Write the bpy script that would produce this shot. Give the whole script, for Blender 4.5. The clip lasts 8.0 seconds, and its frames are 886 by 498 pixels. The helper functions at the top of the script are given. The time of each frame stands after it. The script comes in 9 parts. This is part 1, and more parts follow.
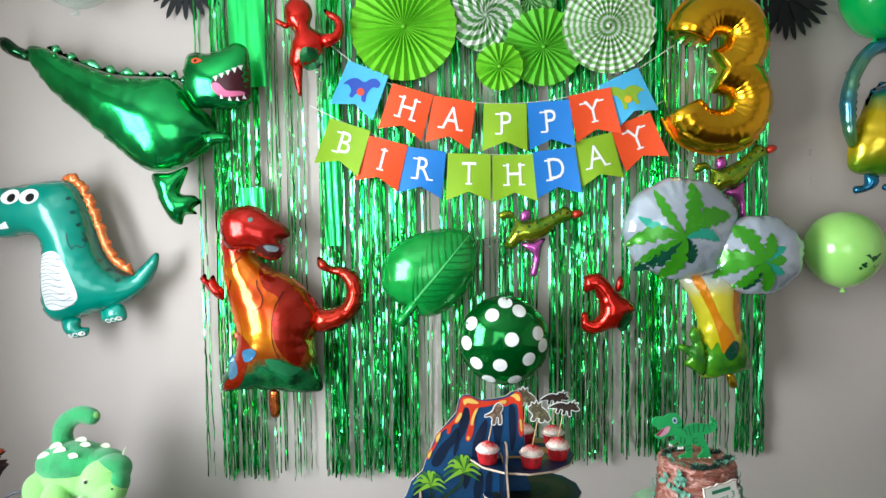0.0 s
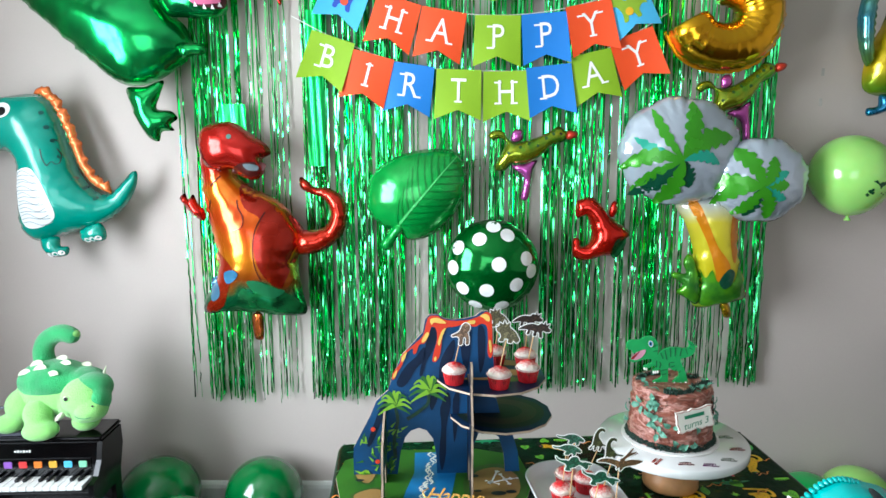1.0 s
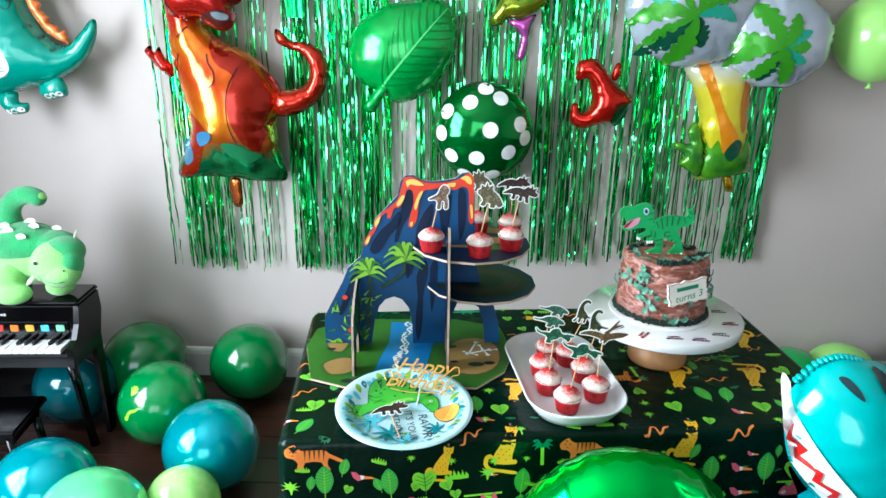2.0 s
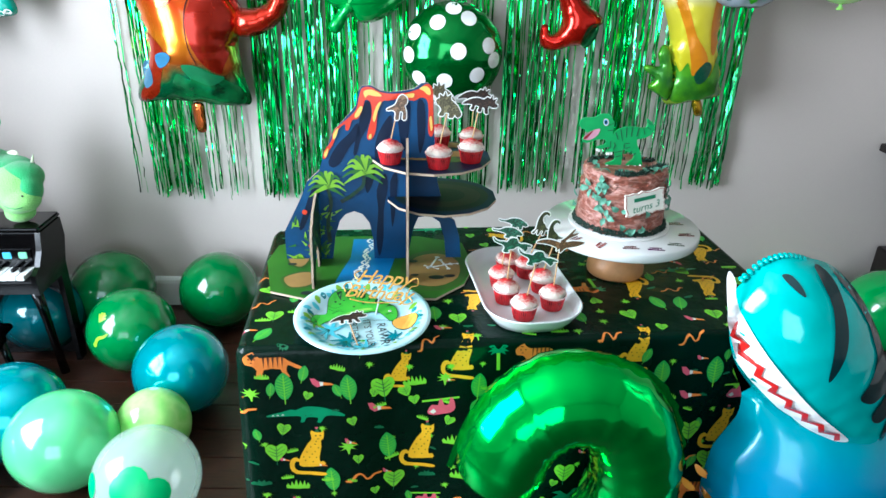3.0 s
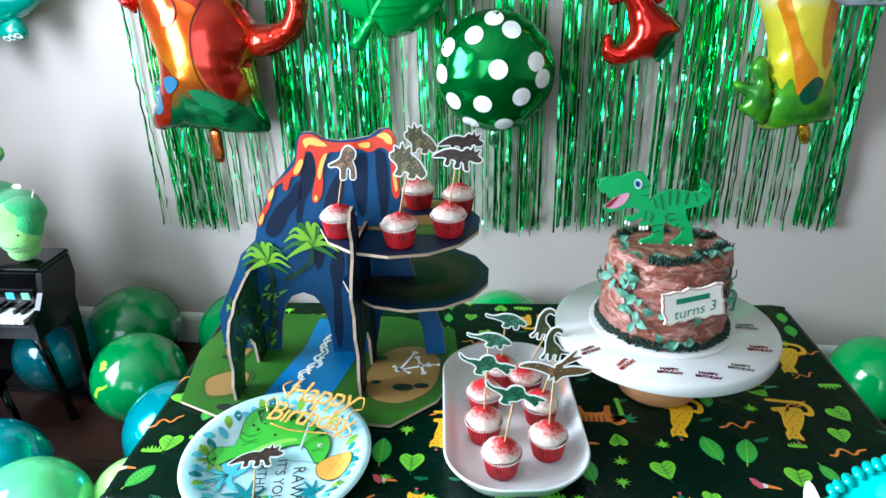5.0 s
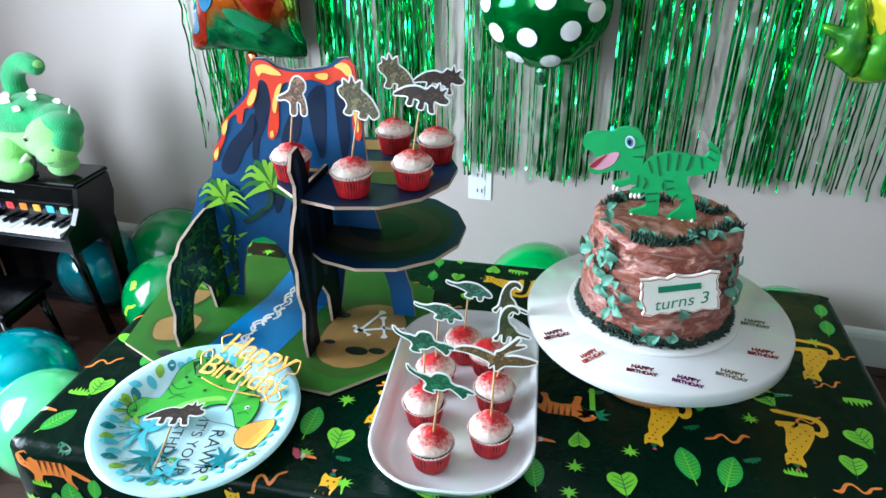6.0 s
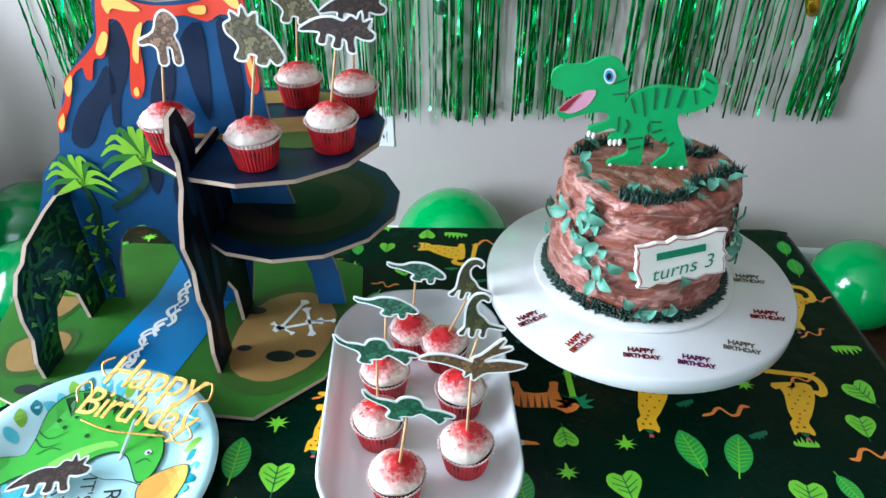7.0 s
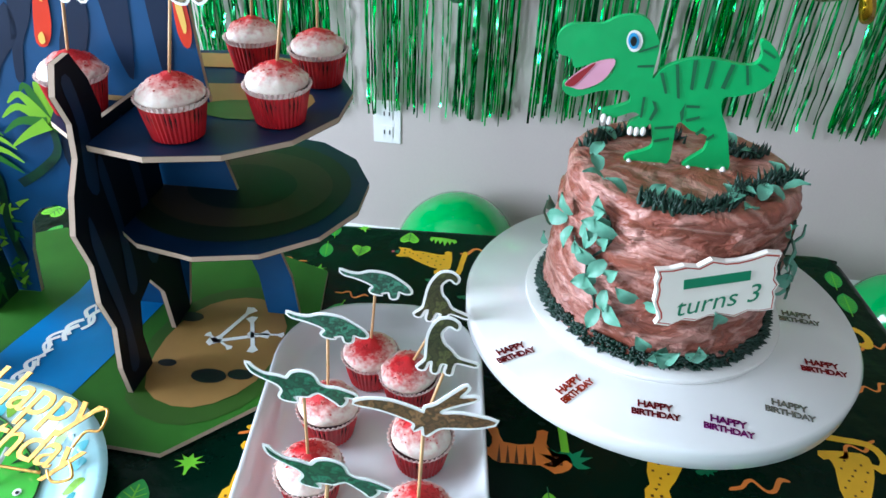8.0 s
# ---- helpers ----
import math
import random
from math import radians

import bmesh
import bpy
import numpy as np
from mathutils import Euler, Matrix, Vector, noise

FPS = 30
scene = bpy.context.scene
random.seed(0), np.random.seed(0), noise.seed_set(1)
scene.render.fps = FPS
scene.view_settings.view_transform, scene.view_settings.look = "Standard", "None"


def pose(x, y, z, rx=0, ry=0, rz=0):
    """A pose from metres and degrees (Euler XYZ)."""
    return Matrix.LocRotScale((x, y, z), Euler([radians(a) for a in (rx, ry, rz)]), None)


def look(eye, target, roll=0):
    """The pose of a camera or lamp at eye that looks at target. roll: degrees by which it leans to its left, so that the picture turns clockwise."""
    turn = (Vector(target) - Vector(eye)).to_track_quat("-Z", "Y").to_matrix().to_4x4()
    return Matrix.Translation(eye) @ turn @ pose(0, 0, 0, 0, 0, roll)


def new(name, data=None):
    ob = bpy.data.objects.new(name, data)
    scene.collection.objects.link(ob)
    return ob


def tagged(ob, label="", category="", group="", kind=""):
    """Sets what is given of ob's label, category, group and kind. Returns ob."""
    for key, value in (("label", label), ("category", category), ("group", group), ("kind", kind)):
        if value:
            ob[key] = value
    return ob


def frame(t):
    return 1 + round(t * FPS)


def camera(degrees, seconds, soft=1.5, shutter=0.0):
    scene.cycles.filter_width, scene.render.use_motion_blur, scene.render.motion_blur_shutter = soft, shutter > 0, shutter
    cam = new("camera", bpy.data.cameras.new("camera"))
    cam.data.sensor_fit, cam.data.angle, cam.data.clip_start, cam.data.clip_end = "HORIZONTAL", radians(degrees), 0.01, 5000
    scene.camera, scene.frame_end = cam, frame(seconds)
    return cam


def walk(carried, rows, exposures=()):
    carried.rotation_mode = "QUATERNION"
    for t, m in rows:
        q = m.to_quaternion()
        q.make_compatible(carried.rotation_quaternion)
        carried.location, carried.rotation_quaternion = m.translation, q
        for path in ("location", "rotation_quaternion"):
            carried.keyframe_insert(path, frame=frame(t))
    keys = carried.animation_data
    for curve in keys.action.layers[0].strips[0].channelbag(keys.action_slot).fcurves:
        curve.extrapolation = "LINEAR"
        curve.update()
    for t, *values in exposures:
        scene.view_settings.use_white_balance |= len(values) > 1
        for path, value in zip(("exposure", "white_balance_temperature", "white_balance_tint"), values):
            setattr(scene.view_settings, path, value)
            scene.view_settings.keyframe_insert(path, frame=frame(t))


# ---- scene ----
# camera and its walk
EXPOSURES = [(0, -0.10, 6250, 10), (1, -0.03, 6050, 9.5), (3, 0.26, 5700, 7.2), (6, 0.24, 5580, 9), (8, 0.18, 5520, 11)]
cam = camera(66.8, 8.0)
PATH = [
    (0, (0.0431, -0.0088, 1.4942), (0.0466, 1.7486, 1.3878), -0.8),
    (0.5, (0.0836, 0.0185, 1.4705), (0.1232, 1.7670, 1.2769), -0.7),
    (1, (0.1311, 0.0686, 1.4450), (0.1021, 1.8058, 1.1678), -0.2),
    (1.5, (0.1734, 0.1540, 1.4010), (0.1795, 1.8462, 0.9161), 1.0),
    (1.7, (0.1663, 0.1804, 1.3939), (0.1487, 1.8577, 0.8615), 1.0),
    (2.8, (0.1962, 0.1698, 1.3517), (0.1698, 1.7794, 0.6406), 0.7),
    (3, (0.2059, 0.1646, 1.3385), (0.2385, 1.7662, 0.6090), 1.3),
    (3.5, (0.2244, 0.2314, 1.3332), (0.3177, 1.8559, 0.6626), 1.1),
    (4, (0.2614, 0.3520, 1.3358), (0.2402, 1.9774, 0.6609), 0.4),
    (4.5, (0.3071, 0.4277, 1.3191), (0.2226, 2.0231, 0.5808), -1.0),
    (4.7, (0.3344, 0.4699, 1.3235), (0.2086, 2.0724, 0.6063), -1.5),
    (5.8, (0.5086, 0.6503, 1.3059), (0.0458, 2.1437, 0.4963), 0.4),
    (6, (0.5122, 0.6723, 1.2936), (0.0792, 2.1437, 0.4294), -0.5),
    (6.5, (0.4717, 0.7498, 1.2725), (0.1866, 2.2176, 0.3450), -1.5),
    (7, (0.4312, 0.8034, 1.2470), (0.2895, 2.2458, 0.2490), 0.0),
    (7.4, (0.4215, 0.8430, 1.2276), (0.2587, 2.2722, 0.2130), 2.1),
    (7.5, (0.4338, 0.8598, 1.2223), (0.2385, 2.2889, 0.2138), 1.8),
    (8, (0.4558, 0.9152, 1.1748), (0.2702, 2.3628, 0.1901), 2.5),
]
walk(cam, [(t, look(eye, target, roll)) for t, eye, target, roll in PATH], EXPOSURES)

# ---- light ----
from mathutils.bvhtree import BVHTree
from mathutils.geometry import delaunay_2d_cdt

world = bpy.data.worlds.new("world")
scene.world = world
world.use_nodes = True
sky = world.node_tree.nodes.new("ShaderNodeTexSky")
sky.sky_type, sky.sun_disc = "NISHITA", False
sky.sun_elevation, sky.sun_rotation = radians(40), radians(250)
world.node_tree.links.new(sky.outputs[0], world.node_tree.nodes["Background"].inputs[0])
world.node_tree.nodes["Background"].inputs[1].default_value = 0.1


def area(name, where, target, w, h, watts, colour):
    lamp = bpy.data.lights.new(name, "AREA")
    lamp.shape, lamp.size, lamp.size_y, lamp.energy, lamp.color = "RECTANGLE", w, h, watts, colour
    ob = new(name, lamp)
    ob.matrix_world = look(where, target)
    return ob


# daylight through the side window, plus fill from an unseen, added back window
area("window_light_side", (-1.90, 0.75, 1.42), (0.5, 0.75, 1.3), 1.4, 1.5, 172, (0.90, 0.96, 1.0))
area("added_fill_light_back", (-0.65, -2.78, 1.25), (-0.65, 2.0, 1.25), 2.1, 2.2, 52, (0.92, 0.97, 1.0))


# ---- materials ----
def hexc(s):
    v = [int(s[i:i + 2], 16) / 255 for i in (1, 3, 5)]
    return tuple(c / 12.92 if c < 0.04045 else ((c + 0.055) / 1.055) ** 2.4 for c in v) + (1.0,)


def shader(name, base, rough=0.5, metal=0.0, vary=0.12, size=6.0, bump=0.0, bump_size=60.0, coat=0.0, spec=0.5, trans=0.0, alpha=1.0, sheen=0.0, sss=0.0, ramp=None):
    """A surface with colour that varies at two scales, and fine relief. ramp: further colours mixed in by large noise."""
    m = bpy.data.materials.new(name)
    m.use_nodes = True
    n, l = m.node_tree.nodes, m.node_tree.links
    p = n["Principled BSDF"]
    tc = n.new("ShaderNodeTexCoord")
    big, small = n.new("ShaderNodeTexNoise"), n.new("ShaderNodeTexNoise")
    big.inputs["Scale"].default_value, small.inputs["Scale"].default_value = size, bump_size
    big.inputs["Detail"].default_value = 4
    small.inputs["Detail"].default_value = 5
    l.new(tc.outputs["Object"], big.inputs["Vector"])
    l.new(tc.outputs["Object"], small.inputs["Vector"])
    c = hexc(base) if isinstance(base, str) else base
    cr = n.new("ShaderNodeValToRGB")
    cols = [tuple(x * (1 - vary) for x in c[:3]) + (1,), tuple(min(1, x * (1 + vary)) for x in c[:3]) + (1,)]
    if ramp:
        cols = [hexc(r) if isinstance(r, str) else r for r in ramp]
    el = cr.color_ramp.elements
    while len(el) < len(cols):
        el.new(0.5)
    for i, k in enumerate(cols):
        el[i].position, el[i].color = 0.3 + 0.4 * i / max(1, len(cols) - 1), k
    l.new(big.outputs[0], cr.inputs[0])
    mixer = n.new("ShaderNodeMix")
    mixer.data_type, mixer.blend_type = "RGBA", "OVERLAY"
    mixer.inputs[0].default_value = vary * 0.8
    l.new(cr.outputs[0], mixer.inputs[6])
    l.new(small.outputs[0], mixer.inputs[7])
    l.new(mixer.outputs[2], p.inputs["Base Color"])
    rr = n.new("ShaderNodeMapRange")
    rr.inputs[3].default_value, rr.inputs[4].default_value = max(0.02, rough * 0.8), min(1, rough * 1.2)
    l.new(big.outputs[0], rr.inputs[0])
    l.new(rr.outputs[0], p.inputs["Roughness"])
    p.inputs["Metallic"].default_value = metal
    p.inputs["Coat Weight"].default_value = coat
    p.inputs["Coat Roughness"].default_value = 0.08
    p.inputs["Specular IOR Level"].default_value = spec
    p.inputs["Transmission Weight"].default_value = trans
    p.inputs["Alpha"].default_value = alpha
    p.inputs["Sheen Weight"].default_value = sheen
    p.inputs["Subsurface Weight"].default_value = sss
    p.inputs["Subsurface Scale"].default_value = 0.02
    if bump:
        b = n.new("ShaderNodeBump")
        b.inputs["Strength"].default_value, b.inputs["Distance"].default_value = bump, 0.01
        l.new(small.outputs[0], b.inputs["Height"])
        l.new(b.outputs[0], p.inputs["Normal"])
    return m


def foil(name, base, rough=0.17, metal=0.9, ramp=None, size=5.0, crinkle=0.12):
    return shader(name, base, rough, metal, 0.1, size, crinkle, 14.0, coat=0.3, ramp=ramp)


def latex(name, base, alpha=1.0, pearl=0.0):
    return shader(name, base, 0.16, pearl, 0.08, 3.0, 0.0, 30.0, coat=0.5, alpha=alpha, sss=0.3 if alpha == 1.0 and not pearl else 0.0)


def zramp(name, stops, lo, hi, rough=0.2, metal=0.8, wobble=0.25, size=7.0, axis=2, crinkle=0.12):
    """Printed foil whose colour runs along one axis between lo and hi, with a wavering border."""
    m = shader(name, "#ffffff", rough, metal, 0.1, 5.0, crinkle, 14.0, coat=0.3)
    n, l = m.node_tree.nodes, m.node_tree.links
    p = n["Principled BSDF"]
    tc, sx, mr, ns, ad, cr = (n.new(k) for k in ("ShaderNodeTexCoord", "ShaderNodeSeparateXYZ", "ShaderNodeMapRange", "ShaderNodeTexNoise", "ShaderNodeMath", "ShaderNodeValToRGB"))
    l.new(tc.outputs["Object"], sx.inputs[0])
    l.new(tc.outputs["Object"], ns.inputs["Vector"])
    ns.inputs["Scale"].default_value = size
    mr.inputs[1].default_value, mr.inputs[2].default_value = lo, hi
    l.new(sx.outputs[axis], mr.inputs[0])
    ad.operation = "MULTIPLY_ADD"
    ad.inputs[1].default_value = wobble
    l.new(ns.outputs[0], ad.inputs[0])
    sb = n.new("ShaderNodeMath")
    sb.operation = "SUBTRACT"
    sb.inputs[1].default_value = wobble / 2
    l.new(mr.outputs[0], sb.inputs[0])
    l.new(sb.outputs[0], ad.inputs[2])
    el = cr.color_ramp.elements
    while len(el) < len(stops):
        el.new(0.5)
    for i, (s, c) in enumerate(stops):
        el[i].position, el[i].color = s, hexc(c)
    l.new(ad.outputs[0], cr.inputs[0])
    l.new(cr.outputs[0], p.inputs["Base Color"])
    return m


# ---- mesh helpers ----
def pts_of(s, k=0.01):
    """An outline written in centimetres, as metres."""
    return [(float(a) * k, float(b) * k) for a, b in (p.split(",") for p in s.split())]


def smooth(p, n=6, closed=True):
    """A Catmull-Rom curve through the points."""
    p = [np.array(q, float) for q in p]
    out, m = [], len(p)
    for i in range(m if closed else m - 1):
        a, b, c, d = (p[(i + j) % m] if closed else p[min(max(i + j, 0), m - 1)] for j in (-1, 0, 1, 2))
        for k in range(n):
            t = k / n
            out.append(0.5 * (2 * b + (c - a) * t + (2 * a - 5 * b + 4 * c - d) * t * t + (3 * b - a - 3 * c + d) * t ** 3))
    if not closed:
        out.append(p[-1])
    return [tuple(q) for q in out]


def inside(poly, q):
    x, y = q[:, 0], q[:, 1]
    c = np.zeros(len(q), bool)
    j = len(poly) - 1
    for i in range(len(poly)):
        (xi, yi), (xj, yj) = poly[i], poly[j]
        if yi != yj:
            c ^= ((yi > y) != (yj > y)) & (x < (xj - xi) * (y - yi) / (yj - yi) + xi)
        j = i
    return c


def filled(poly, step):
    """Triangles that fill an outline: points, faces and which points lie on the outline, with their distance from it."""
    poly = [tuple(p) for p in poly]
    a = np.array(poly)
    lo, hi = a.min(0), a.max(0)
    gx, gy = np.meshgrid(np.arange(lo[0], hi[0], step), np.arange(lo[1], hi[1], step * 0.87))
    gx[1::2] += step / 2
    g = np.stack([gx.ravel(), gy.ravel()], 1)
    if len(g):
        g = g[inside(poly, g)]
    if len(g):
        d = np.sqrt(((g[:, None] - a[None]) ** 2).sum(2)).min(1)
        g = g[d > step * 0.55]
    v = [Vector(p) for p in poly] + [Vector(p) for p in g]
    nb = len(poly)
    co, _, fa, ov, _, _ = delaunay_2d_cdt(v, [(i, (i + 1) % nb) for i in range(nb)], [], 1, 1e-6)
    edge = np.array([any(o < nb for o in q) or not q for q in ov])
    return np.array([tuple(c) for c in co]), [tuple(f) for f in fa], edge


def pillow_height(co, fa, edge, depth):
    e = np.array([(f[i], f[(i + 1) % 3]) for f in fa for i in range(3)])
    n = len(co)
    deg = np.bincount(e[:, 0], minlength=n) + np.bincount(e[:, 1], minlength=n)
    u = np.zeros(n)
    for _ in range(500):
        s = np.bincount(e[:, 0], u[e[:, 1]], n) + np.bincount(e[:, 1], u[e[:, 0]], n)
        u = s / np.maximum(deg, 1) + 1.0
        u[edge] = 0
    return depth * np.sqrt(u / max(u.max(), 1e-9))


def mesh_of(name, v, f, shade=True):
    me = bpy.data.meshes.new(name)
    me.from_pydata([tuple(map(float, p)) for p in v], [], f)
    if shade:
        me.polygons.foreach_set("use_smooth", [True] * len(me.polygons))
    me.update()
    return me


def part(name, me, material, parent=None, label="", at=None):
    """Links a mesh (or bmesh) as one object, under a thing or a part."""
    if isinstance(me, bmesh.types.BMesh):
        bm, me = me, bpy.data.meshes.new(name)
        bm.to_mesh(me)
        bm.free()
    ob = new(name, me)
    if material and not me.materials:
        me.materials.append(material)
    if parent:
        ob.parent = parent
    if at is not None:
        ob.matrix_basis = at
    if label:
        ob["label"] = label
    return ob


def thing(name, m, label, category, group="", kind=""):
    ob = new(name)
    ob.matrix_basis = m
    ob.empty_display_size = 0.02
    return tagged(ob, label, category, group, kind)


def pillow(name, outline, depth, step=0.016, flat=False, back=0.7, pucker=0.1, folds=9, rnd=6):
    """A foil balloon: two sheets joined along an outline in the XZ plane and blown up; it faces -Y."""
    poly = outline if flat else smooth(outline, rnd)
    co, fa, edge = filled(poly, step)
    h = pillow_height(co, fa, edge, depth)
    a = np.array(poly)
    d2 = ((co[:, None] - a[None]) ** 2).sum(2)
    near, d = d2.argmin(1), np.sqrt(d2.min(1))
    run = np.cumsum(np.r_[0, np.sqrt((np.diff(a, axis=0) ** 2).sum(1))])
    s = run[near]
    h = h * (1 - pucker * np.abs(np.sin(s * folds * 6.3 + 2 * np.sin(s * 17))) ** 2 * np.exp(-d / 0.045))
    n = len(co)
    v = [(x, -k, z) for (x, z), k in zip(co, h)]
    idx = np.arange(n)
    extra = [i for i in range(n) if not edge[i]]
    for j, i in enumerate(extra):
        idx[i] = n + j
        v.append((co[i][0], h[i] * back, co[i][1]))
    f = [tuple(q) for q in fa] + [tuple(int(idx[i]) for i in reversed(q)) for q in fa]
    return mesh_of(name, v, f)


def decal(name, outline, host, lift=0.0012, step=0.02, curved=True, rnd=4):
    """A print that lies on the front of a mesh, following its shape."""
    tree = BVHTree.FromPolygons([v.co for v in host.vertices], [tuple(p.vertices) for p in host.polygons])
    co, fa, _ = filled(smooth(outline, rnd) if curved else outline, step)
    v = []
    for x, z in co:
        hit = tree.ray_cast(Vector((x, -2, z)), Vector((0, 1, 0)))[0]
        if hit is None:
            hit = tree.find_nearest(Vector((x, -0.02, z)))[0]
        v.append((x, hit.y - lift, z))
    return mesh_of(name, v, fa)


def slab(name, outline, thick, step=0.03, curved=False, rnd=4):
    """A flat board cut to an outline in XZ, its front at y = 0."""
    poly = smooth(outline, rnd) if curved else outline
    co, fa, _ = filled(poly, step)
    n, m = len(co), len(poly)
    v = [(x, 0, z) for x, z in co] + [(x, thick, z) for x, z in co]
    f = [tuple(q) for q in fa] + [tuple(i + n for i in reversed(q)) for q in fa]
    base = len(v)
    v += [(x, 0, z) for x, z in poly] + [(x, thick, z) for x, z in poly]
    for i in range(m):
        j = (i + 1) % m
        f.append((base + i, base + m + i, base + m + j, base + j))
    me = mesh_of(name, v, f, False)
    bm = bmesh.new()
    bm.from_mesh(me)
    bmesh.ops.recalc_face_normals(bm, faces=bm.faces)
    bm.to_mesh(me)
    bm.free()
    return me


def tube(name, path, radii, seg=14, flat=1.0, cap=True, wrinkle=0.0):
    """A round body along a path, with a radius at each point."""
    p = [np.array(q, float) for q in path]
    v, f = [], []
    up = None
    for i, q in enumerate(p):
        t = p[min(i + 1, len(p) - 1)] - p[max(i - 1, 0)]
        t /= np.linalg.norm(t) + 1e-9
        if up is None:
            up = np.cross(t, (0, 1, 0) if abs(t[1]) < 0.9 else (1, 0, 0))
        up = up - t * up.dot(t)
        up /= np.linalg.norm(up) + 1e-9
        side = np.cross(t, up)
        r = radii[i] if hasattr(radii, "__len__") else radii
        r = r * (1 - wrinkle * (i % 3 == 0))
        for k in range(seg):
            a = 2 * math.pi * k / seg
            v.append(q + r * (math.cos(a) * up + flat * math.sin(a) * side))
    for i in range(len(p) - 1):
        for k in range(seg):
            a, b = i * seg + k, i * seg + (k + 1) % seg
            f.append((a, b, b + seg, a + seg))
    if cap:
        f.append(tuple(reversed(range(seg))))
        f.append(tuple(range((len(p) - 1) * seg, len(p) * seg)))
    return mesh_of(name, v, f)


def lathe(name, profile, seg=48, wave=None):
    """A turned body from (radius, height) pairs, round Z. wave(i, a): factor on the radius."""
    v, f = [], []
    for i, (r, z) in enumerate(profile):
        for k in range(seg):
            a = 2 * math.pi * k / seg
            w = wave(i, a) if wave else 1
            v.append((r * w * math.cos(a), r * w * math.sin(a), z))
    for i in range(len(profile) - 1):
        for k in range(seg):
            a, b = i * seg + k, i * seg + (k + 1) % seg
            f.append((a, b, b + seg, a + seg))
    if profile[0][0] > 1e-5:
        f.append(tuple(reversed(range(seg))))
    if profile[-1][0] > 1e-5:
        f.append(tuple(range((len(profile) - 1) * seg, len(profile) * seg)))
    return mesh_of(name, v, f)


def box(name, w, d, h, bevel=0.004, at=(0, 0, 0)):
    bm = bmesh.new()
    bmesh.ops.create_cube(bm, size=1, matrix=Matrix.Translation(at) @ Matrix.Diagonal((w, d, h, 1)))
    if bevel:
        bmesh.ops.bevel(bm, geom=list(bm.edges), offset=bevel, segments=2, affect="EDGES")
    me = bpy.data.meshes.new(name)
    bm.to_mesh(me)
    bm.free()
    return me


def ball(name, r, at=(0, 0, 0), scale=(1, 1, 1), seg=24, rings=14):
    bm = bmesh.new()
    bmesh.ops.create_uvsphere(bm, u_segments=seg, v_segments=rings, radius=r, matrix=Matrix.Translation(at) @ Matrix.Diagonal((*scale, 1)))
    for q in bm.faces:
        q.smooth = True
    me = bpy.data.meshes.new(name)
    bm.to_mesh(me)
    bm.free()
    return me


def joined(name, meshes):
    """One mesh out of several (mesh, matrix) pairs."""
    bm = bmesh.new()
    for me, m in meshes:
        c = me.copy()
        c.transform(m)
        bm.from_mesh(c)
        bpy.data.meshes.remove(c)
    out = bpy.data.meshes.new(name)
    bm.to_mesh(out)
    bm.free()
    return out


def circle(x, z, r, n=20, sx=1.0):
    return [(x + r * sx * math.cos(2 * math.pi * k / n), z + r * math.sin(2 * math.pi * k / n)) for k in range(n)]


def ribbon(p, w0, w1):
    """A tapering stroke along a line."""
    p = [np.array(q) for q in p]
    le, ri = [], []
    for i, q in enumerate(p):
        t = p[min(i + 1, len(p) - 1)] - p[max(i - 1, 0)]
        nn = np.array((-t[1], t[0])) / (np.linalg.norm(t) + 1e-9)
        w = (w0 + (w1 - w0) * i / (len(p) - 1)) / 2
        le.append(tuple(q - nn * w))
        ri.append(tuple(q + nn * w))
    return le + ri[::-1]


def letters(text, size, depth=0.0006, shear=0.0, spacing=1.0, bold=0.0):
    """The outlines of a word, as a mesh in XZ that faces -Y and is centred."""
    cu = bpy.data.curves.new("word", "FONT")
    cu.body, cu.size, cu.extrude, cu.align_x, cu.align_y, cu.shear, cu.space_character, cu.offset = text, size, depth, "CENTER", "CENTER", shear, spacing, bold
    cu.resolution_u = 3
    ob = bpy.data.objects.new("word", cu)
    scene.collection.objects.link(ob)
    me = bpy.data.meshes.new_from_object(ob.evaluated_get(bpy.context.evaluated_depsgraph_get()))
    bpy.data.objects.remove(ob)
    me.transform(pose(0, 0, 0, 90, 0, 0))
    return me


# ---- the room ----
WALL = 2.543
wall_paint = shader("wall_paint", "#bcb1aa", 0.75, vary=0.04, size=1.5, bump=0.06, bump_size=180)
white_paint = shader("white_paint", "#dcdcd8", 0.45, vary=0.03, size=3, bump=0.03)
ceiling_paint = shader("ceiling_paint", "#cfccc6", 0.9, vary=0.03, bump=0.1, bump_size=90)
wood_floor = shader("wood_floor", "#2a1710", 0.35, vary=0.35, size=9, bump=0.12, bump_size=120, ramp=["#1c0f0a", "#3a2016", "#24130d"])
n_, l_ = wood_floor.node_tree.nodes, wood_floor.node_tree.links
map_ = n_.new("ShaderNodeMapping")
map_.inputs["Scale"].default_value = (1.0, 9.0, 1.0)
l_.new(n_["Texture Coordinate"].outputs["Object"], map_.inputs["Vector"])
for q in n_:
    if q.type == "TEX_NOISE":
        l_.new(map_.outputs[0], q.inputs["Vector"])
X0, X1, Y0, ZC = -1.82, 3.4, -2.7, 2.62


def setting(name, w, d, h, at, material, label, category):
    ob = part(name, box(name, w, d, h, 0.0, at), material)
    return tagged(ob, label, category, kind="structure")


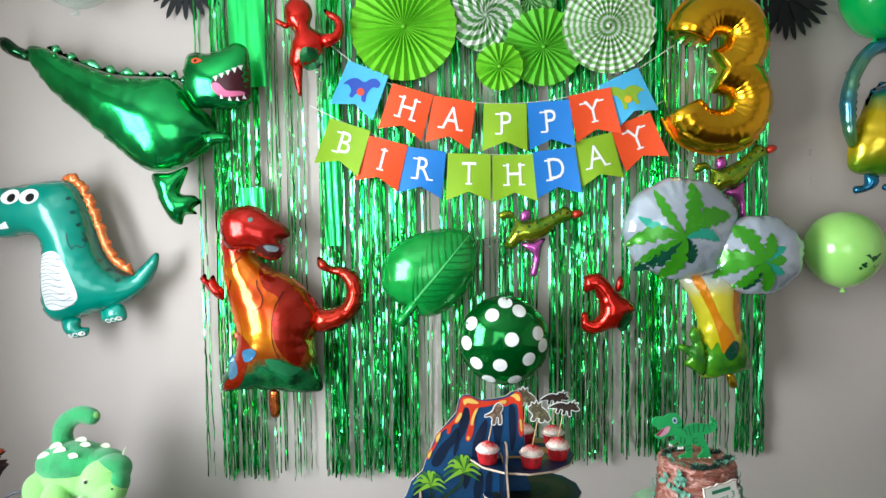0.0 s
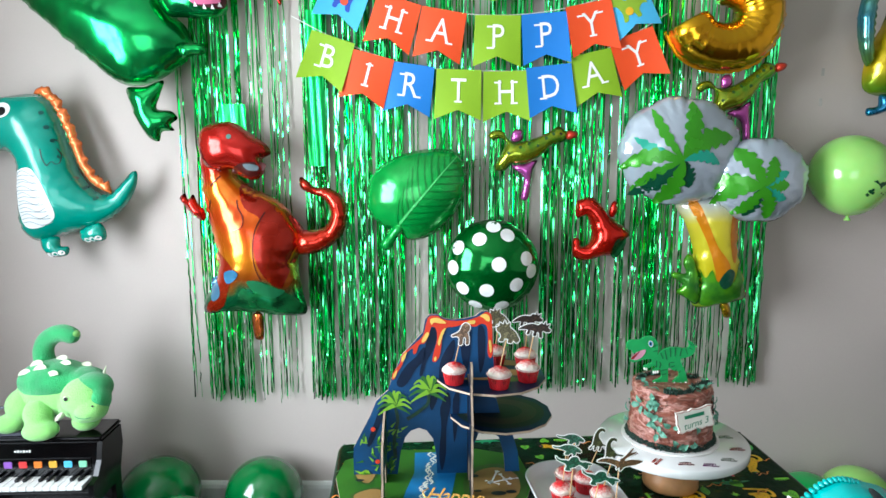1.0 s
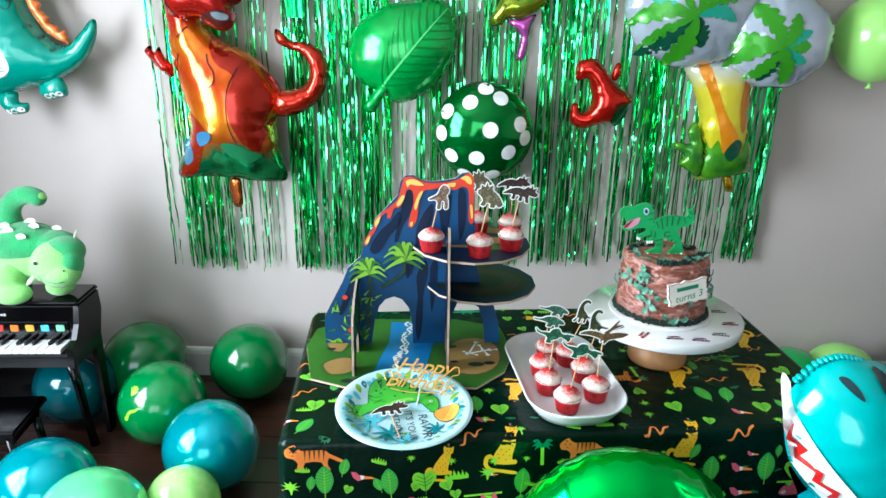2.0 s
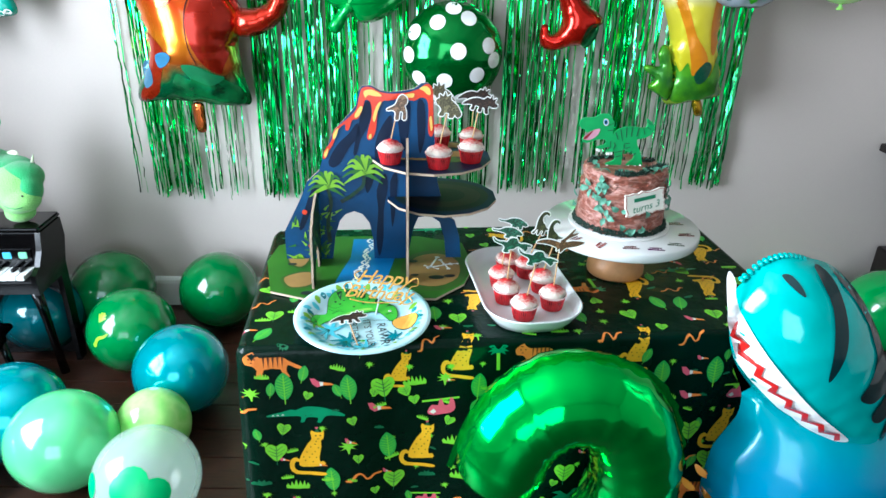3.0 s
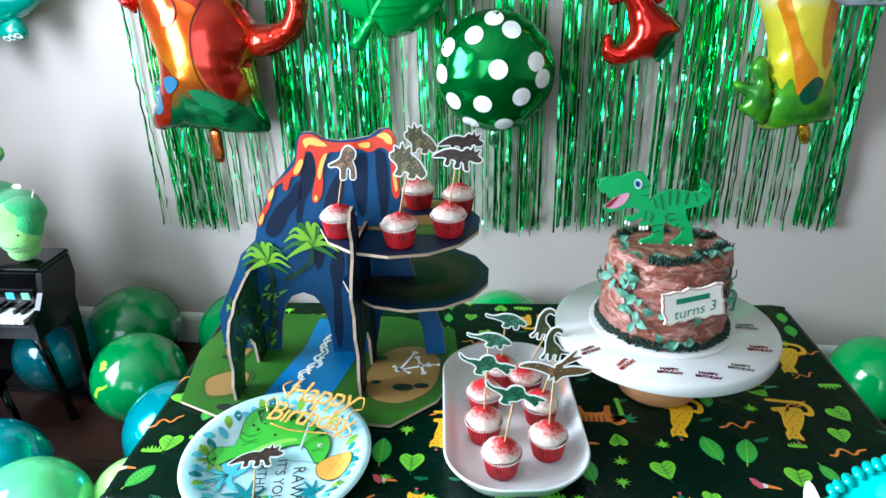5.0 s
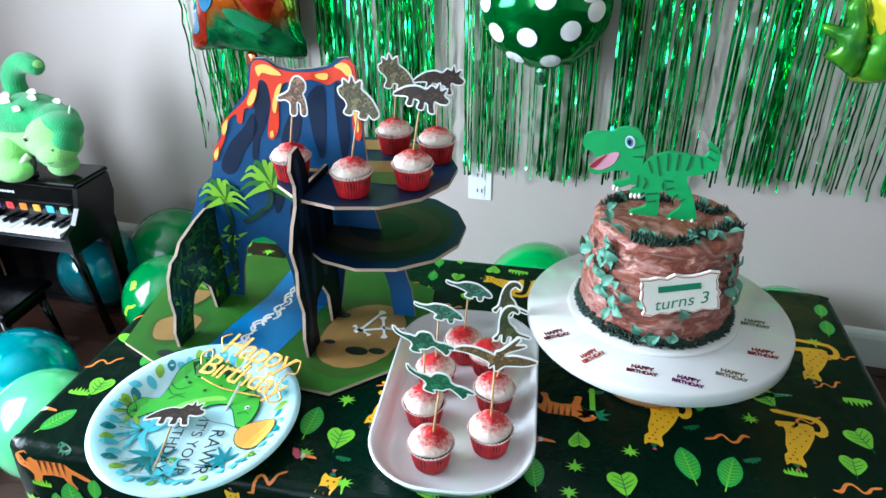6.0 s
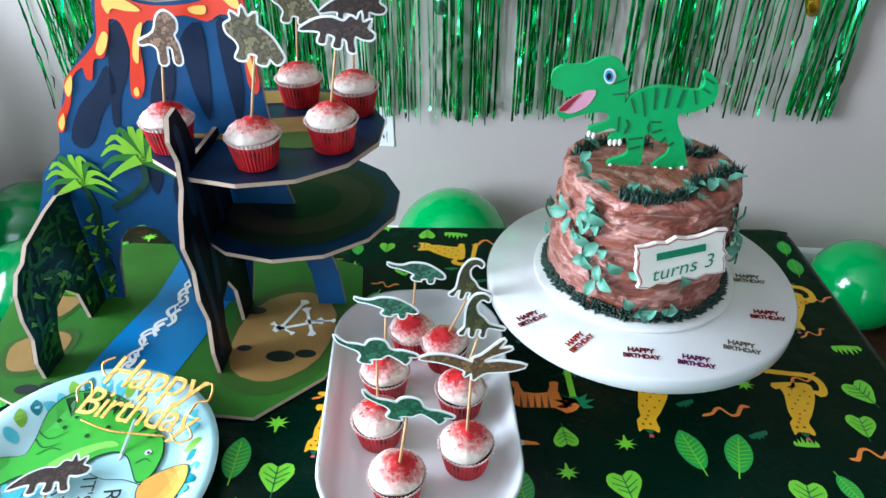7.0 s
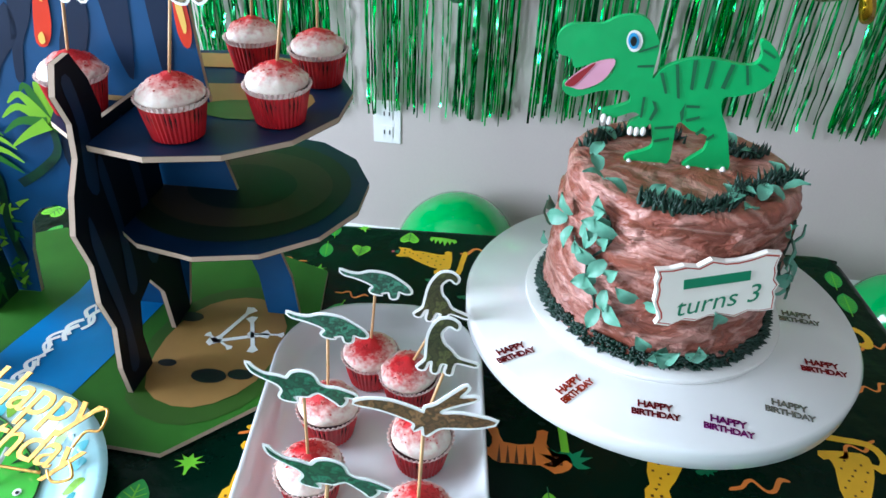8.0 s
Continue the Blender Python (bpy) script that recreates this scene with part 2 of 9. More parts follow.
setting("subfloor", X1 - X0, WALL - Y0, 0.05, ((X0 + X1) / 2, (Y0 + WALL) / 2, -0.045), wood_floor, "dark brown wooden subfloor under the boards", "floor")
setting("ceiling", X1 - X0 + 0.3, WALL - Y0 + 0.3, 0.1, ((X0 + X1) / 2, (Y0 + WALL) / 2, ZC + 0.05), ceiling_paint, "plain white painted ceiling", "ceiling")
setting("wall_north", X1 - X0 + 0.3, 0.12, ZC, ((X0 + X1) / 2, WALL + 0.06, ZC / 2), wall_paint, "warm grey painted wall with fine roller texture", "wall")
setting("wall_east", 0.12, WALL - Y0, ZC, (X1 + 0.06, (Y0 + WALL) / 2, ZC / 2), wall_paint, "warm grey painted side wall", "wall")
# side wall with a window opening
for k, (y0, y1, z0, z1) in enumerate([(Y0, 0.05, 0, ZC), (1.45, WALL, 0, ZC), (0.05, 1.45, 0, 0.65), (0.05, 1.45, 2.2, ZC)]):
    setting(f"wall_west_{k + 1}", 0.12, y1 - y0, z1 - z0, (X0 - 0.06, (y0 + y1) / 2, (z0 + z1) / 2), wall_paint, "warm grey painted wall beside the window", "wall")
for k, (x0, x1, z0, z1) in enumerate([(X0, -1.70, 0, ZC), (0.40, X1, 0, ZC), (-1.70, 0.40, 0, 0.15), (-1.70, 0.40, 2.35, ZC)]):
    setting(f"wall_south_{k + 1}", x1 - x0, 0.12, z1 - z0, ((x0 + x1) / 2, Y0 - 0.06, (z0 + z1) / 2), wall_paint, "warm grey painted wall round the added back window", "wall")


def baseboard(name, length, m):
    """A moulded skirting board."""
    prof = [(0, 0), (-0.014, 0), (-0.014, 0.095), (-0.011, 0.108), (-0.006, 0.116), (0, 0.122)]
    v = [(x, y, z) for x in (0, length) for y, z in prof]
    k = len(prof)
    f = [(i, i + 1, k + i + 1, k + i) for i in range(k - 1)] + [tuple(range(k)), tuple(reversed(range(k, 2 * k)))]
    ob = part(name, mesh_of(name, v, f, False), white_paint, at=m)
    tagged(ob, "white painted moulded skirting board", "baseboard", kind="structure")


baseboard("baseboard_1", X1 - X0, pose(X0, WALL, 0))
baseboard("baseboard_2", WALL - Y0, pose(X0, Y0, 0, 0, 0, 90))

# outlet
outlet_white = shader("outlet_plastic", "#e6e6e2", 0.35, vary=0.02)
dark_slot = shader("dark_slot", "#15151a", 0.6)
outlet = thing("wall_outlet", pose(0.084, WALL - 0.001, 0.452), "white plastic double power outlet on the wall", "outlet")
part("cover_plate", box("cover_plate", 0.075, 0.007, 0.118, 0.002), outlet_white, outlet)
for dz in (-0.026, 0.026):
    face = part("socket", box("socket", 0.034, 0.006, 0.036, 0.002, (0, -0.003, dz)), outlet_white, outlet)
    for dx in (-0.007, 0.007):
        part("slot", box("slot", 0.003, 0.002, 0.011, 0, (dx, -0.0065, dz)), dark_slot, face)

# ---- foil curtains ----
fringe_foil = foil("fringe_foil", "#0fae3a", 0.18, 1.0, crinkle=0.0)
fringe_foil.node_tree.nodes["Principled BSDF"].inputs["Coat Weight"].default_value = 0.06
n_, l_ = fringe_foil.node_tree.nodes, fringe_foil.node_tree.links
geo_, hs_ = n_.new("ShaderNodeNewGeometry"), n_.new("ShaderNodeValToRGB")
hs_.color_ramp.elements[0].color, hs_.color_ramp.elements[1].color = hexc("#17cc50"), hexc("#6bf7a0")
l_.new(geo_.outputs["Random Per Island"], hs_.inputs[0])
l_.new(hs_.outputs[0], n_["Principled BSDF"].inputs["Base Color"])


def curtain(x0, x1, top, bottom, groups, seed, label):
    """A door curtain of narrow foil strips that hang in uneven bunches from a header tape."""
    rng = random.Random(seed)
    ob = thing("foil_fringe_curtain", pose(x0, WALL - 0.012, 0), label, "curtain", "foil curtains on the wall")
    part("header", box("header", x1 - x0, 0.002, 0.05, 0, ((x1 - x0) / 2, 0, top + 0.02)), fringe_foil, ob)
    v, f = [], []
    for g0, g1, pitch in groups:
        x, bunch = g0, g0 + rng.uniform(0.02, 0.07)
        while x < g1:
            if x > bunch:
                x += rng.uniform(0.004, 0.016)
                bunch = x + rng.uniform(0.02, 0.07)
            w = rng.uniform(0.0030, 0.0068)
            y0 = -rng.uniform(0.002, 0.026)
            drift, z, phase = rng.gauss(0, 0.0028), top, rng.uniform(0, 6)
            lean = rng.gauss(-0.22, 0.6)
            walk_a = lean
            end = bottom + rng.uniform(-0.007, 0.010)
            base = len(v)
            k = 0
            while True:
                fall = (top - z) / (top - bottom)
                seam = abs((z * 3.1 + 0.35) % 1 - 0.5) < 0.05
                walk_a += rng.gauss(0, 0.15) + 0.08 * (lean - walk_a)
                a = walk_a + (rng.gauss(0, 0.9) if seam else 0.0) + (rng.gauss(0, 0.55) if z < bottom + 0.16 else 0.0)
                cx = x - x0 + drift * fall + 0.0016 * math.sin(phase + z * 7) * fall
                cy = y0 + 0.002 * math.sin(phase * 2 + z * 9) + rng.gauss(0, 0.0024 + 0.0012 * fall)
                dx, dy = 0.5 * w * math.cos(a), 0.5 * w * math.sin(a)
                v += [(cx - dx, cy - dy, z), (cx + dx, cy + dy, z)]
                if k:
                    b = base + 2 * k
                    f.append((b - 2, b - 1, b + 1, b))
                k += 1
                if z <= end:
                    break
                z -= rng.uniform(0.012, 0.05)
            x += 0.78 * pitch * rng.uniform(0.3, 1.7)
    me = mesh_of("fringe", v, f)
    tagged(part("fringe", me, fringe_foil, ob), kind="stuff")
    return ob


curtain(-0.86, -0.44, 2.56, 0.50, [(-0.86, -0.84, 0.012), (-0.80, -0.63, 0.0036), (-0.60, -0.46, 0.0105)], 3, "shiny green foil strip curtain with bright tufted ends")
curtain(-0.42, -0.03, 2.56, 0.50, [(-0.41, -0.05, 0.0031)], 4, "dense shiny green foil strip curtain")
curtain(-0.03, 0.42, 2.56, 0.52, [(-0.03, 0.04, 0.018), (0.04, 0.17, 0.0040), (0.18, 0.26, 0.014), (0.26, 0.41, 0.0046)], 5, "green foil strip curtain with gaps that bare the wall")
curtain(0.43, 0.72, 2.56, 0.545, [(0.45, 0.63, 0.0033), (0.63, 0.71, 0.015)], 6, "dark green foil strip curtain behind the balloons")
curtain(0.72, 1.27, 2.56, 0.565, [(0.72, 0.83, 0.0048), (0.83, 0.91, 0.0034), (0.91, 1.08, 0.0085), (1.08, 1.16, 0.017), (1.16, 1.265, 0.0034)], 7, "green foil strip curtain with thin strips in its middle")

# broad unsplit foil bands high on the curtain
for x, z0, z1, w in [(-0.66, 1.95, 2.5, 0.13), (-0.66, 1.30, 1.58, 0.10), (-0.36, 1.36, 1.9, 0.06)]:
    n = 14
    rng = random.Random(int(x * 100) + int(z0 * 10))
    v, f = [], []
    for i in range(n):
        z = z0 + (z1 - z0) * i / (n - 1)
        for j in range(9):
            v.append((x - w / 2 + w * j / 8, WALL - 0.045 - 0.006 * math.sin(j * 1.9 + 0.4 * i) + rng.gauss(0, 0.0012), z))
    for i in range(n - 1):
        for j in range(8):
            a = i * 9 + j
            f.append((a, a + 1, a + 10, a + 9))
    tagged(part("foil_band", mesh_of("foil_band", v, f), foil("broad_foil", "#2fe06a", 0.3, 0.8)), "broad shiny green foil band over the strip curtain", "foil band")

# ---- paper fans ----
def paper_fan(x, z, r, folds, mat, y, label, core=0.05, seed=0, tilt=0):
    """A pleated paper rosette: folds that run from the middle to a scalloped rim."""
    ob = thing("paper_fan", pose(x, y, z, 90, tilt, 0), label, "paper fan", "paper fans above the banner")
    v, f, n = [(0, 0, 0.006)], [], folds * 2
    rng = random.Random(seed)
    rings = 7
    for i in range(1, rings + 1):
        q = i / rings
        for k in range(n):
            a = 2 * math.pi * (k + rng.uniform(-0.1, 0.1)) / n
            up = k % 2
            rr = r * q * (1.0 if up or i < rings else 0.975)
            h = (0.012 + 0.03 * r) * (0.5 if up else -0.5) * min(1, q * 3) + 0.008
            v.append((rr * math.cos(a), rr * math.sin(a), h))
    for k in range(n):
        f.append((0, 1 + k, 1 + (k + 1) % n))
    for i in range(rings - 1):
        for k in range(n):
            a, b = 1 + i * n + k, 1 + i * n + (k + 1) % n
            f.append((a, a + n, b + n, b))
    me = mesh_of("pleats", v, f, False)
    part("pleats", me, mat, ob)
    part("centre_button", lathe("centre_button", [(0.0, 0.016), (0.006, 0.0155), (0.008, 0.011)], 14), mat, ob)
    return ob


def ring_paper(name, a, b, rings, twist):
    """Paper printed with rings or a swirl."""
    m = shader(name, "#ffffff", 0.7, vary=0.04, bump=0.05)
    n, l = m.node_tree.nodes, m.node_tree.links
    tc, sx, an, ln, cb = (n.new(k) for k in ("ShaderNodeTexCoord", "ShaderNodeSeparateXYZ", "ShaderNodeMath", "ShaderNodeVectorMath", "ShaderNodeCombineXYZ"))
    l.new(tc.outputs["Object"], sx.inputs[0])
    an.operation, ln.operation = "ARCTAN2", "LENGTH"
    l.new(sx.outputs[1], an.inputs[0])
    l.new(sx.outputs[0], an.inputs[1])
    l.new(sx.outputs[0], cb.inputs[0])
    l.new(sx.outputs[1], cb.inputs[1])
    l.new(cb.outputs[0], ln.inputs[0])
    q1, q2, q3, q4 = (n.new("ShaderNodeMath") for _ in range(4))
    q1.operation = "MULTIPLY"
    q1.inputs[1].default_value = rings
    l.new(ln.outputs["Value"], q1.inputs[0])
    q2.operation = "MULTIPLY_ADD"
    q2.inputs[1].default_value = twist
    l.new(an.outputs[0], q2.inputs[0])
    l.new(q1.outputs[0], q2.inputs[2])
    q3.operation = "SINE"
    l.new(q2.outputs[0], q3.inputs[0])
    q4.operation = "GREATER_THAN"
    q4.inputs[1].default_value = 0.0
    l.new(q3.outputs[0], q4.inputs[0])
    mix = n.new("ShaderNodeMix")
    mix.data_type = "RGBA"
    mix.inputs[6].default_value, mix.inputs[7].default_value = hexc(a), hexc(b)
    l.new(q4.outputs[0], mix.inputs[0])
    l.new(mix.outputs[2], n["Principled BSDF"].inputs["Base Color"])
    return m


lime_paper = shader("lime_paper", "#6cc21a", 0.7, vary=0.06, bump=0.05)
green_paper = shader("green_paper", "#58b521", 0.7, vary=0.06, bump=0.05)
paper_fan(-0.084, 2.152, 0.195, 30, lime_paper, 2.475, "bright lime green pleated paper fan", seed=1)
paper_fan(0.215, 2.195, 0.135, 26, ring_paper("swirl_paper", "#d9e0d4", "#5f9b50", 150, 9), 2.492, "white and green swirl-printed paper fan", seed=2)
paper_fan(0.261, 2.003, 0.087, 16, lime_paper, 2.462, "small lime green pleated paper fan", seed=3)
paper_fan(0.424, 2.075, 0.142, 22, green_paper, 2.482, "grass green pleated paper fan", seed=4)
paper_fan(0.659, 2.145, 0.172, 28, ring_paper("ring_paper", "#d9e0d4", "#79b25c", 290, 1), 2.472, "white paper fan with green ring print", seed=5)
paper_fan(0.373, 2.255, 0.10, 18, ring_paper("leaf_paper", "#8fc07a", "#3f8b3a", 180, 12), 2.503, "green leaf-printed paper fan", seed=6)

# black paper fans high on the wall
black_paper = shader("black_paper", "#0d0f12", 0.8, vary=0.2, bump=0.1)


def black_fan(x, z, turn, label):
    """A fan of narrow black paper blades."""
    ob = thing("black_paper_fan", pose(x, WALL - 0.03, z, 0, turn, 0), label, "paper fan")
    rng = random.Random(int(x * 100))
    for k in range(15):
        a = radians(-88 + 176 * k / 14)
        r = 0.16 + rng.uniform(-0.012, 0.012)
        w = 0.013
        o = [(0.02, -w * 0.5), (r * 0.55, -w), (r * 0.9, -w * 0.6), (r, 0), (r * 0.9, w * 0.6), (r * 0.55, w), (0.02, w * 0.5)]
        part("blade", slab("blade", o, 0.002, 0.03), black_paper, ob, at=pose(0, -0.003 * (k % 3), 0, 0, math.degrees(a) + 90, 0))
    return ob


black_fan(1.325, 2.262, 0, "black paper fan with pointed blades on the wall")
black_fan(-0.885, 2.36, 0, "black feathery paper fan high on the wall")

# ---- birthday banner ----
card = {k: shader("card_" + k, c, 0.6, vary=0.04, bump=0.03) for k, c in dict(orange="#ee4f17", lime="#8bb516", blue="#1f7cd0", sky="#4db4e4").items()}
letter_white = shader("letter_white", "#f4f2ee", 0.6, vary=0.02)
string_white = shader("string_white", "#d8d8d0", 0.8)
print_blue, print_red, print_green, print_yellow = (shader("print_" + n, c, 0.6, vary=0.05) for n, c in (("blue", "#2a4fb0"), ("red", "#e24a2a"), ("green", "#8fb52a"), ("yellow", "#e6b41c")))
SERIFS = {"H": [(-0.28, -1), (0.28, -1), (-0.28, 1), (0.28, 1)], "A": [(-0.34, -1), (0.34, -1)], "P": [(-0.24, -1), (-0.24, 1)], "Y": [(0, -1), (-0.32, 1), (0.32, 1)], "B": [(-0.25, -1), (-0.25, 1)], "I": [(0, -1), (0, 1)], "R": [(-0.26, -1), (0.3, -1), (-0.26, 1)], "T": [(0, -1)], "D": [(-0.27, -1), (-0.27, 1)]}
DINO = "-3.2,-0.4 -2.4,0.9 -1.2,1.5 0.2,1.3 1.0,2.2 2.0,2.6 3.0,2.1 2.9,1.2 1.9,0.9 1.4,-0.6 1.6,-2.0 0.9,-2.0 0.5,-1.2 -0.5,-1.2 -0.8,-2.1 -1.5,-2.0 -1.5,-0.9 -2.4,-0.2"


def flag(banner, x, z, turn, colour, sign, y, seed):
    """A swallow-tailed card flag, slightly bowed, with a letter or a little picture."""
    w, h = 0.155, 0.172
    rng = random.Random(seed)
    bow = rng.uniform(0.004, 0.012) * rng.choice((-1, 1))
    v, f = [], []
    nx, nz = 8, 8
    for side in (0, 0.0012):
        for i in range(nz + 1):
            for j in range(nx + 1):
                u, q = j / nx * 2 - 1, i / nz
                foot = -h / 2 + 0.034 * (1 - abs(u))
                top = h / 2
                flare = 1 + 0.06 * q
                v.append((u * w / 2 * flare, bow * (u * u - 0.4) * (0.3 + q) - 0.012 * q * q + side, top + (foot - top) * q))
    m = (nx + 1) * (nz + 1)
    for i in range(nz):
        for j in range(nx):
            a = i * (nx + 1) + j
            f.append((a, a + nx + 1, a + nx + 2, a + 1))
            f.append((m + a, m + a + 1, m + a + nx + 2, m + a + nx + 1))
    me = mesh_of("flag", v, f)
    ob = part("flag", me, card[colour], banner, at=pose(x, y, z, 0, turn, 0))
    tree = BVHTree.FromPolygons([q.co for q in me.vertices], [tuple(p.vertices) for p in me.polygons])

    def lay(name, flat_mesh, mat, lift=0.0015):
        for q in flat_mesh.vertices:
            hit = tree.ray_cast(Vector((q.co.x, -1, q.co.z)), Vector((0, 1, 0)))[0]
            q.co.y = (hit.y if hit else 0) - lift
        part(name, flat_mesh, mat, ob)

    if len(sign) == 1:
        size = 0.105
        glyph = letters(sign, size, 0.0)
        bits = [(glyph, Matrix.Translation((0, 0, 0.012)) @ Matrix.Diagonal((0.88, 1, 1.08, 1)))]
        zs = [q.co.z for q in glyph.vertices]
        hh = 1.08 * (max(zs) - min(zs)) / 2
        for sx, sz in SERIFS[sign]:
            v2 = [(sx * size * 0.95 - 0.0125, 0, 0.012 + sz * hh - sz * 0.006), (sx * size * 0.95 + 0.0125, 0, 0.012 + sz * hh - sz * 0.006), (sx * size * 0.95 + 0.0125, 0, 0.012 + sz * hh), (sx * size * 0.95 - 0.0125, 0, 0.012 + sz * hh)]
            bits.append((mesh_of("serif", v2, [(0, 1, 2, 3)], False), Matrix.Identity(4)))
        lay("letter", joined("letter", bits), letter_white)
    else:
        k = -1 if sign == "left" else 1
        o = [(k * a * 2.0, b * 2.0 + 0.008) for a, b in pts_of(DINO)]
        lay("dinosaur_print", mesh_of("dinosaur_print", *(lambda c: ([(x, 0, z) for x, z in c[0]], c[1]))(filled(smooth(o, 3), 0.01)), False), print_green if k < 0 else print_blue)
        co, fa, _ = filled(circle(k * 0.004, -0.004, 0.014, 12), 0.01)
        lay("belly_print", mesh_of("belly_print", [(a, 0, b) for a, b in co], fa, False), print_red if k > 0 else print_yellow, 0.003)


def banner(name, flags, cord, label):
    ob = thing(name, pose(0, WALL - 0.075, 0), label, "banner")
    path = [(x, 0.004, z) for x, z in smooth(cord, 8, False)]
    part("string", tube("string", path, 0.0016, 6), string_white, ob)
    for i, (x, z, turn, c, s) in enumerate(flags):
        flag(ob, x, z, turn, c, s, -0.006 - 0.003 * (i % 2), i + len(name))


banner("birthday_banner", [(-0.245, 1.925, 22, "sky", "right"), (-0.078, 1.845, 17, "orange", "H"), (0.084, 1.806, 10, "orange", "A"), (0.280, 1.785, 1, "lime", "P"), (0.445, 1.792, -4, "blue", "P"), (0.603, 1.825, -11, "orange", "Y"), (0.728, 1.885, -24, "sky", "left")],
       [(-0.36, 2.10), (-0.20, 1.98), (-0.03, 1.915), (0.16, 1.880), (0.36, 1.875), (0.56, 1.905), (0.72, 1.965), (0.90, 2.075)], "string of orange, lime and blue card flags with white letters")
banner("birthday_banner", [(-0.310, 1.722, 18, "lime", "B"), (-0.172, 1.662, 15, "orange", "I"), (-0.024, 1.626, 8, "blue", "R"), (0.146, 1.606, 2, "lime", "T"), (0.312, 1.600, -1, "lime", "H"), (0.466, 1.618, -6, "blue", "D"), (0.614, 1.662, -13, "lime", "A"), (0.764, 1.725, -20, "orange", "Y")],
       [(-0.43, 1.875), (-0.28, 1.800), (-0.10, 1.730), (0.06, 1.697), (0.24, 1.688), (0.40, 1.690), (0.56, 1.720), (0.70, 1.78), (0.86, 1.875)], "string of lime, orange and blue card flags with white letters")

# ---- foil balloons on the wall ----
emerald = foil("emerald_foil", "#0c7a35", ramp=["#0d6e36", "#20b055", "#118245"])
dark_emerald = foil("dark_emerald_foil", "#0a4f28")
mint_foil = foil("mint_foil", "#5fd08a", 0.22)
teal_foil = shader("teal_foil", "#058f7c", 0.25, 0.15, 0.08, 4, 0.06, 14, coat=0.5)
orange_foil = foil("orange_foil", "#d8642a", 0.22)
red_foil = foil("red_foil", "#d3200f", 0.16, 0.75)
gold_foil = foil("gold_foil", "#f0b51a", 0.2, 1.0, crinkle=0.14)
ink_black = shader("ink_black", "#101214", 0.3, coat=0.4)
ink_white = shader("ink_white", "#f1f1ef", 0.35, coat=0.3)
ink_red = shader("ink_red", "#c01818", 0.35, coat=0.3)
ink_pink = shader("ink_pink", "#d06a90", 0.35, coat=0.3)
ink_grey = shader("ink_grey", "#7d8a8a", 0.4)


def on(host_ob, name, outline, mat, lift=0.0012, step=0.012, label="", curved=True):
    """A print on a balloon's sheet, as a part of that sheet's object."""
    return part(name, decal(name, outline, host_ob.data, lift, step, curved), mat, host_ob, label)


def balloon_part(name, s, depth, mat, parent, y=0.0, step=0.014, label="", pucker=0.1, folds=9, lean=0):
    return part(name, pillow(name, pts_of(s), depth, step, pucker=pucker, folds=folds), mat, parent, label, pose(0, y, 0, 0, 0, lean))


def fins(parent, run, n, size, mat, y, name="fin", seed=0):
    """Crimped little sails along a line."""
    rng = random.Random(seed)
    p = smooth(run, 8, False)
    for i in range(n):
        a = p[int(i / n * (len(p) - 1))]
        b = p[min(len(p) - 1, int((i + 1) / n * (len(p) - 1)))]
        t = np.array(b) - np.array(a)
        nrm = np.array((-t[1], t[0])) / (np.linalg.norm(t) + 1e-9)
        tip = (np.array(a) + np.array(b)) / 2 + nrm * size * rng.uniform(0.8, 1.2)
        o = [tuple(a), tuple(b), tuple(np.array(b) * 0.45 + tip * 0.55 + t * 0.1), tuple(tip), tuple(np.array(a) * 0.45 + tip * 0.55 - t * 0.1)]
        area2 = sum(o[k][0] * o[(k + 1) % 5][1] - o[(k + 1) % 5][0] * o[k][1] for k in range(5))
        part(name, pillow(name, o if area2 > 0 else o[::-1], 0.012, 0.012, rnd=3, pucker=0), mat, parent, at=pose(0, y - 0.002 * (i % 2), 0))


# large green dinosaur balloon with an open mouth
trex = thing("dinosaur_foil_balloon", pose(-1.064, 2.425, 1.83), "large metallic green dinosaur foil balloon with open mouth", "balloon", "foil balloons on the wall")
trex_body = balloon_part("body", "-36.40,24.13 -34.36,26.18 -28.63,24.95 -18.40,20.04 -6.13,15.54 4.09,14.11 14.31,14.31 20.04,10.63 23.52,5.11 29.04,-0.41 30.27,-8.18 23.52,-14.31 14.31,-18.81 6.54,-18.81 0.41,-15.34 -6.13,-9.20 -16.36,-0.00 -27.61,10.22 -34.77,20.04", 0.10, emerald, trex)
part("tail_tip", pillow("tail_tip", pts_of("-45.40,29.04 -42.54,29.04 -38.85,26.18 -35.17,24.13 -34.36,20.86 -37.83,21.27 -42.54,23.31 -45.60,26.18"), 0.02), dark_emerald, trex)
trex_head = balloon_part("head", "22.09,19.43 24.95,21.88 29.65,21.47 34.77,22.90 39.88,24.95 43.76,22.90 44.79,16.36 44.58,9.20 44.38,4.09 38.85,1.84 30.67,2.45 24.54,3.27 21.27,9.20", 0.06, emerald, trex, -0.05)
balloon_part("leg", "8.18,-20.04 14.31,-19.63 20.86,-17.59 19.22,-22.90 18.00,-26.99 22.90,-27.81 24.95,-30.27 22.49,-32.31 23.52,-34.36 19.43,-34.77 18.00,-38.04 14.31,-36.40 11.04,-31.08 9.00,-24.95", 0.035, emerald, trex, -0.03)
balloon_part("arm", "27.61,-6.13 33.74,-5.73 37.22,-6.95 36.40,-9.41 32.72,-9.82 29.04,-10.63", 0.018, emerald, trex, -0.06)
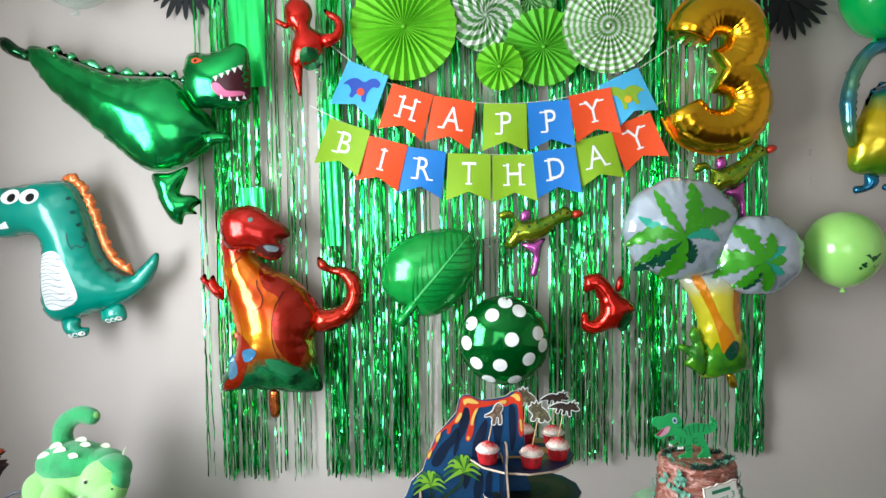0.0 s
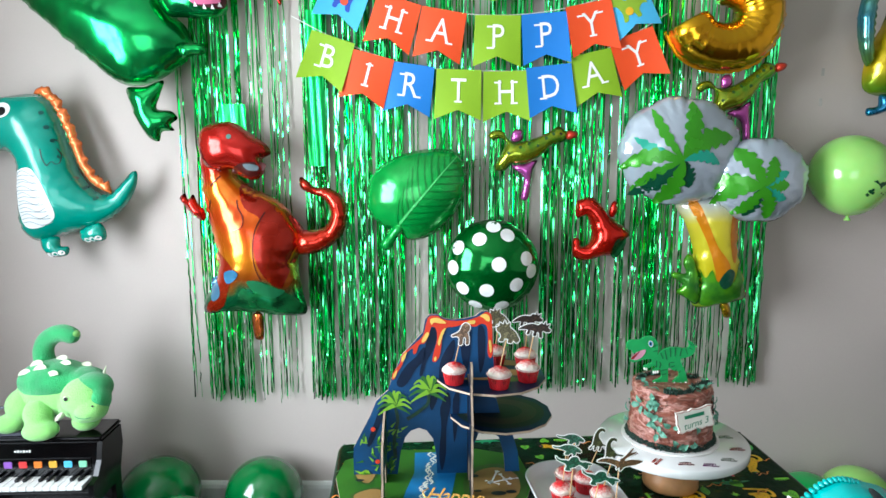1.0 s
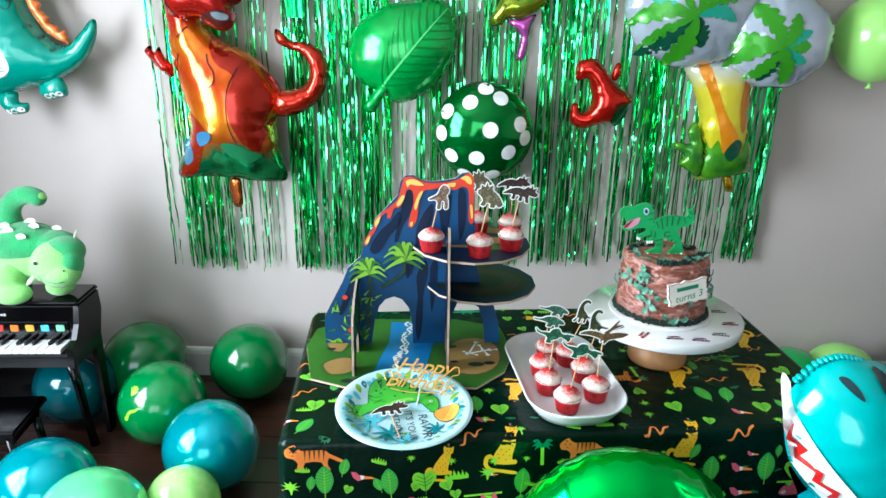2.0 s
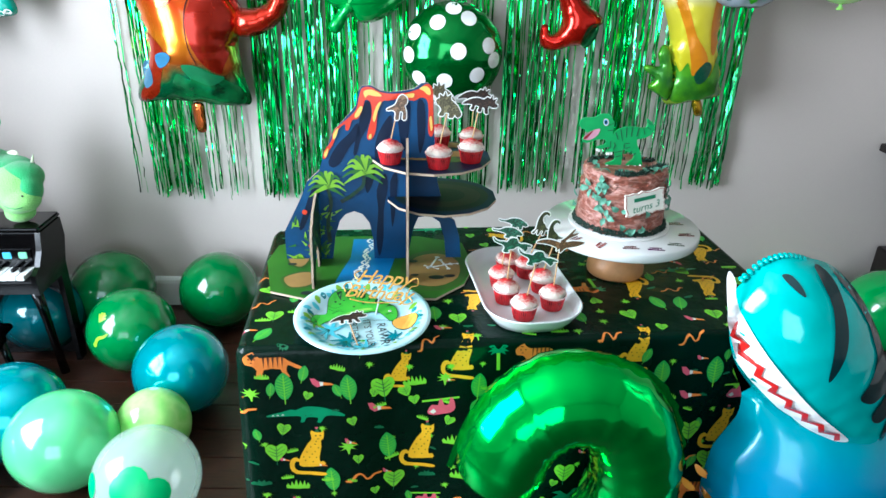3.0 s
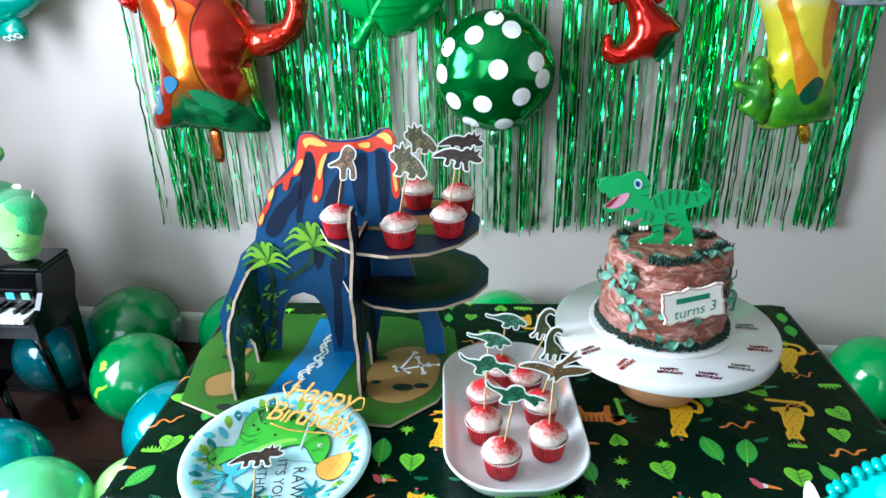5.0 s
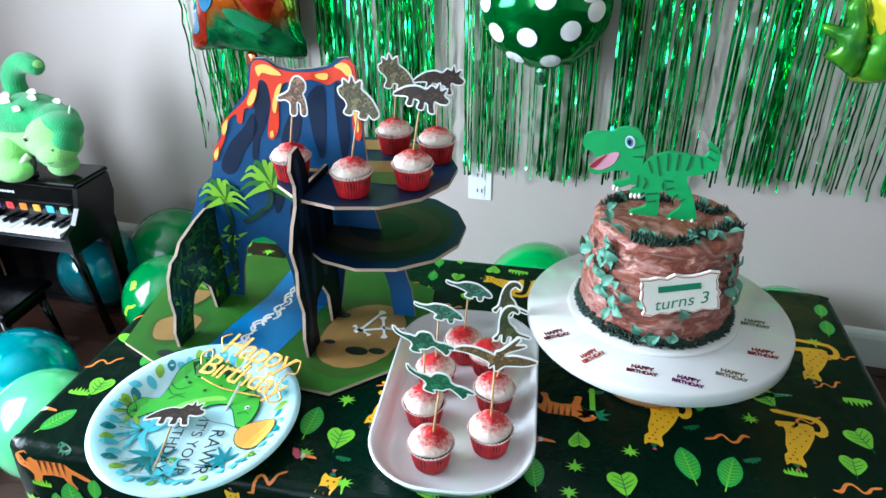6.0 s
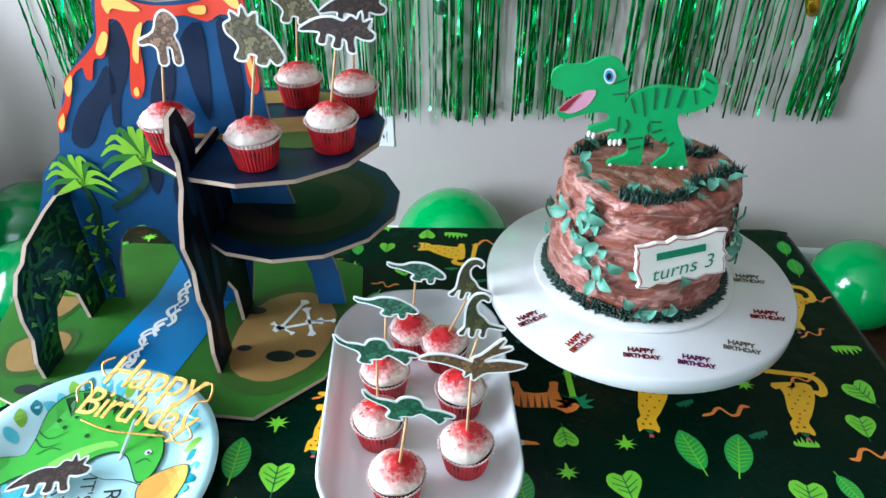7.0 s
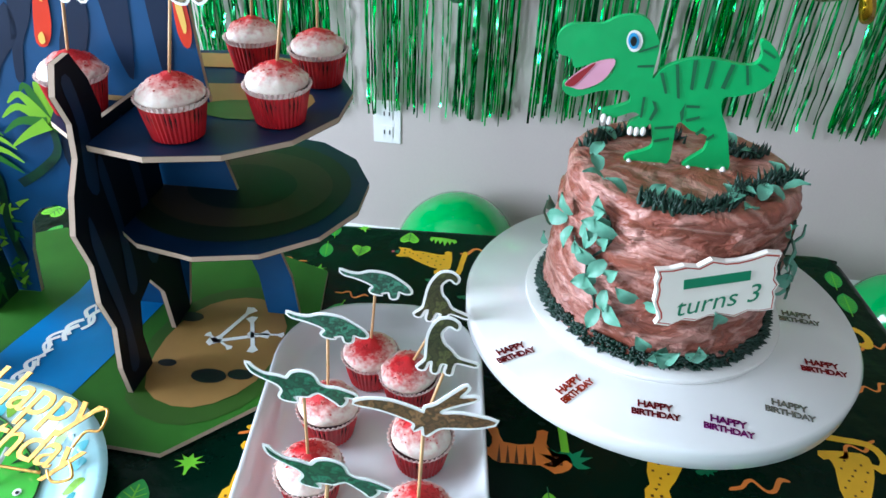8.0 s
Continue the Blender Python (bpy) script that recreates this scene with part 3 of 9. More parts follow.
fins(trex, pts_of("20.45,11.86 14.31,14.52 4.09,14.72 -6.13,15.95 -18.40,20.45 -28.22,24.95"), 9, -0.026, mint_foil, -0.01, seed=2)
on(trex_head, "mouth", pts_of("32.72,10.22 36.81,12.68 41.31,15.54 44.17,16.77 44.58,10.22 44.17,5.32 39.88,4.91 34.77,6.13"), shader("mouth_dark", "#3a0a14", 0.35))
on(trex_head, "tongue", pts_of("32.72,9.61 35.17,10.22 37.83,7.77 42.54,7.77 42.95,6.54 37.83,5.73 34.36,6.54"), ink_pink, 0.0026)
for x, z in [(398, 152), (408, 147), (418, 142), (428, 137), (437, 132)]:
    on(trex_head, "tooth", [(q[0] + (x - 230) * 0.002045, q[1] - (z - 210) * 0.002045) for q in [(-0.008, 0.003), (0.008, 0.008), (0.002, -0.012)]], ink_white, 0.003, 0.02, curved=False)
for x, z in [(405, 183), (418, 186), (430, 186), (440, 182)]:
    on(trex_head, "tooth", [(q[0] + (x - 230) * 0.002045, q[1] - (z - 210) * 0.002045) for q in [(-0.006, -0.004), (0.0, 0.011), (0.006, -0.004)]], ink_white, 0.003, 0.02, curved=False)
on(trex_head, "eye", pts_of("25.36,18.40 26.58,19.43 28.63,18.81 29.45,18.00 27.81,17.18 26.18,17.38"), shader("ink_orange", "#d8552a", 0.3), 0.002)
on(trex_head, "pupil", circle((362 - 230) * 0.002045, -(121 - 210) * 0.002045, 0.0055, 10), ink_black, 0.0035)

# teal dinosaur balloon with an orange crest
teal = thing("dinosaur_foil_balloon", pose(-1.287, 2.43, 1.368), "teal dinosaur foil balloon with orange crest and white belly", "balloon", "foil balloons on the wall")
teal_body = balloon_part("body", "-37.83,18.40 -32.72,20.86 -24.54,22.09 -14.31,23.72 -5.11,24.54 1.02,22.49 4.50,15.34 7.16,6.13 9.82,-2.04 14.31,-8.59 19.43,-10.22 24.54,-6.13 28.22,-2.45 30.27,-2.66 29.45,-7.77 26.18,-13.29 20.86,-18.00 14.31,-21.47 6.13,-23.72 -2.04,-26.18 -8.59,-26.58 -11.86,-22.49 -12.27,-12.27 -11.04,-3.07 -12.27,3.07 -16.36,5.11 -24.54,4.09 -32.72,5.11 -38.85,10.22", 0.095, teal_foil, teal)
crest_run = smooth(pts_of("21.27,-9.41 15.34,-6.13 11.25,-0.00 8.59,8.18 5.73,16.36 2.04,22.90 -2.86,25.36"), 14, False)
crest_in, crest_out = [], []
for i, q in enumerate(crest_run):
    t = np.array(crest_run[min(i + 1, len(crest_run) - 1)]) - np.array(crest_run[max(i - 1, 0)])
    nn = np.array((t[1], -t[0])) / (np.linalg.norm(t) + 1e-9)
    ends = min(1, i / 6, (len(crest_run) - 1 - i) / 6)
    crest_in.append(tuple(np.array(q) - nn * 0.008))
    crest_out.append(tuple(np.array(q) + nn * (0.002 + ends * (0.020 + 0.010 * abs(math.sin(i * 0.36)) + 0.003 * math.sin(i * 1.3)))))
part("crest", pillow("crest", crest_in[::-1] + crest_out, 0.017, 0.007, flat=True, pucker=0.45, folds=24), shader("crest_foil", "#e8763a", 0.25, 0.45, 0.15, 9, 0.3, 40, coat=0.3), teal, "ruffled orange foil crest", pose(0, -0.012, 0))
on(teal_body, "crest_seam", ribbon([tuple(np.array(q) * 0.5 + np.array(r) * 0.5 - (np.array(r) - np.array(q)) / (np.linalg.norm(np.array(r) - np.array(q)) + 1e-9) * 0.014) for q, r in zip(crest_in[6:-6], crest_out[6:-6])], 0.006, 0.006), dark_emerald, 0.0015, 0.02, curved=False)
for w_ in ("1.4,5.8 1.9,2.4 3.1,0.0", "3.1,0.0 4.3,1.5 5.2,0.6", "5.2,0.6 6.2,1.0 6.4,3.4 5.4,5.9"):
    on(teal_body, "arm_line", ribbon(smooth(pts_of(w_), 4, False), 0.0022, 0.0022), ink_black, 0.0018, 0.03, curved=False)
for s in ("-4.50,-25.56 2.04,-24.95 2.45,-28.22 5.32,-28.63 4.50,-31.49 -0.41,-32.31 -3.27,-30.67", "9.82,-22.49 16.36,-20.04 18.81,-22.09 18.81,-25.77 14.31,-26.99 10.63,-26.58"):
    foot = balloon_part("foot", s, 0.025, teal_foil, teal, -0.03, 0.012)
    fz = min(q[1] for q in pts_of(s))
    fx = [q[0] for q in pts_of(s)]
    for k in range(3):
        on(foot, "toe", circle(min(fx) + (max(fx) - min(fx)) * (0.35 + 0.22 * k), fz + 0.010 + 0.004 * k, 0.0085, 10, 1.2), ink_white, 0.002)
on(teal_body, "belly", smooth(pts_of("-9.41,-3.07 -7.16,-1.23 -2.45,-0.61 0.41,-4.09 3.07,-10.22 4.50,-16.36 2.04,-19.43 -3.07,-21.47 -7.77,-20.86 -9.41,-15.34 -9.82,-9.20"), 3), shader("belly_white", "#d9dcdc", 0.4, vary=0.05), 0.0015)
for k in range(15):
    z = 452 + k * 6
    lx = 85 + abs(k - 5) * 0.5
    o = [((a - 130) * 0.002045, -(b - 440) * 0.002045) for a, b in smooth([(lx, z), (lx + 18, z - 5 + k % 3), (lx + 38, z + 3 - (k % 2) * 5), (lx + 42 + k, z - 3)], 4, False)]
    o = o + [(a, b - 0.0025) for a, b in reversed(o)]
    on(teal_body, "belly_line", o[::-1], ink_grey, 0.003, 0.03, curved=False)
for x in (40, 74):
    on(teal_body, "eye_white", circle((x - 130) * 0.002045, (440 - 348) * 0.002045, 0.026, 16, 1.35), ink_white, 0.0015)
    on(teal_body, "pupil", circle((x + 3 - 130) * 0.002045, (440 - 350) * 0.002045, 0.015, 14), ink_black, 0.003)
for x, z in [(135, 352), (143, 376), (152, 398), (160, 424), (178, 462), (192, 478), (210, 496)]:
    on(teal_body, "spot", circle((x - 130) * 0.002045, (440 - z) * 0.002045, 0.007, 8), shader("ink_teal", "#044f4a", 0.4), 0.0015)
on(teal_body, "tooth", pts_of("-26.18,8.59 -23.72,8.59 -21.68,9.41 -20.04,10.22 -19.84,7.77 -22.49,7.36 -25.36,7.36"), ink_white, 0.0015, curved=False)

# large red dinosaur balloon
red_print = zramp("red_dinosaur_print", [(0.0, "#0f4a2c"), (0.14, "#1f7a48"), (0.2, "#b2540f"), (0.34, "#e8880f"), (0.52, "#d84a0c"), (0.7, "#e07a12"), (0.82, "#cf2a10"), (1.0, "#c21c10")], -0.29, 0.38, 0.16, 0.7, 0.32, 6)
red = thing("dinosaur_foil_balloon", pose(-0.58, 2.425, 1.111), "large shiny red and orange dinosaur foil balloon", "balloon", "foil balloons on the wall")
red_body = balloon_part("body", "-16.77,32.72 -12.27,37.63 -6.13,38.85 -3.68,32.72 -5.73,24.54 -1.02,18.40 8.18,13.91 13.91,8.18 17.59,-0.00 15.54,-8.18 16.36,-18.40 18.00,-26.99 12.27,-28.63 0.00,-26.99 -10.22,-26.99 -18.81,-27.40 -18.40,-21.47 -14.72,-16.36 -12.68,-8.18 -13.91,-0.00 -15.95,8.18 -16.97,18.40 -17.59,26.58", 0.115, red_print, red)
red_head = balloon_part("head", "-15.34,32.72 -13.91,37.83 -9.20,39.88 -3.07,40.08 2.04,36.81 7.77,32.72 9.20,29.65 6.13,27.61 7.16,24.54 5.11,21.47 2.04,20.86 -2.04,22.49 -5.11,24.54 -10.22,24.13 -13.91,26.58", 0.055, foil("red_head_foil", "#b81c10", 0.2, 0.7), red, -0.075)
balloon_part("tail", "15.54,2.45 21.47,2.86 26.18,4.50 27.81,9.20 25.56,13.91 20.45,15.95 17.59,18.00 17.59,21.47 20.04,20.45 22.49,18.00 27.61,17.59 32.72,14.31 33.95,8.18 31.49,0.82 26.18,-3.68 20.45,-5.73 15.54,-4.91", 0.045, foil("red_tail_foil", "#c42a12", 0.17, 0.75), red, -0.02, pucker=0.2, folds=14)
balloon_part("arm", "-16.77,6.13 -20.45,8.18 -23.52,11.86 -24.95,14.31 -22.90,15.95 -22.09,13.91 -20.04,15.54 -18.81,12.68 -16.36,9.82", 0.02, red_foil, red, -0.02)
balloon_part("valve", "-1.64,-27.81 1.64,-27.81 2.04,-31.70 1.64,-37.22 -1.23,-37.22 -2.04,-31.70", 0.006, foil("copper_foil", "#c9662a", 0.2), red, 0.0)
def on_red(host, name, s, mat, lift, width=0.0):
    """A print on the red balloon, from pixel points traced in the camera's view; with a width, a drawn line."""
    p = [(float(a) * 0.000815 - 0.2045, 0.3845 - float(b) * 0.000815) for a, b in (q.split(",") for q in s.split())]
    if width:
        on(host, name, ribbon(smooth(p, 4, False), width, width * 0.6), mat, lift, 0.03, curved=False)
    else:
        on(host, name, p[::-1], mat, lift)


line_red = foil("line_dark_red", "#4a0d08", 0.25, 0.5)
on_red(red_head, "mouth", "205,180 240,150 290,140 345,150 330,185 290,205 245,200", shader("mouth_shadow", "#4a1210", 0.35), 0.0018)
on_red(red_head, "teeth", "262,150 290,148 318,158 315,174 290,176 270,168", shader("tooth_print", "#75868c", 0.4), 0.003)
on_red(red_head, "nostril", "325,105 337,112 333,122 322,116", line_red, 0.002)
on_red(red_head, "jaw_line", "75,60 85,110 115,160 160,178", line_red, 0.002, 0.006)
on_red(red_body, "flank_print", "215,235 300,290 380,340 450,400 462,480 440,560 405,640 385,675 335,640 295,560 288,470 312,380 245,330", foil("flank_red", "#a82410", 0.2, 0.7), 0.0012)
on_red(red_body, "arm_print", "200,320 238,350 245,395 225,425 185,430 190,390 175,340", foil("arm_orange", "#d8541c", 0.2, 0.7), 0.0022)
for s_ in ("330,350 296,420 284,500 290,580 312,640", "215,300 222,330 243,370 238,410 196,432", "98,242 125,215 142,200", "450,400 476,450 462,530", "100,300 82,350 90,420"):
    on_red(red_body, "drawn_line", s_, line_red, 0.003, 0.0045)
on_red(red_body, "foliage_print", "250,640 300,640 350,670 400,690 350,720 300,700 270,680", shader("fern_green_print", "#2f8a58", 0.25, 0.5), 0.003)
on_red(red_body, "blue_print", "60,660 85,640 115,680 110,720 70,740", shader("pale_blue_print", "#5a8aa8", 0.2, 0.5), 0.0025)
on(red_head, "eye", circle((464 - 480) * 0.002045, (560 - 387) * 0.002045, 0.008, 10), shader("eye_print", "#4a7a70", 0.3), 0.002)
green_print = foil("green_leaf_print", "#1c6b3c", 0.2, 0.6, ramp=["#0c3a20", "#2f9a55"], size=18)
on(red_body, "foliage_print", pts_of("-5.11,-22.49 -2.04,-16.36 2.04,-18.40 4.09,-13.91 9.20,-16.36 13.29,-19.43 15.95,-22.09 16.77,-26.58 10.22,-27.61 0.00,-26.18 -6.13,-26.18"), green_print, 0.0015)
on(red_body, "blue_print", pts_of("-8.59,-11.25 -5.11,-9.82 -3.07,-11.25 -5.11,-13.91 -7.77,-14.72"), shader("blue_print", "#4a8ab5", 0.2, 0.5), 0.004)
on(red_body, "leg_print", pts_of("-12.68,-4.09 -8.18,-6.13 -5.11,-10.22 -7.16,-16.36 -9.82,-22.90 -13.91,-26.18 -17.59,-26.58 -16.77,-23.52 -13.29,-19.43 -12.68,-12.27"), foil("leg_print", "#b83010", 0.2, 0.7), 0.0015)


def small_red(m, flip, lean, label):
    """A small red dinosaur balloon with a curled tail and a leaf print."""
    ob = thing("dinosaur_foil_balloon", m @ pose(0, 0, 0, 0, lean, 0) @ Matrix.Diagonal((flip, 1, 1, 1)), label, "balloon", "foil balloons on the wall")
    s = "-10.43,8.18 -9.61,11.25 -4.70,12.47 -1.43,10.02 1.43,6.13 5.52,3.07 9.20,-0.61 5.52,-4.29 3.07,-8.18 -1.02,-8.79 -4.70,-10.02 -8.18,-10.02 -10.84,-7.98 -10.84,-2.66 -8.79,-2.25 -7.98,-5.11 -5.52,-4.29 -4.29,-1.02 -5.11,3.07 -6.34,5.93 -9.61,5.11"
    o = pts_of(s)
    body = part("body", pillow("body", o, 0.05, 0.01, pucker=0.12), red_foil, ob)
    part("arm", pillow("arm", pts_of("1.02,6.75 2.25,10.84 3.89,10.84 4.29,7.98 2.66,5.52"), 0.012, 0.01), red_foil, ob, at=pose(0, -0.015, 0))
    on(body, "leaf_print", pts_of("2.25,-7.57 3.07,-3.07 5.52,-1.43 7.57,-2.04 6.75,-6.13 4.09,-9.20"), green_print, 0.002)
    return ob


small_red(pose(0.665, 2.45, 1.125), 1, 0, "small red dinosaur foil balloon with a curled tail")
head_red = thing("dinosaur_foil_balloon", pose(-0.421, 2.44, 2.12), "small red dinosaur foil balloon hanging head up", "balloon", "foil balloons on the wall")
hr = part("body", pillow("body", pts_of("-8.79,8.18 -7.57,11.86 -4.09,13.29 0.00,11.25 1.43,7.16 0.61,3.07 4.70,-0.00 5.52,-5.11 2.04,-10.22 -3.07,-11.86 -7.16,-10.63 -6.75,-4.09 -5.11,0.41 -7.98,4.09"), 0.045, 0.01), red_foil, head_red)
part("tail", pillow("tail", pts_of("3.48,-0.41 8.18,0.41 9.61,3.68 6.75,6.13 5.52,8.59 7.57,8.18 11.25,6.13 12.68,2.04 11.25,-2.45 6.13,-4.91"), 0.022, 0.009), red_foil, head_red, at=pose(0, -0.01, 0))
part("leg", pillow("leg", pts_of("-6.13,-10.63 -2.66,-11.25 -2.66,-16.36 -3.07,-21.47 -4.29,-20.86 -5.52,-16.36"), 0.012, 0.008), red_foil, head_red, at=pose(0, -0.01, 0))
part("arm", pillow("arm", pts_of("-7.57,2.04 -10.02,3.07 -12.07,4.50 -11.25,5.73 -8.79,4.50 -6.75,3.68"), 0.01, 0.008), red_foil, head_red, at=pose(0, -0.01, 0))
on(hr, "leaf_print", pts_of("-3.07,-8.18 -1.02,-5.32 3.07,-5.73 5.11,-8.18 3.48,-11.86 -1.02,-12.68"), green_print, 0.002)

# leaf balloon
leaf_green = foil("leaf_foil", "#12a03c", 0.22, 0.35, ramp=["#0f8a34", "#27bd52"], size=8)
leaf_dark = shader("leaf_vein", "#0a7a2e", 0.3, 0.3, coat=0.3)
leaf_light = shader("leaf_rib", "#5fd67a", 0.3, 0.2, coat=0.3)
leaf = thing("leaf_foil_balloon", pose(0.008, 2.425, 1.268), "glossy green leaf-shaped foil balloon with printed veins", "balloon", "foil balloons on the wall")
leaf_body = balloon_part("body", "-18.61,-2.04 -17.38,4.09 -12.27,10.22 -4.09,13.91 5.11,15.34 12.27,14.31 15.95,10.22 16.36,3.07 14.31,-4.09 9.20,-11.25 3.07,-15.54 -3.07,-16.77 -7.57,-13.91 -13.29,-11.25 -17.38,-7.16", 0.10, leaf_green, leaf)
balloon_part("stem", "-7.57,-9.82 -4.70,-11.25 -7.57,-15.34 -10.02,-19.43 -13.29,-18.81 -12.88,-16.36 -10.22,-13.29", 0.018, leaf_green, leaf, -0.045)
rib = smooth(pts_of("-8.79,-13.29 -4.09,-7.16 2.04,-0.00 8.18,7.16 13.29,12.68"), 6, False)


on(leaf_body, "midrib", ribbon(rib, 0.009, 0.003), leaf_light, 0.002, 0.02, curved=False)
for i in range(3, 22, 2):
    a = np.array(rib[i])
    for side in (-1, 1):
        ln = (0.125 if side > 0 else 0.13) * (1 - abs(i - 11) / 20)
        d = np.array((-0.35, 0.93)) if side > 0 else np.array((0.95, -0.25))
        q = [a, a + d * ln * 0.5 + np.array((0.012, 0.012)), a + d * ln + np.array((0.035, 0.03))]
        on(leaf_body, "vein", ribbon(smooth(q, 5, False), 0.006, 0.0015), leaf_dark, 0.0018, 0.03, curved=False)

# spotted round balloon
spot_green = foil("spot_green_foil", "#067a2c", 0.14, 0.75)
round_ = thing("polka_dot_foil_balloon", pose(0.267, 2.425, 1.009), "round metallic green foil balloon with white dots", "balloon", "foil balloons on the wall")
round_body = part("body", pillow("body", circle(0, 0, 0.165, 72), 0.115, 0.012, flat=True, pucker=0.1, folds=14), spot_green, round_)
for x, z in [(868, 551), (915, 545), (833, 567), (900, 591), (947, 584), (840, 635), (880, 636), (930, 627), (862, 666), (907, 666), (824, 601), (956, 606), (892, 532)]:
    dx, dz = (x - 892) * 0.00205, (603 - z) * 0.00205
    q = max(0.35, math.sqrt(max(0.05, 1 - (dx * dx + dz * dz) / 0.165 ** 2)))
    ang = math.atan2(dz, dx)
    o = []
    for k in range(18):
        a = 2 * math.pi * k / 18
        r0, t0 = 0.0255 * q ** 0.6 * math.cos(a), 0.0255 * math.sin(a)
        o.append((dx + r0 * math.cos(ang) - t0 * math.sin(ang), dz + r0 * math.sin(ang) + t0 * math.cos(ang)))
    if max(math.hypot(*p) for p in o) < 0.1635:
        on(round_body, "dot", o, ink_white, 0.0032, 0.008, curved=False)
part("valve", pillow("valve", [(-0.012, -0.16), (0.012, -0.16), (0.014, -0.205), (-0.014, -0.205)], 0.006, 0.01), foil("clear_green_foil", "#7fc79a", 0.15), round_)


def number_three(name, m, mat, sx, sz, r, label, tip=1.0):
    """A foil figure: two bowed arms that meet in the middle, with crimped seams."""
    ob = thing(name, m, label, "balloon", "number balloons")
    up = [(-0.115, 0.115), (-0.085, 0.175), (-0.02, 0.205), (0.06, 0.185), (0.092, 0.115), (0.06, 0.04), (0.0, 0.005)]
    down = [(0.0, 0.005), (0.075, -0.03), (0.105, -0.105), (0.07, -0.185), (-0.01, -0.21), (-0.095, -0.185), (-0.135, -0.12)]
    for nm, p in (("upper_arm", up), ("lower_arm", down)):
        p = smooth([(a * sx, b * sz) for a, b in p], 9, False)
        n = len(p)
        path = [(a, 0, b) for a, b in p]
        rr = []
        for i in range(n):
            e = min(i if nm == "upper_arm" else n - 1 - i, 4) / 4
            rr.append(r * (0.74 + 0.26 * math.sqrt(e)) * (1 - 0.022 * (i % 3 == 0) - 0.012 * math.sin(i * 2.7)))
        part(nm, tube(nm, path, rr, 22, 1.05), mat, ob)
    # crimped seam edge round the outside
    for nm, p in (("seam", up[:-1]), ("seam", down[1:])):
        p = smooth([(a * sx * (1 + r * 0.0), b * sz) for a, b in p], 9, False)
        v, f = [], []
        for i, (a, b) in enumerate(p):
            q = np.array(p[min(i + 1, len(p) - 1)]) - np.array(p[max(i - 1, 0)])
            nn = np.array((-q[1], q[0])) / (np.linalg.norm(q) + 1e-9)
            if nn.dot(np.array((a, b))) < 0:
                nn = -nn
            o1, o2 = np.array((a, b)) + nn * r * 0.97, np.array((a, b)) + nn * (r * 1.0 + 0.006 + 0.003 * (i % 2))
            v += [(o1[0], 0, o1[1]), (o2[0], 0.004 * (-1) ** i, o2[1])]
            if i:
                k = 2 * i
                f.append((k - 2, k - 1, k + 1, k))
        part(nm, mesh_of(nm, v, f), mat, ob)
    return ob


number_three("number_foil_balloon", pose(1.045, 2.42, 1.965, 0, 0, 0), gold_foil, 1.0, 1.0, 0.079, "shiny gold foil balloon shaped as a figure three")


# small raptor balloons
raptor_green = foil("raptor_green_foil", "#5f8f1a", 0.18, 0.75, ramp=["#2f8a2a", "#9aa31c", "#55a02a"], size=14)
pink_foil = foil("pink_foil", "#c45ab0", 0.2, 0.7)


def raptor(m, label):
    ob = thing("dinosaur_foil_balloon", m, label, "balloon", "foil balloons on the wall")
    b = part("body", pillow("body", pts_of("-11.04,-5.11 -9.20,-2.04 -7.77,1.64 -9.82,3.07 -12.27,2.45 -13.91,4.09 -11.86,5.73 -8.59,5.32 -6.54,2.45 -2.04,2.04 2.45,3.07 7.16,5.11 10.22,6.95 12.68,5.73 14.31,4.09 11.86,1.64 8.18,0.41 5.11,-2.45 1.64,-4.91 -1.02,-6.13 -5.11,-5.73 -8.18,-8.18 -11.25,-7.77"), 0.04, 0.009), raptor_green, ob)
    part("snout", pillow("snout", pts_of("13.50,5.32 15.95,5.32 17.18,4.09 15.54,2.86 13.09,2.86"), 0.012, 0.008), shader("snout_red", "#d2402a", 0.3, 0.4), ob, at=pose(0, -0.006, 0))
    part("leg", pillow("leg", pts_of("-5.73,-6.54 -1.02,-5.73 3.07,-4.50 1.64,-8.18 1.02,-13.29 0.00,-18.00 -2.45,-18.00 -1.64,-13.29 -2.04,-9.82"), 0.018, 0.008), pink_foil, ob, at=pose(0, -0.012, 0))
    part("arm", pillow("arm", pts_of("-6.13,2.45 -5.11,5.73 -2.45,5.73 -2.04,2.86 -4.09,1.64"), 0.012, 0.008), pink_foil, ob, at=pose(0, -0.015, 0))
    on(b, "eye", circle(0.11, 0.045, 0.0045, 8), ink_black, 0.002)
    for x, z in [(-0.03, 0.0), (0.0, 0.012), (0.03, 0.005), (0.06, 0.03), (0.085, 0.045), (-0.07, -0.02)]:
        on(b, "spot", circle(x, z, 0.005, 7), shader("spot_dark", "#1f4a1a", 0.4), 0.0018)
    return ob


raptor(pose(0.389, 2.44, 1.426), "small lime and pink raptor foil balloon")
raptor(pose(1.10, 2.43, 1.615, 0, -14, 0), "small lime and pink raptor foil balloon under the gold figure")

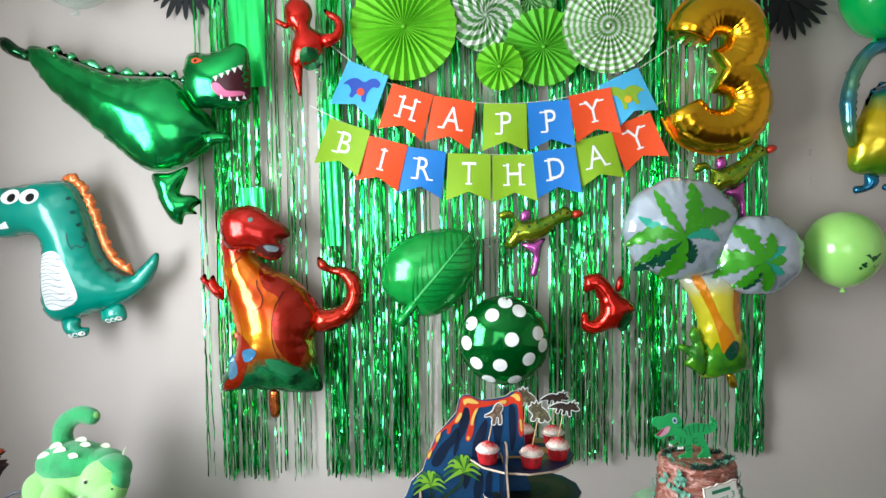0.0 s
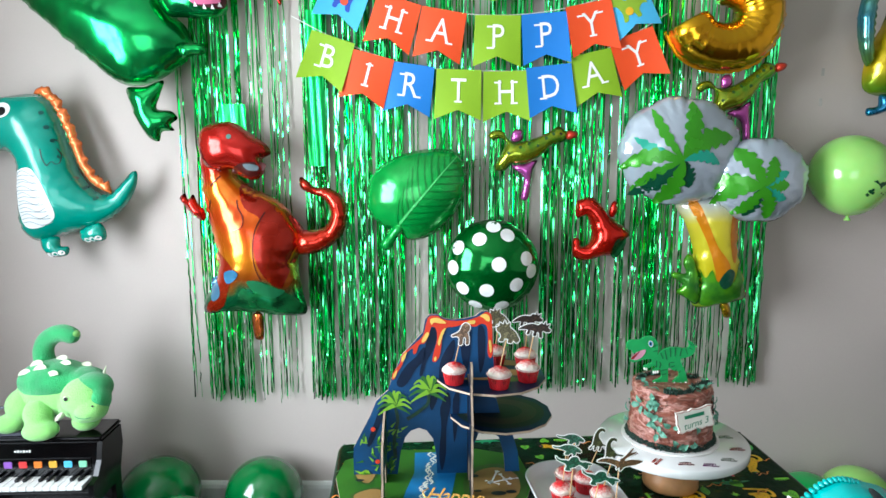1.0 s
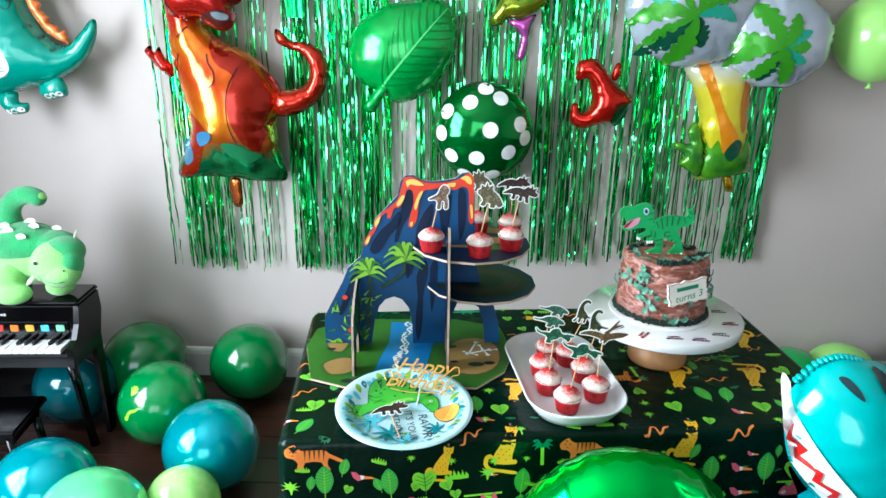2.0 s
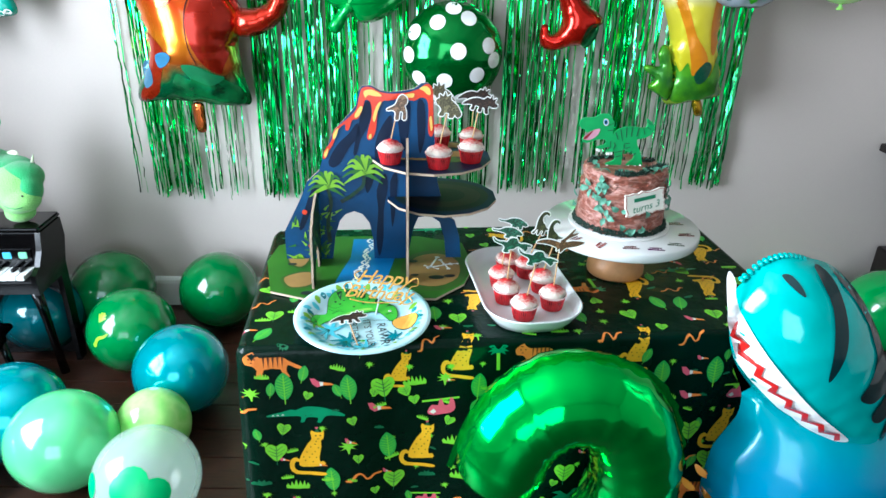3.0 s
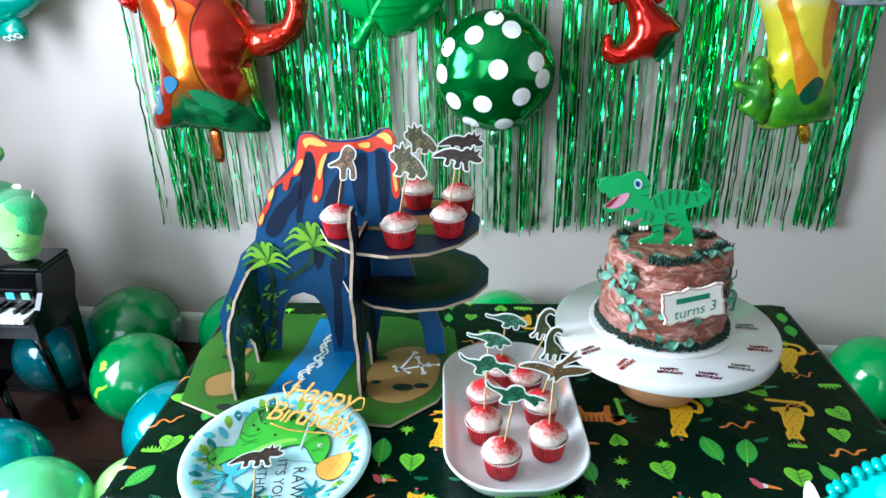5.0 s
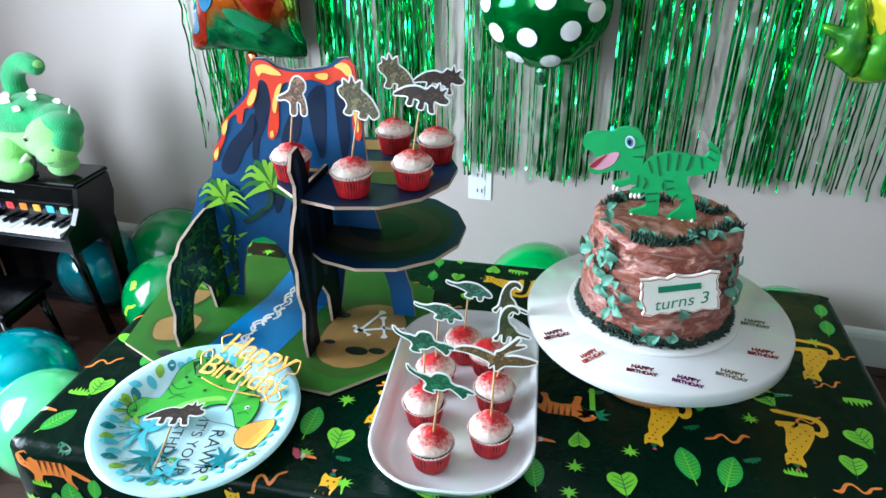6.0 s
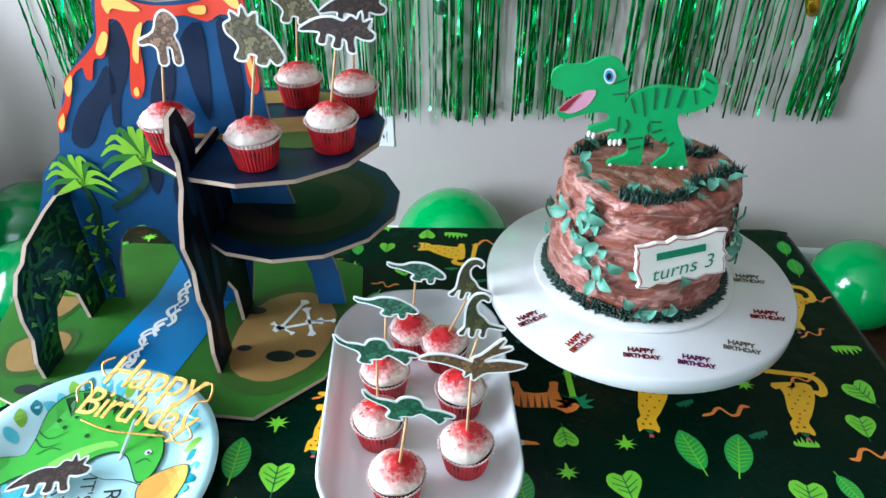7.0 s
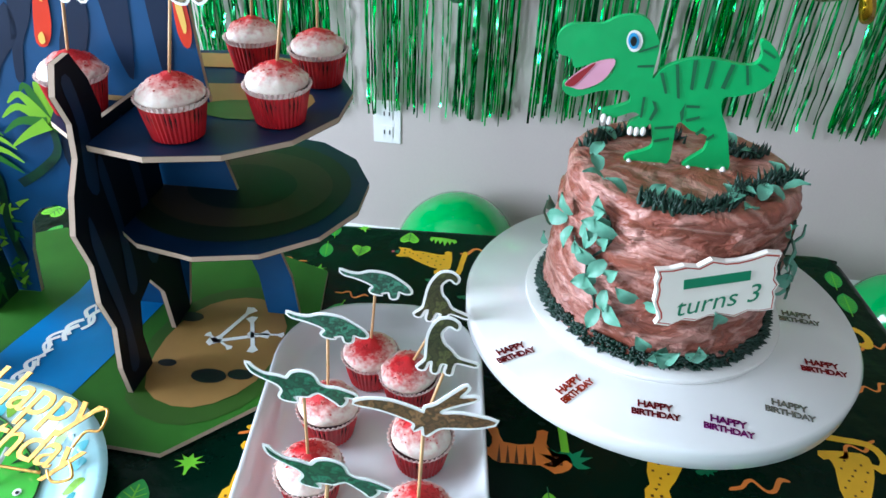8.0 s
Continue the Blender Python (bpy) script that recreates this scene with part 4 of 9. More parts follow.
# palm tree balloon
palm_white = shader("palm_white_foil", "#b4bfca", 0.16, 0.35, 0.08, 5, 0.3, 12, coat=0.4)
frond_light = foil("frond_light", "#3f9a1c", 0.28, 0.3)
frond_dark = foil("frond_dark", "#14523a", 0.28, 0.3)
frond_teal = foil("frond_teal", "#2aa58a", 0.28, 0.3)
trunk_print = zramp("palm_trunk_print", [(0.0, "#7aa81a"), (0.28, "#d6c81a"), (0.6, "#dfd23a"), (0.75, "#cfd4cf"), (1.0, "#ced6da")], -0.40, 0.12, 0.22, 0.3, 0.12, 9)
palm = thing("palm_tree_foil_balloon", pose(0.985, 2.40, 1.254), "palm tree foil balloon with white crowns and yellow trunk", "balloon", "foil balloons on the wall")
palm_trunk = balloon_part("trunk", "-9.20,-1.23 -2.04,2.04 8.18,2.04 13.91,-2.04 13.09,-10.22 13.50,-19.43 16.36,-30.67 17.18,-35.79 10.22,-37.63 1.02,-39.26 -2.04,-35.79 -1.23,-28.63 -2.04,-18.40 -5.11,-9.20", 0.07, trunk_print, palm, 0.0)


def crown(cx, cy, rx, ry, lobes, depth, y, heart, fronds, name):
    """A white crown with printed fronds that arch out from its heart: angle, length, half width, bend, colour."""
    o = []
    for k in range(lobes * 6):
        a = 2 * math.pi * k / (lobes * 6)
        w = 1 + 0.05 * abs(math.sin(a * lobes / 2)) - 0.02
        o.append(((cx - 1250) * 0.002045 + rx * w * math.cos(a), (480 - cy) * 0.002045 + ry * w * math.sin(a)))
    c = part(name, pillow(name, o, depth, 0.012, flat=True, pucker=0.25, folds=7), palm_white, palm, at=pose(0, y, 0))
    oz = np.array(((heart[0] - 1250) * 0.002045, (480 - heart[1]) * 0.002045))
    rng = random.Random(lobes)
    for i, (ang, ln, wid, arch, mat) in enumerate(fronds):
        a, ln = radians(ang), ln * 1.1
        d, nn = np.array((math.cos(a), math.sin(a))), np.array((-math.sin(a), math.cos(a)))
        side1, side2 = [], []
        for k in range(1, 17):
            q = k / 17
            m0 = oz + d * ln * q + nn * arch * math.sin(math.pi * q)
            w = 1.35 * wid * math.sin(math.pi * (0.03 + 0.95 * q ** 1.25)) ** 0.8
            for lst, sg in ((side1, -1), (side2, 1)):
                notch = 0.62 if (k + (sg > 0)) % 3 == 0 and k > 3 else rng.uniform(0.92, 1.08)
                lst.append(tuple(m0 + nn * sg * w * notch + d * (0.004 if notch < 0.7 else -0.001)))
        on(c, "frond_print", [tuple(oz)] + side1 + [tuple(oz + d * ln)] + side2[::-1], mat, 0.0012 + 0.0005 * i, 0.014, curved=False)
    return c


crown(1200, 403, 0.200, 0.178, 9, 0.085, -0.05, (1195, 417), [(154, 0.155, 0.014, 0.01, frond_teal), (287, 0.085, 0.022, 0.0, frond_dark), (216, 0.180, 0.020, 0.012, frond_dark), (213, 0.170, 0.013, -0.012, frond_light), (188, 0.175, 0.021, -0.028, frond_light), (120, 0.175, 0.014, 0.01, frond_light), (80, 0.175, 0.024, -0.012, frond_light), (24, 0.165, 0.028, 0.03, frond_light), (-6, 0.110, 0.016, 0.02, frond_teal), (243, 0.150, 0.024, 0.016, frond_light)], "large_crown")
crown(1330, 450, 0.153, 0.140, 8, 0.07, -0.075, (1322, 459), [(5, 0.075, 0.018, 0.0, frond_light), (32, 0.085, 0.014, 0.006, frond_teal), (-28, 0.080, 0.014, -0.006, frond_teal), (243, 0.100, 0.020, 0.0, frond_dark), (129, 0.150, 0.022, -0.018, frond_light), (72, 0.095, 0.018, -0.008, frond_light), (183, 0.165, 0.018, -0.026, frond_light), (201, 0.150, 0.017, -0.018, frond_light), (228, 0.115, 0.016, 0.008, frond_light), (283, 0.100, 0.019, 0.008, frond_light)], "small_crown")
bark_orange = shader("bark_orange", "#d9860c", 0.25, 0.3, 0.15, 14, coat=0.3)
on(palm_trunk, "bark_print", pts_of("-5.73,-2.04 -2.86,-1.23 0.41,-8.18 4.09,-16.36 8.59,-22.49 8.59,-28.63 5.32,-30.27 3.68,-24.54 1.23,-16.36 -2.04,-9.20"), bark_orange, 0.0015)
on(palm_trunk, "bark_print", pts_of("9.41,-2.04 12.68,-2.04 11.86,-10.22 11.45,-20.45 9.82,-21.47 8.18,-12.27"), bark_orange, 0.0015)
jungle_green = foil("jungle_green", "#2f8f1c", 0.25, 0.4, ramp=["#1d6b2a", "#63b51a"], size=16)
on(palm_trunk, "foliage_print", pts_of("-0.82,-24.54 1.23,-27.61 2.86,-24.54 4.91,-28.63 8.18,-25.56 10.22,-29.04 12.68,-22.49 13.91,-26.58 15.54,-32.72 16.36,-35.79 8.18,-36.81 1.02,-37.63 -0.82,-32.72"), jungle_green, 0.0025)
on(palm_trunk, "dark_leaf_print", pts_of("5.32,-28.22 8.18,-24.13 10.63,-25.56 9.41,-29.65 6.95,-31.08"), frond_dark, 0.004)
balloon_part("bush", "-1.23,-24.54 -2.86,-20.45 -4.91,-19.63 -6.13,-22.49 -5.11,-26.18 -9.20,-25.77 -9.82,-27.40 -6.13,-30.27 -8.18,-32.72 -5.11,-34.77 -0.82,-37.22 0.41,-32.72", 0.02, jungle_green, palm, -0.03, 0.01)
balloon_part("valve", "8.59,-37.63 11.45,-37.63 12.68,-42.13 10.22,-42.54", 0.006, foil("yellow_foil", "#c9a51a", 0.2), palm)

# long-necked balloon at the end of the wall
yellow_print = zramp("longneck_print", [(0.0, "#5a9a1c"), (0.25, "#cdb20e"), (0.7, "#d0b60f"), (0.9, "#3a8a5a"), (1.0, "#1c7aa0")], -0.16, 0.12, 0.2, 0.55, 0.3, 8)
longneck = thing("dinosaur_foil_balloon", pose(1.60, 2.43, 1.775), "yellow and blue long-necked dinosaur foil balloon", "balloon", "foil balloons on the wall")
balloon_part("body", "-8.79,-11.25 -7.57,-4.09 -4.09,4.09 -1.02,11.25 5.11,13.91 12.27,12.68 19.43,7.16 24.54,-1.02 27.61,-10.22 23.52,-16.36 11.25,-18.81 -1.02,-18.40 -7.57,-16.36", 0.10, yellow_print, longneck)
balloon_part("neck", "-9.61,-8.59 -12.47,-2.04 -13.70,6.13 -12.47,14.31 -8.18,23.52 -1.02,29.45 6.13,29.04 9.20,25.56 8.18,21.47 4.09,22.09 2.04,24.54 -2.04,22.90 -6.13,16.36 -7.98,8.18 -7.57,-0.00 -6.75,-6.13", 0.035, foil("neck_foil", "#2a8fb0", 0.18, 0.7, ramp=["#1c7aa5", "#7aa52a"], size=5), longneck, -0.03)
for s in ("-4.70,-18.00 0.00,-18.40 0.20,-21.47 -2.04,-23.52 -7.98,-24.95 -8.59,-22.49 -5.11,-21.68", "7.16,-18.00 12.27,-18.40 12.88,-22.49 9.20,-24.13 2.04,-23.72 2.25,-21.68 6.75,-21.27"):
    balloon_part("foot", s, 0.025, foil("foot_foil", "#1c6f95", 0.2, 0.7), longneck, -0.04, 0.01)
fins(longneck, pts_of("15.34,11.86 7.16,14.72 0.00,12.68 -3.48,6.13"), 6, -0.014, foil("blue_fin_foil", "#2080a8", 0.2), -0.02)

# ---- latex balloons ----
def latex_balloon(r, m, mat, label, group, long=1.08, prints=()):
    """A pear-shaped rubber balloon with a rolled neck; its knot points down in its own frame."""
    ob = thing("latex_balloon", m, label, "balloon", group)
    prof = []
    for i in range(23):
        a = math.pi * i / 22
        z = -math.cos(a)
        rr = math.sin(a) * (1 - 0.10 * max(0, -z) ** 1.5)
        prof.append((max(r * rr, 0.0), r * (z * long if z > 0 else z * (long + 0.06))))
    prof[0] = (r * 0.05, prof[0][1])
    body = part("body", lathe("body", prof, 40), mat, ob)
    zb = prof[0][1]
    part("knot", lathe("knot", [(r * 0.05, zb + 0.002), (r * 0.035, zb - r * 0.03), (r * 0.07, zb - r * 0.07), (r * 0.085, zb - r * 0.12), (r * 0.04, zb - r * 0.125), (0, zb - r * 0.1)], 14), mat, ob)
    return ob, body


def print_on(ob, body, shapes, r, mat, yaw, pitch, name="print"):
    """Flat shapes wrapped on the balloon's skin, about a direction."""
    tree = BVHTree.FromPolygons([v.co for v in body.data.vertices], [tuple(p.vertices) for p in body.data.polygons])
    rot = Euler((radians(pitch), 0, radians(yaw))).to_matrix()
    for o in shapes:
        co, fa, _ = filled(o, 0.012)
        v = []
        for x, z in co:
            d = rot @ Vector((x, -r, z)).normalized()
            h = tree.ray_cast(Vector((0, 0, 0)), d)[0]
            v.append(tuple((h if h else d * r) + d * 0.0012))
        part(name, mesh_of(name, v, fa), mat, body)


PTERO = pts_of("-3.2,1.2 -1.8,1.6 -0.8,0.4 0.0,1.0 1.0,0.9 2.6,1.9 3.4,1.6 2.2,0.9 1.4,-0.2 0.6,-0.6 0.2,-1.6 -0.3,-0.6 -1.2,0.2 -2.2,0.7")
LEAFY = [circle(-0.03 + 0.009 * math.cos(k), -0.03 + 0.012 * math.sin(k * 1.3), 0.006, 7) for k in range(6)] + [circle(0.012 + 0.011 * k, -0.03 - 0.006 * (k % 2), 0.003, 7) for k in range(3)]
FERN = [[(0.0, 0.0), (0.004, 0.0), (0.006 + 0.02 * math.cos(a), 0.03 * math.sin(a) + 0.012), (0.02 * math.cos(a) - 0.003, 0.03 * math.sin(a) + 0.012)] for a in (0.3, 0.8, 1.3, 1.9, 2.4)]
LIZARD = [smooth(pts_of("-1.6,-3.4 -0.6,-3.0 -0.2,-1.6 0.6,-0.4 1.9,0.2 3.4,1.6 3.0,2.0 1.6,1.0 0.2,0.6 -0.9,-0.6 -1.6,-2.0 -2.2,-2.6"), 3)]
lime_latex = latex("lime_latex", "#a2de74")
green_latex = latex("green_latex", "#0a7a3a")
dark_latex = latex("dark_green_latex", "#046a30")
mid_latex = latex("mid_green_latex", "#12a04a")
teal_latex = latex("teal_pearl_latex", "#0b9aa6", pearl=0.45)
deep_teal = latex("deep_teal_latex", "#06606a", pearl=0.2)
mint_latex = latex("mint_pearl_latex", "#6ad58c", pearl=0.2)
marble_latex = shader("marble_latex", "#7fd84a", 0.18, 0, 0.1, 7, 0, 30, coat=0.5, ramp=["#5fcf3a", "#b5ec8a", "#63d04a"])
print_dark = shader("print_dark_green", "#0f4a26", 0.4)
print_lime = shader("print_lime", "#9fd62a", 0.4)

WALLB, FLOORB = "latex balloons on the wall", "latex balloons on the floor"
ob, b = latex_balloon(0.134, pose(1.489, 2.40, 1.33), lime_latex, "lime green latex balloon with a small dinosaur print", WALLB, 1.0)
print_on(ob, b, [PTERO] + LEAFY, 0.134, print_dark, 12, 12)
ob, b = latex_balloon(0.15, pose(1.62, 2.40, 2.235, 0, 12, 0), mid_latex, "green latex balloon with white print, hung high on the wall", WALLB, 1.05)
print_on(ob, b, [[(x * 2, z * 1.6) for x, z in PTERO]] + LEAFY, 0.15, ink_white, 0, 10)
latex_balloon(0.17, pose(-1.22, 2.38, 2.40), shader("clear_latex", "#b9c9bd", 0.12, 0, 0.05, 4, coat=0.5, alpha=0.35), "clear pale latex balloon hung high on the wall", WALLB)

for r, m, mat, lab in [
    (0.143, pose(-0.576, 2.385, 0.146, 60, 0, 30), dark_latex, "dark green latex balloon resting on the wooden floor"),
    (0.143, pose(-0.967, 2.385, 0.146, 80, 0, -20), green_latex, "green latex balloon resting against the skirting board"),
    (0.139, pose(-0.545, 1.877, 0.142, 40, 35, 0), teal_latex, "pearly teal latex balloon on the floor beside the table"),
    (0.136, pose(-0.935, 1.678, 0.138, 70, 0, 60), teal_latex, "pearly teal latex balloon near the toy piano"),
    (0.133, pose(-0.746, 1.566, 0.135, 75, 0, 80), mint_latex, "pearly mint green latex balloon on the floor"),
    (0.100, pose(-0.556, 1.674, 0.102, 20, 0, 0), marble_latex, "small marbled lime latex balloon on the floor"),
    (0.135, pose(-1.137, 2.22, 0.137, 70, 0, 10), deep_teal, "dark teal latex balloon behind the toy piano leg"),
    (0.110, pose(-1.06, 1.48, 0.112, 60, 0, -40), teal_latex, "teal latex balloon on the floor by the stool"),
    (0.125, pose(1.41, 2.36, 0.128, 60, 0, 0), mid_latex, "green latex balloon on the floor behind the table"),
    (0.150, pose(1.87, 2.28, 0.154, 70, 0, 20), mid_latex, "large green latex balloon on the floor by the shelf"),
    (0.161, pose(0.302, 2.372, 0.172, 20, 0, 40), mid_latex, "bright green latex balloon on the floor behind the table"),
    (0.148, pose(0.98, 2.38, 0.150, 65, 0, 10), mid_latex, "mid green latex balloon on the floor behind the table"),
]:
    latex_balloon(r, m, mat, lab, FLOORB)
ob, b = latex_balloon(0.139, pose(-0.78, 2.095, 0.149), green_latex, "green latex balloon with a lime dinosaur print on the floor", FLOORB, 1.0)
print_on(ob, b, LIZARD + [[(x - 0.01, z + 0.05) for x, z in q] for q in FERN], 0.139, print_lime, -22, -18)
ob, b = latex_balloon(0.128, pose(1.60, 2.38, 0.138), lime_latex, "lime green latex balloon with dark print behind the table", FLOORB, 1.0)
print_on(ob, b, [PTERO] + LEAFY, 0.128, print_dark, -18, -14)
clear = shader("clear_balloon_skin", "#cfe8da", 0.08, 0.0, 0.03, 3, coat=0.6, alpha=0.38)
ob, b = latex_balloon(0.128, pose(-0.48, 1.44, 0.131, 60, 0, 0), clear, "clear latex balloon with green leaf print on the floor", FLOORB, 1.0)
monstera = shader("monstera_print", "#25b56a", 0.35)
for yaw, pitch in ((20, -70), (80, -60), (140, -80), (-40, -90), (-90, -40), (0, -20)):
    print_on(ob, b, [circle(0, 0, 0.03 + 0.004 * (yaw % 3), 14)], 0.128, monstera, yaw, pitch, "leaf_print")

# ---- table and cloth ----
TOP = 0.761
TX, TY, TURN = 0.361, 1.323, 5.0
TW, TD = 0.953, 0.478
table = thing("party_table", pose(TX, TY, 0, 0, 0, TURN), "white folding table hidden under a printed cloth", "table")
table_white = shader("table_plastic", "#cfcfca", 0.5, bump=0.05)
steel = shader("leg_steel", "#6d7074", 0.35, 0.9)
part("tabletop", box("tabletop", TW - 0.03, TD - 0.03, 0.035, 0.008, (0, 0, TOP - 0.022)), table_white, table)
for sx in (-1, 1):
    for sy in (-1, 1):
        part("leg", tube("leg", [(sx * (TW / 2 - 0.07), sy * (TD / 2 - 0.06), 0), (sx * (TW / 2 - 0.07), sy * (TD / 2 - 0.06), TOP - 0.04)], 0.0125, 12), steel, table)

DROP, RAD = 0.62, 0.012


def rim(s):
    """A point of the table's edge, s metres round from the front left corner, and its outward normal."""
    w, d, r = TW, TD, 0.03
    s = s % (2 * (w + d))
    for ln, ox, oy, dx, dy, nx, ny in ((w, -w / 2, -d / 2, 1, 0, 0, -1), (d, w / 2, -d / 2, 0, 1, 1, 0), (w, w / 2, d / 2, -1, 0, 0, 1), (d, -w / 2, d / 2, 0, -1, -1, 0)):
        if s <= ln:
            near0, near1 = s, ln - s
            x, y = ox + dx * s, oy + dy * s
            k = 0.0
            if near0 < r:
                k = (r - near0) / r
                px, py = -dx, -dy
            elif near1 < r:
                k = (r - near1) / r
                px, py = dx, dy
            if k:
                n = np.array((nx, ny)) * (1 - 0.5 * k) + np.array((px, py)) * 0.5 * k
                n /= np.linalg.norm(n)
                return np.array((x, y)) - np.array((nx, ny)) * r * 0.3 * k * k, n
            return np.array((x, y)), np.array((nx, ny))
        s -= ln
    return np.array((-w / 2, -d / 2)), np.array((0, -1))


def skirt(s, d, lift=0.0):
    """A place on the hanging cloth: s along the rim, d down from the top."""
    p, n = rim(s)
    fall = min(d / DROP, 1)
    wave = 0.020 * fall ** 0.8 * (0.6 * math.sin(s * 15 + 0.6) + 0.4 * math.sin(s * 33 + 2))
    if d < RAD:
        a = d / RAD * math.pi / 2
        out, z = -RAD + RAD * math.sin(a), TOP - RAD * (1 - math.cos(a))
        out, z = out + lift * math.sin(a), z + lift * math.cos(a)
    else:
        out, z = 0.0 + wave + 0.015 * fall + lift, TOP - RAD - (d - RAD)
    q = p + n * out
    return (float(q[0]), float(q[1]), float(z))


cloth_green = shader("cloth_dark_green", "#021a10", 0.26, 0, 0.15, 7, 0.45, 20, spec=0.13)
cloth = thing("tablecloth", pose(TX, TY, 0.0015, 0, 0, TURN), "glossy dark green plastic tablecloth with jungle animal print", "tablecloth")
v, f = [], []
NS = 240
per = 2 * (TW + TD)
levels = [0.0, 0.003, 0.006, 0.009, 0.012] + [0.012 + (DROP - 0.012) * (k / 14) for k in range(1, 15)]
for d in levels:
    for k in range(NS):
        v.append(skirt(per * k / NS, d))
for i in range(len(levels) - 1):
    for k in range(NS):
        a, b = i * NS + k, i * NS + (k + 1) % NS
        f.append((a, a + NS, b + NS, b))
f.append(tuple(range(NS)))
sheet = mesh_of("sheet", v, f)
sheet.polygons[len(f) - 1].use_smooth = False
part("sheet", sheet, cloth_green, cloth)

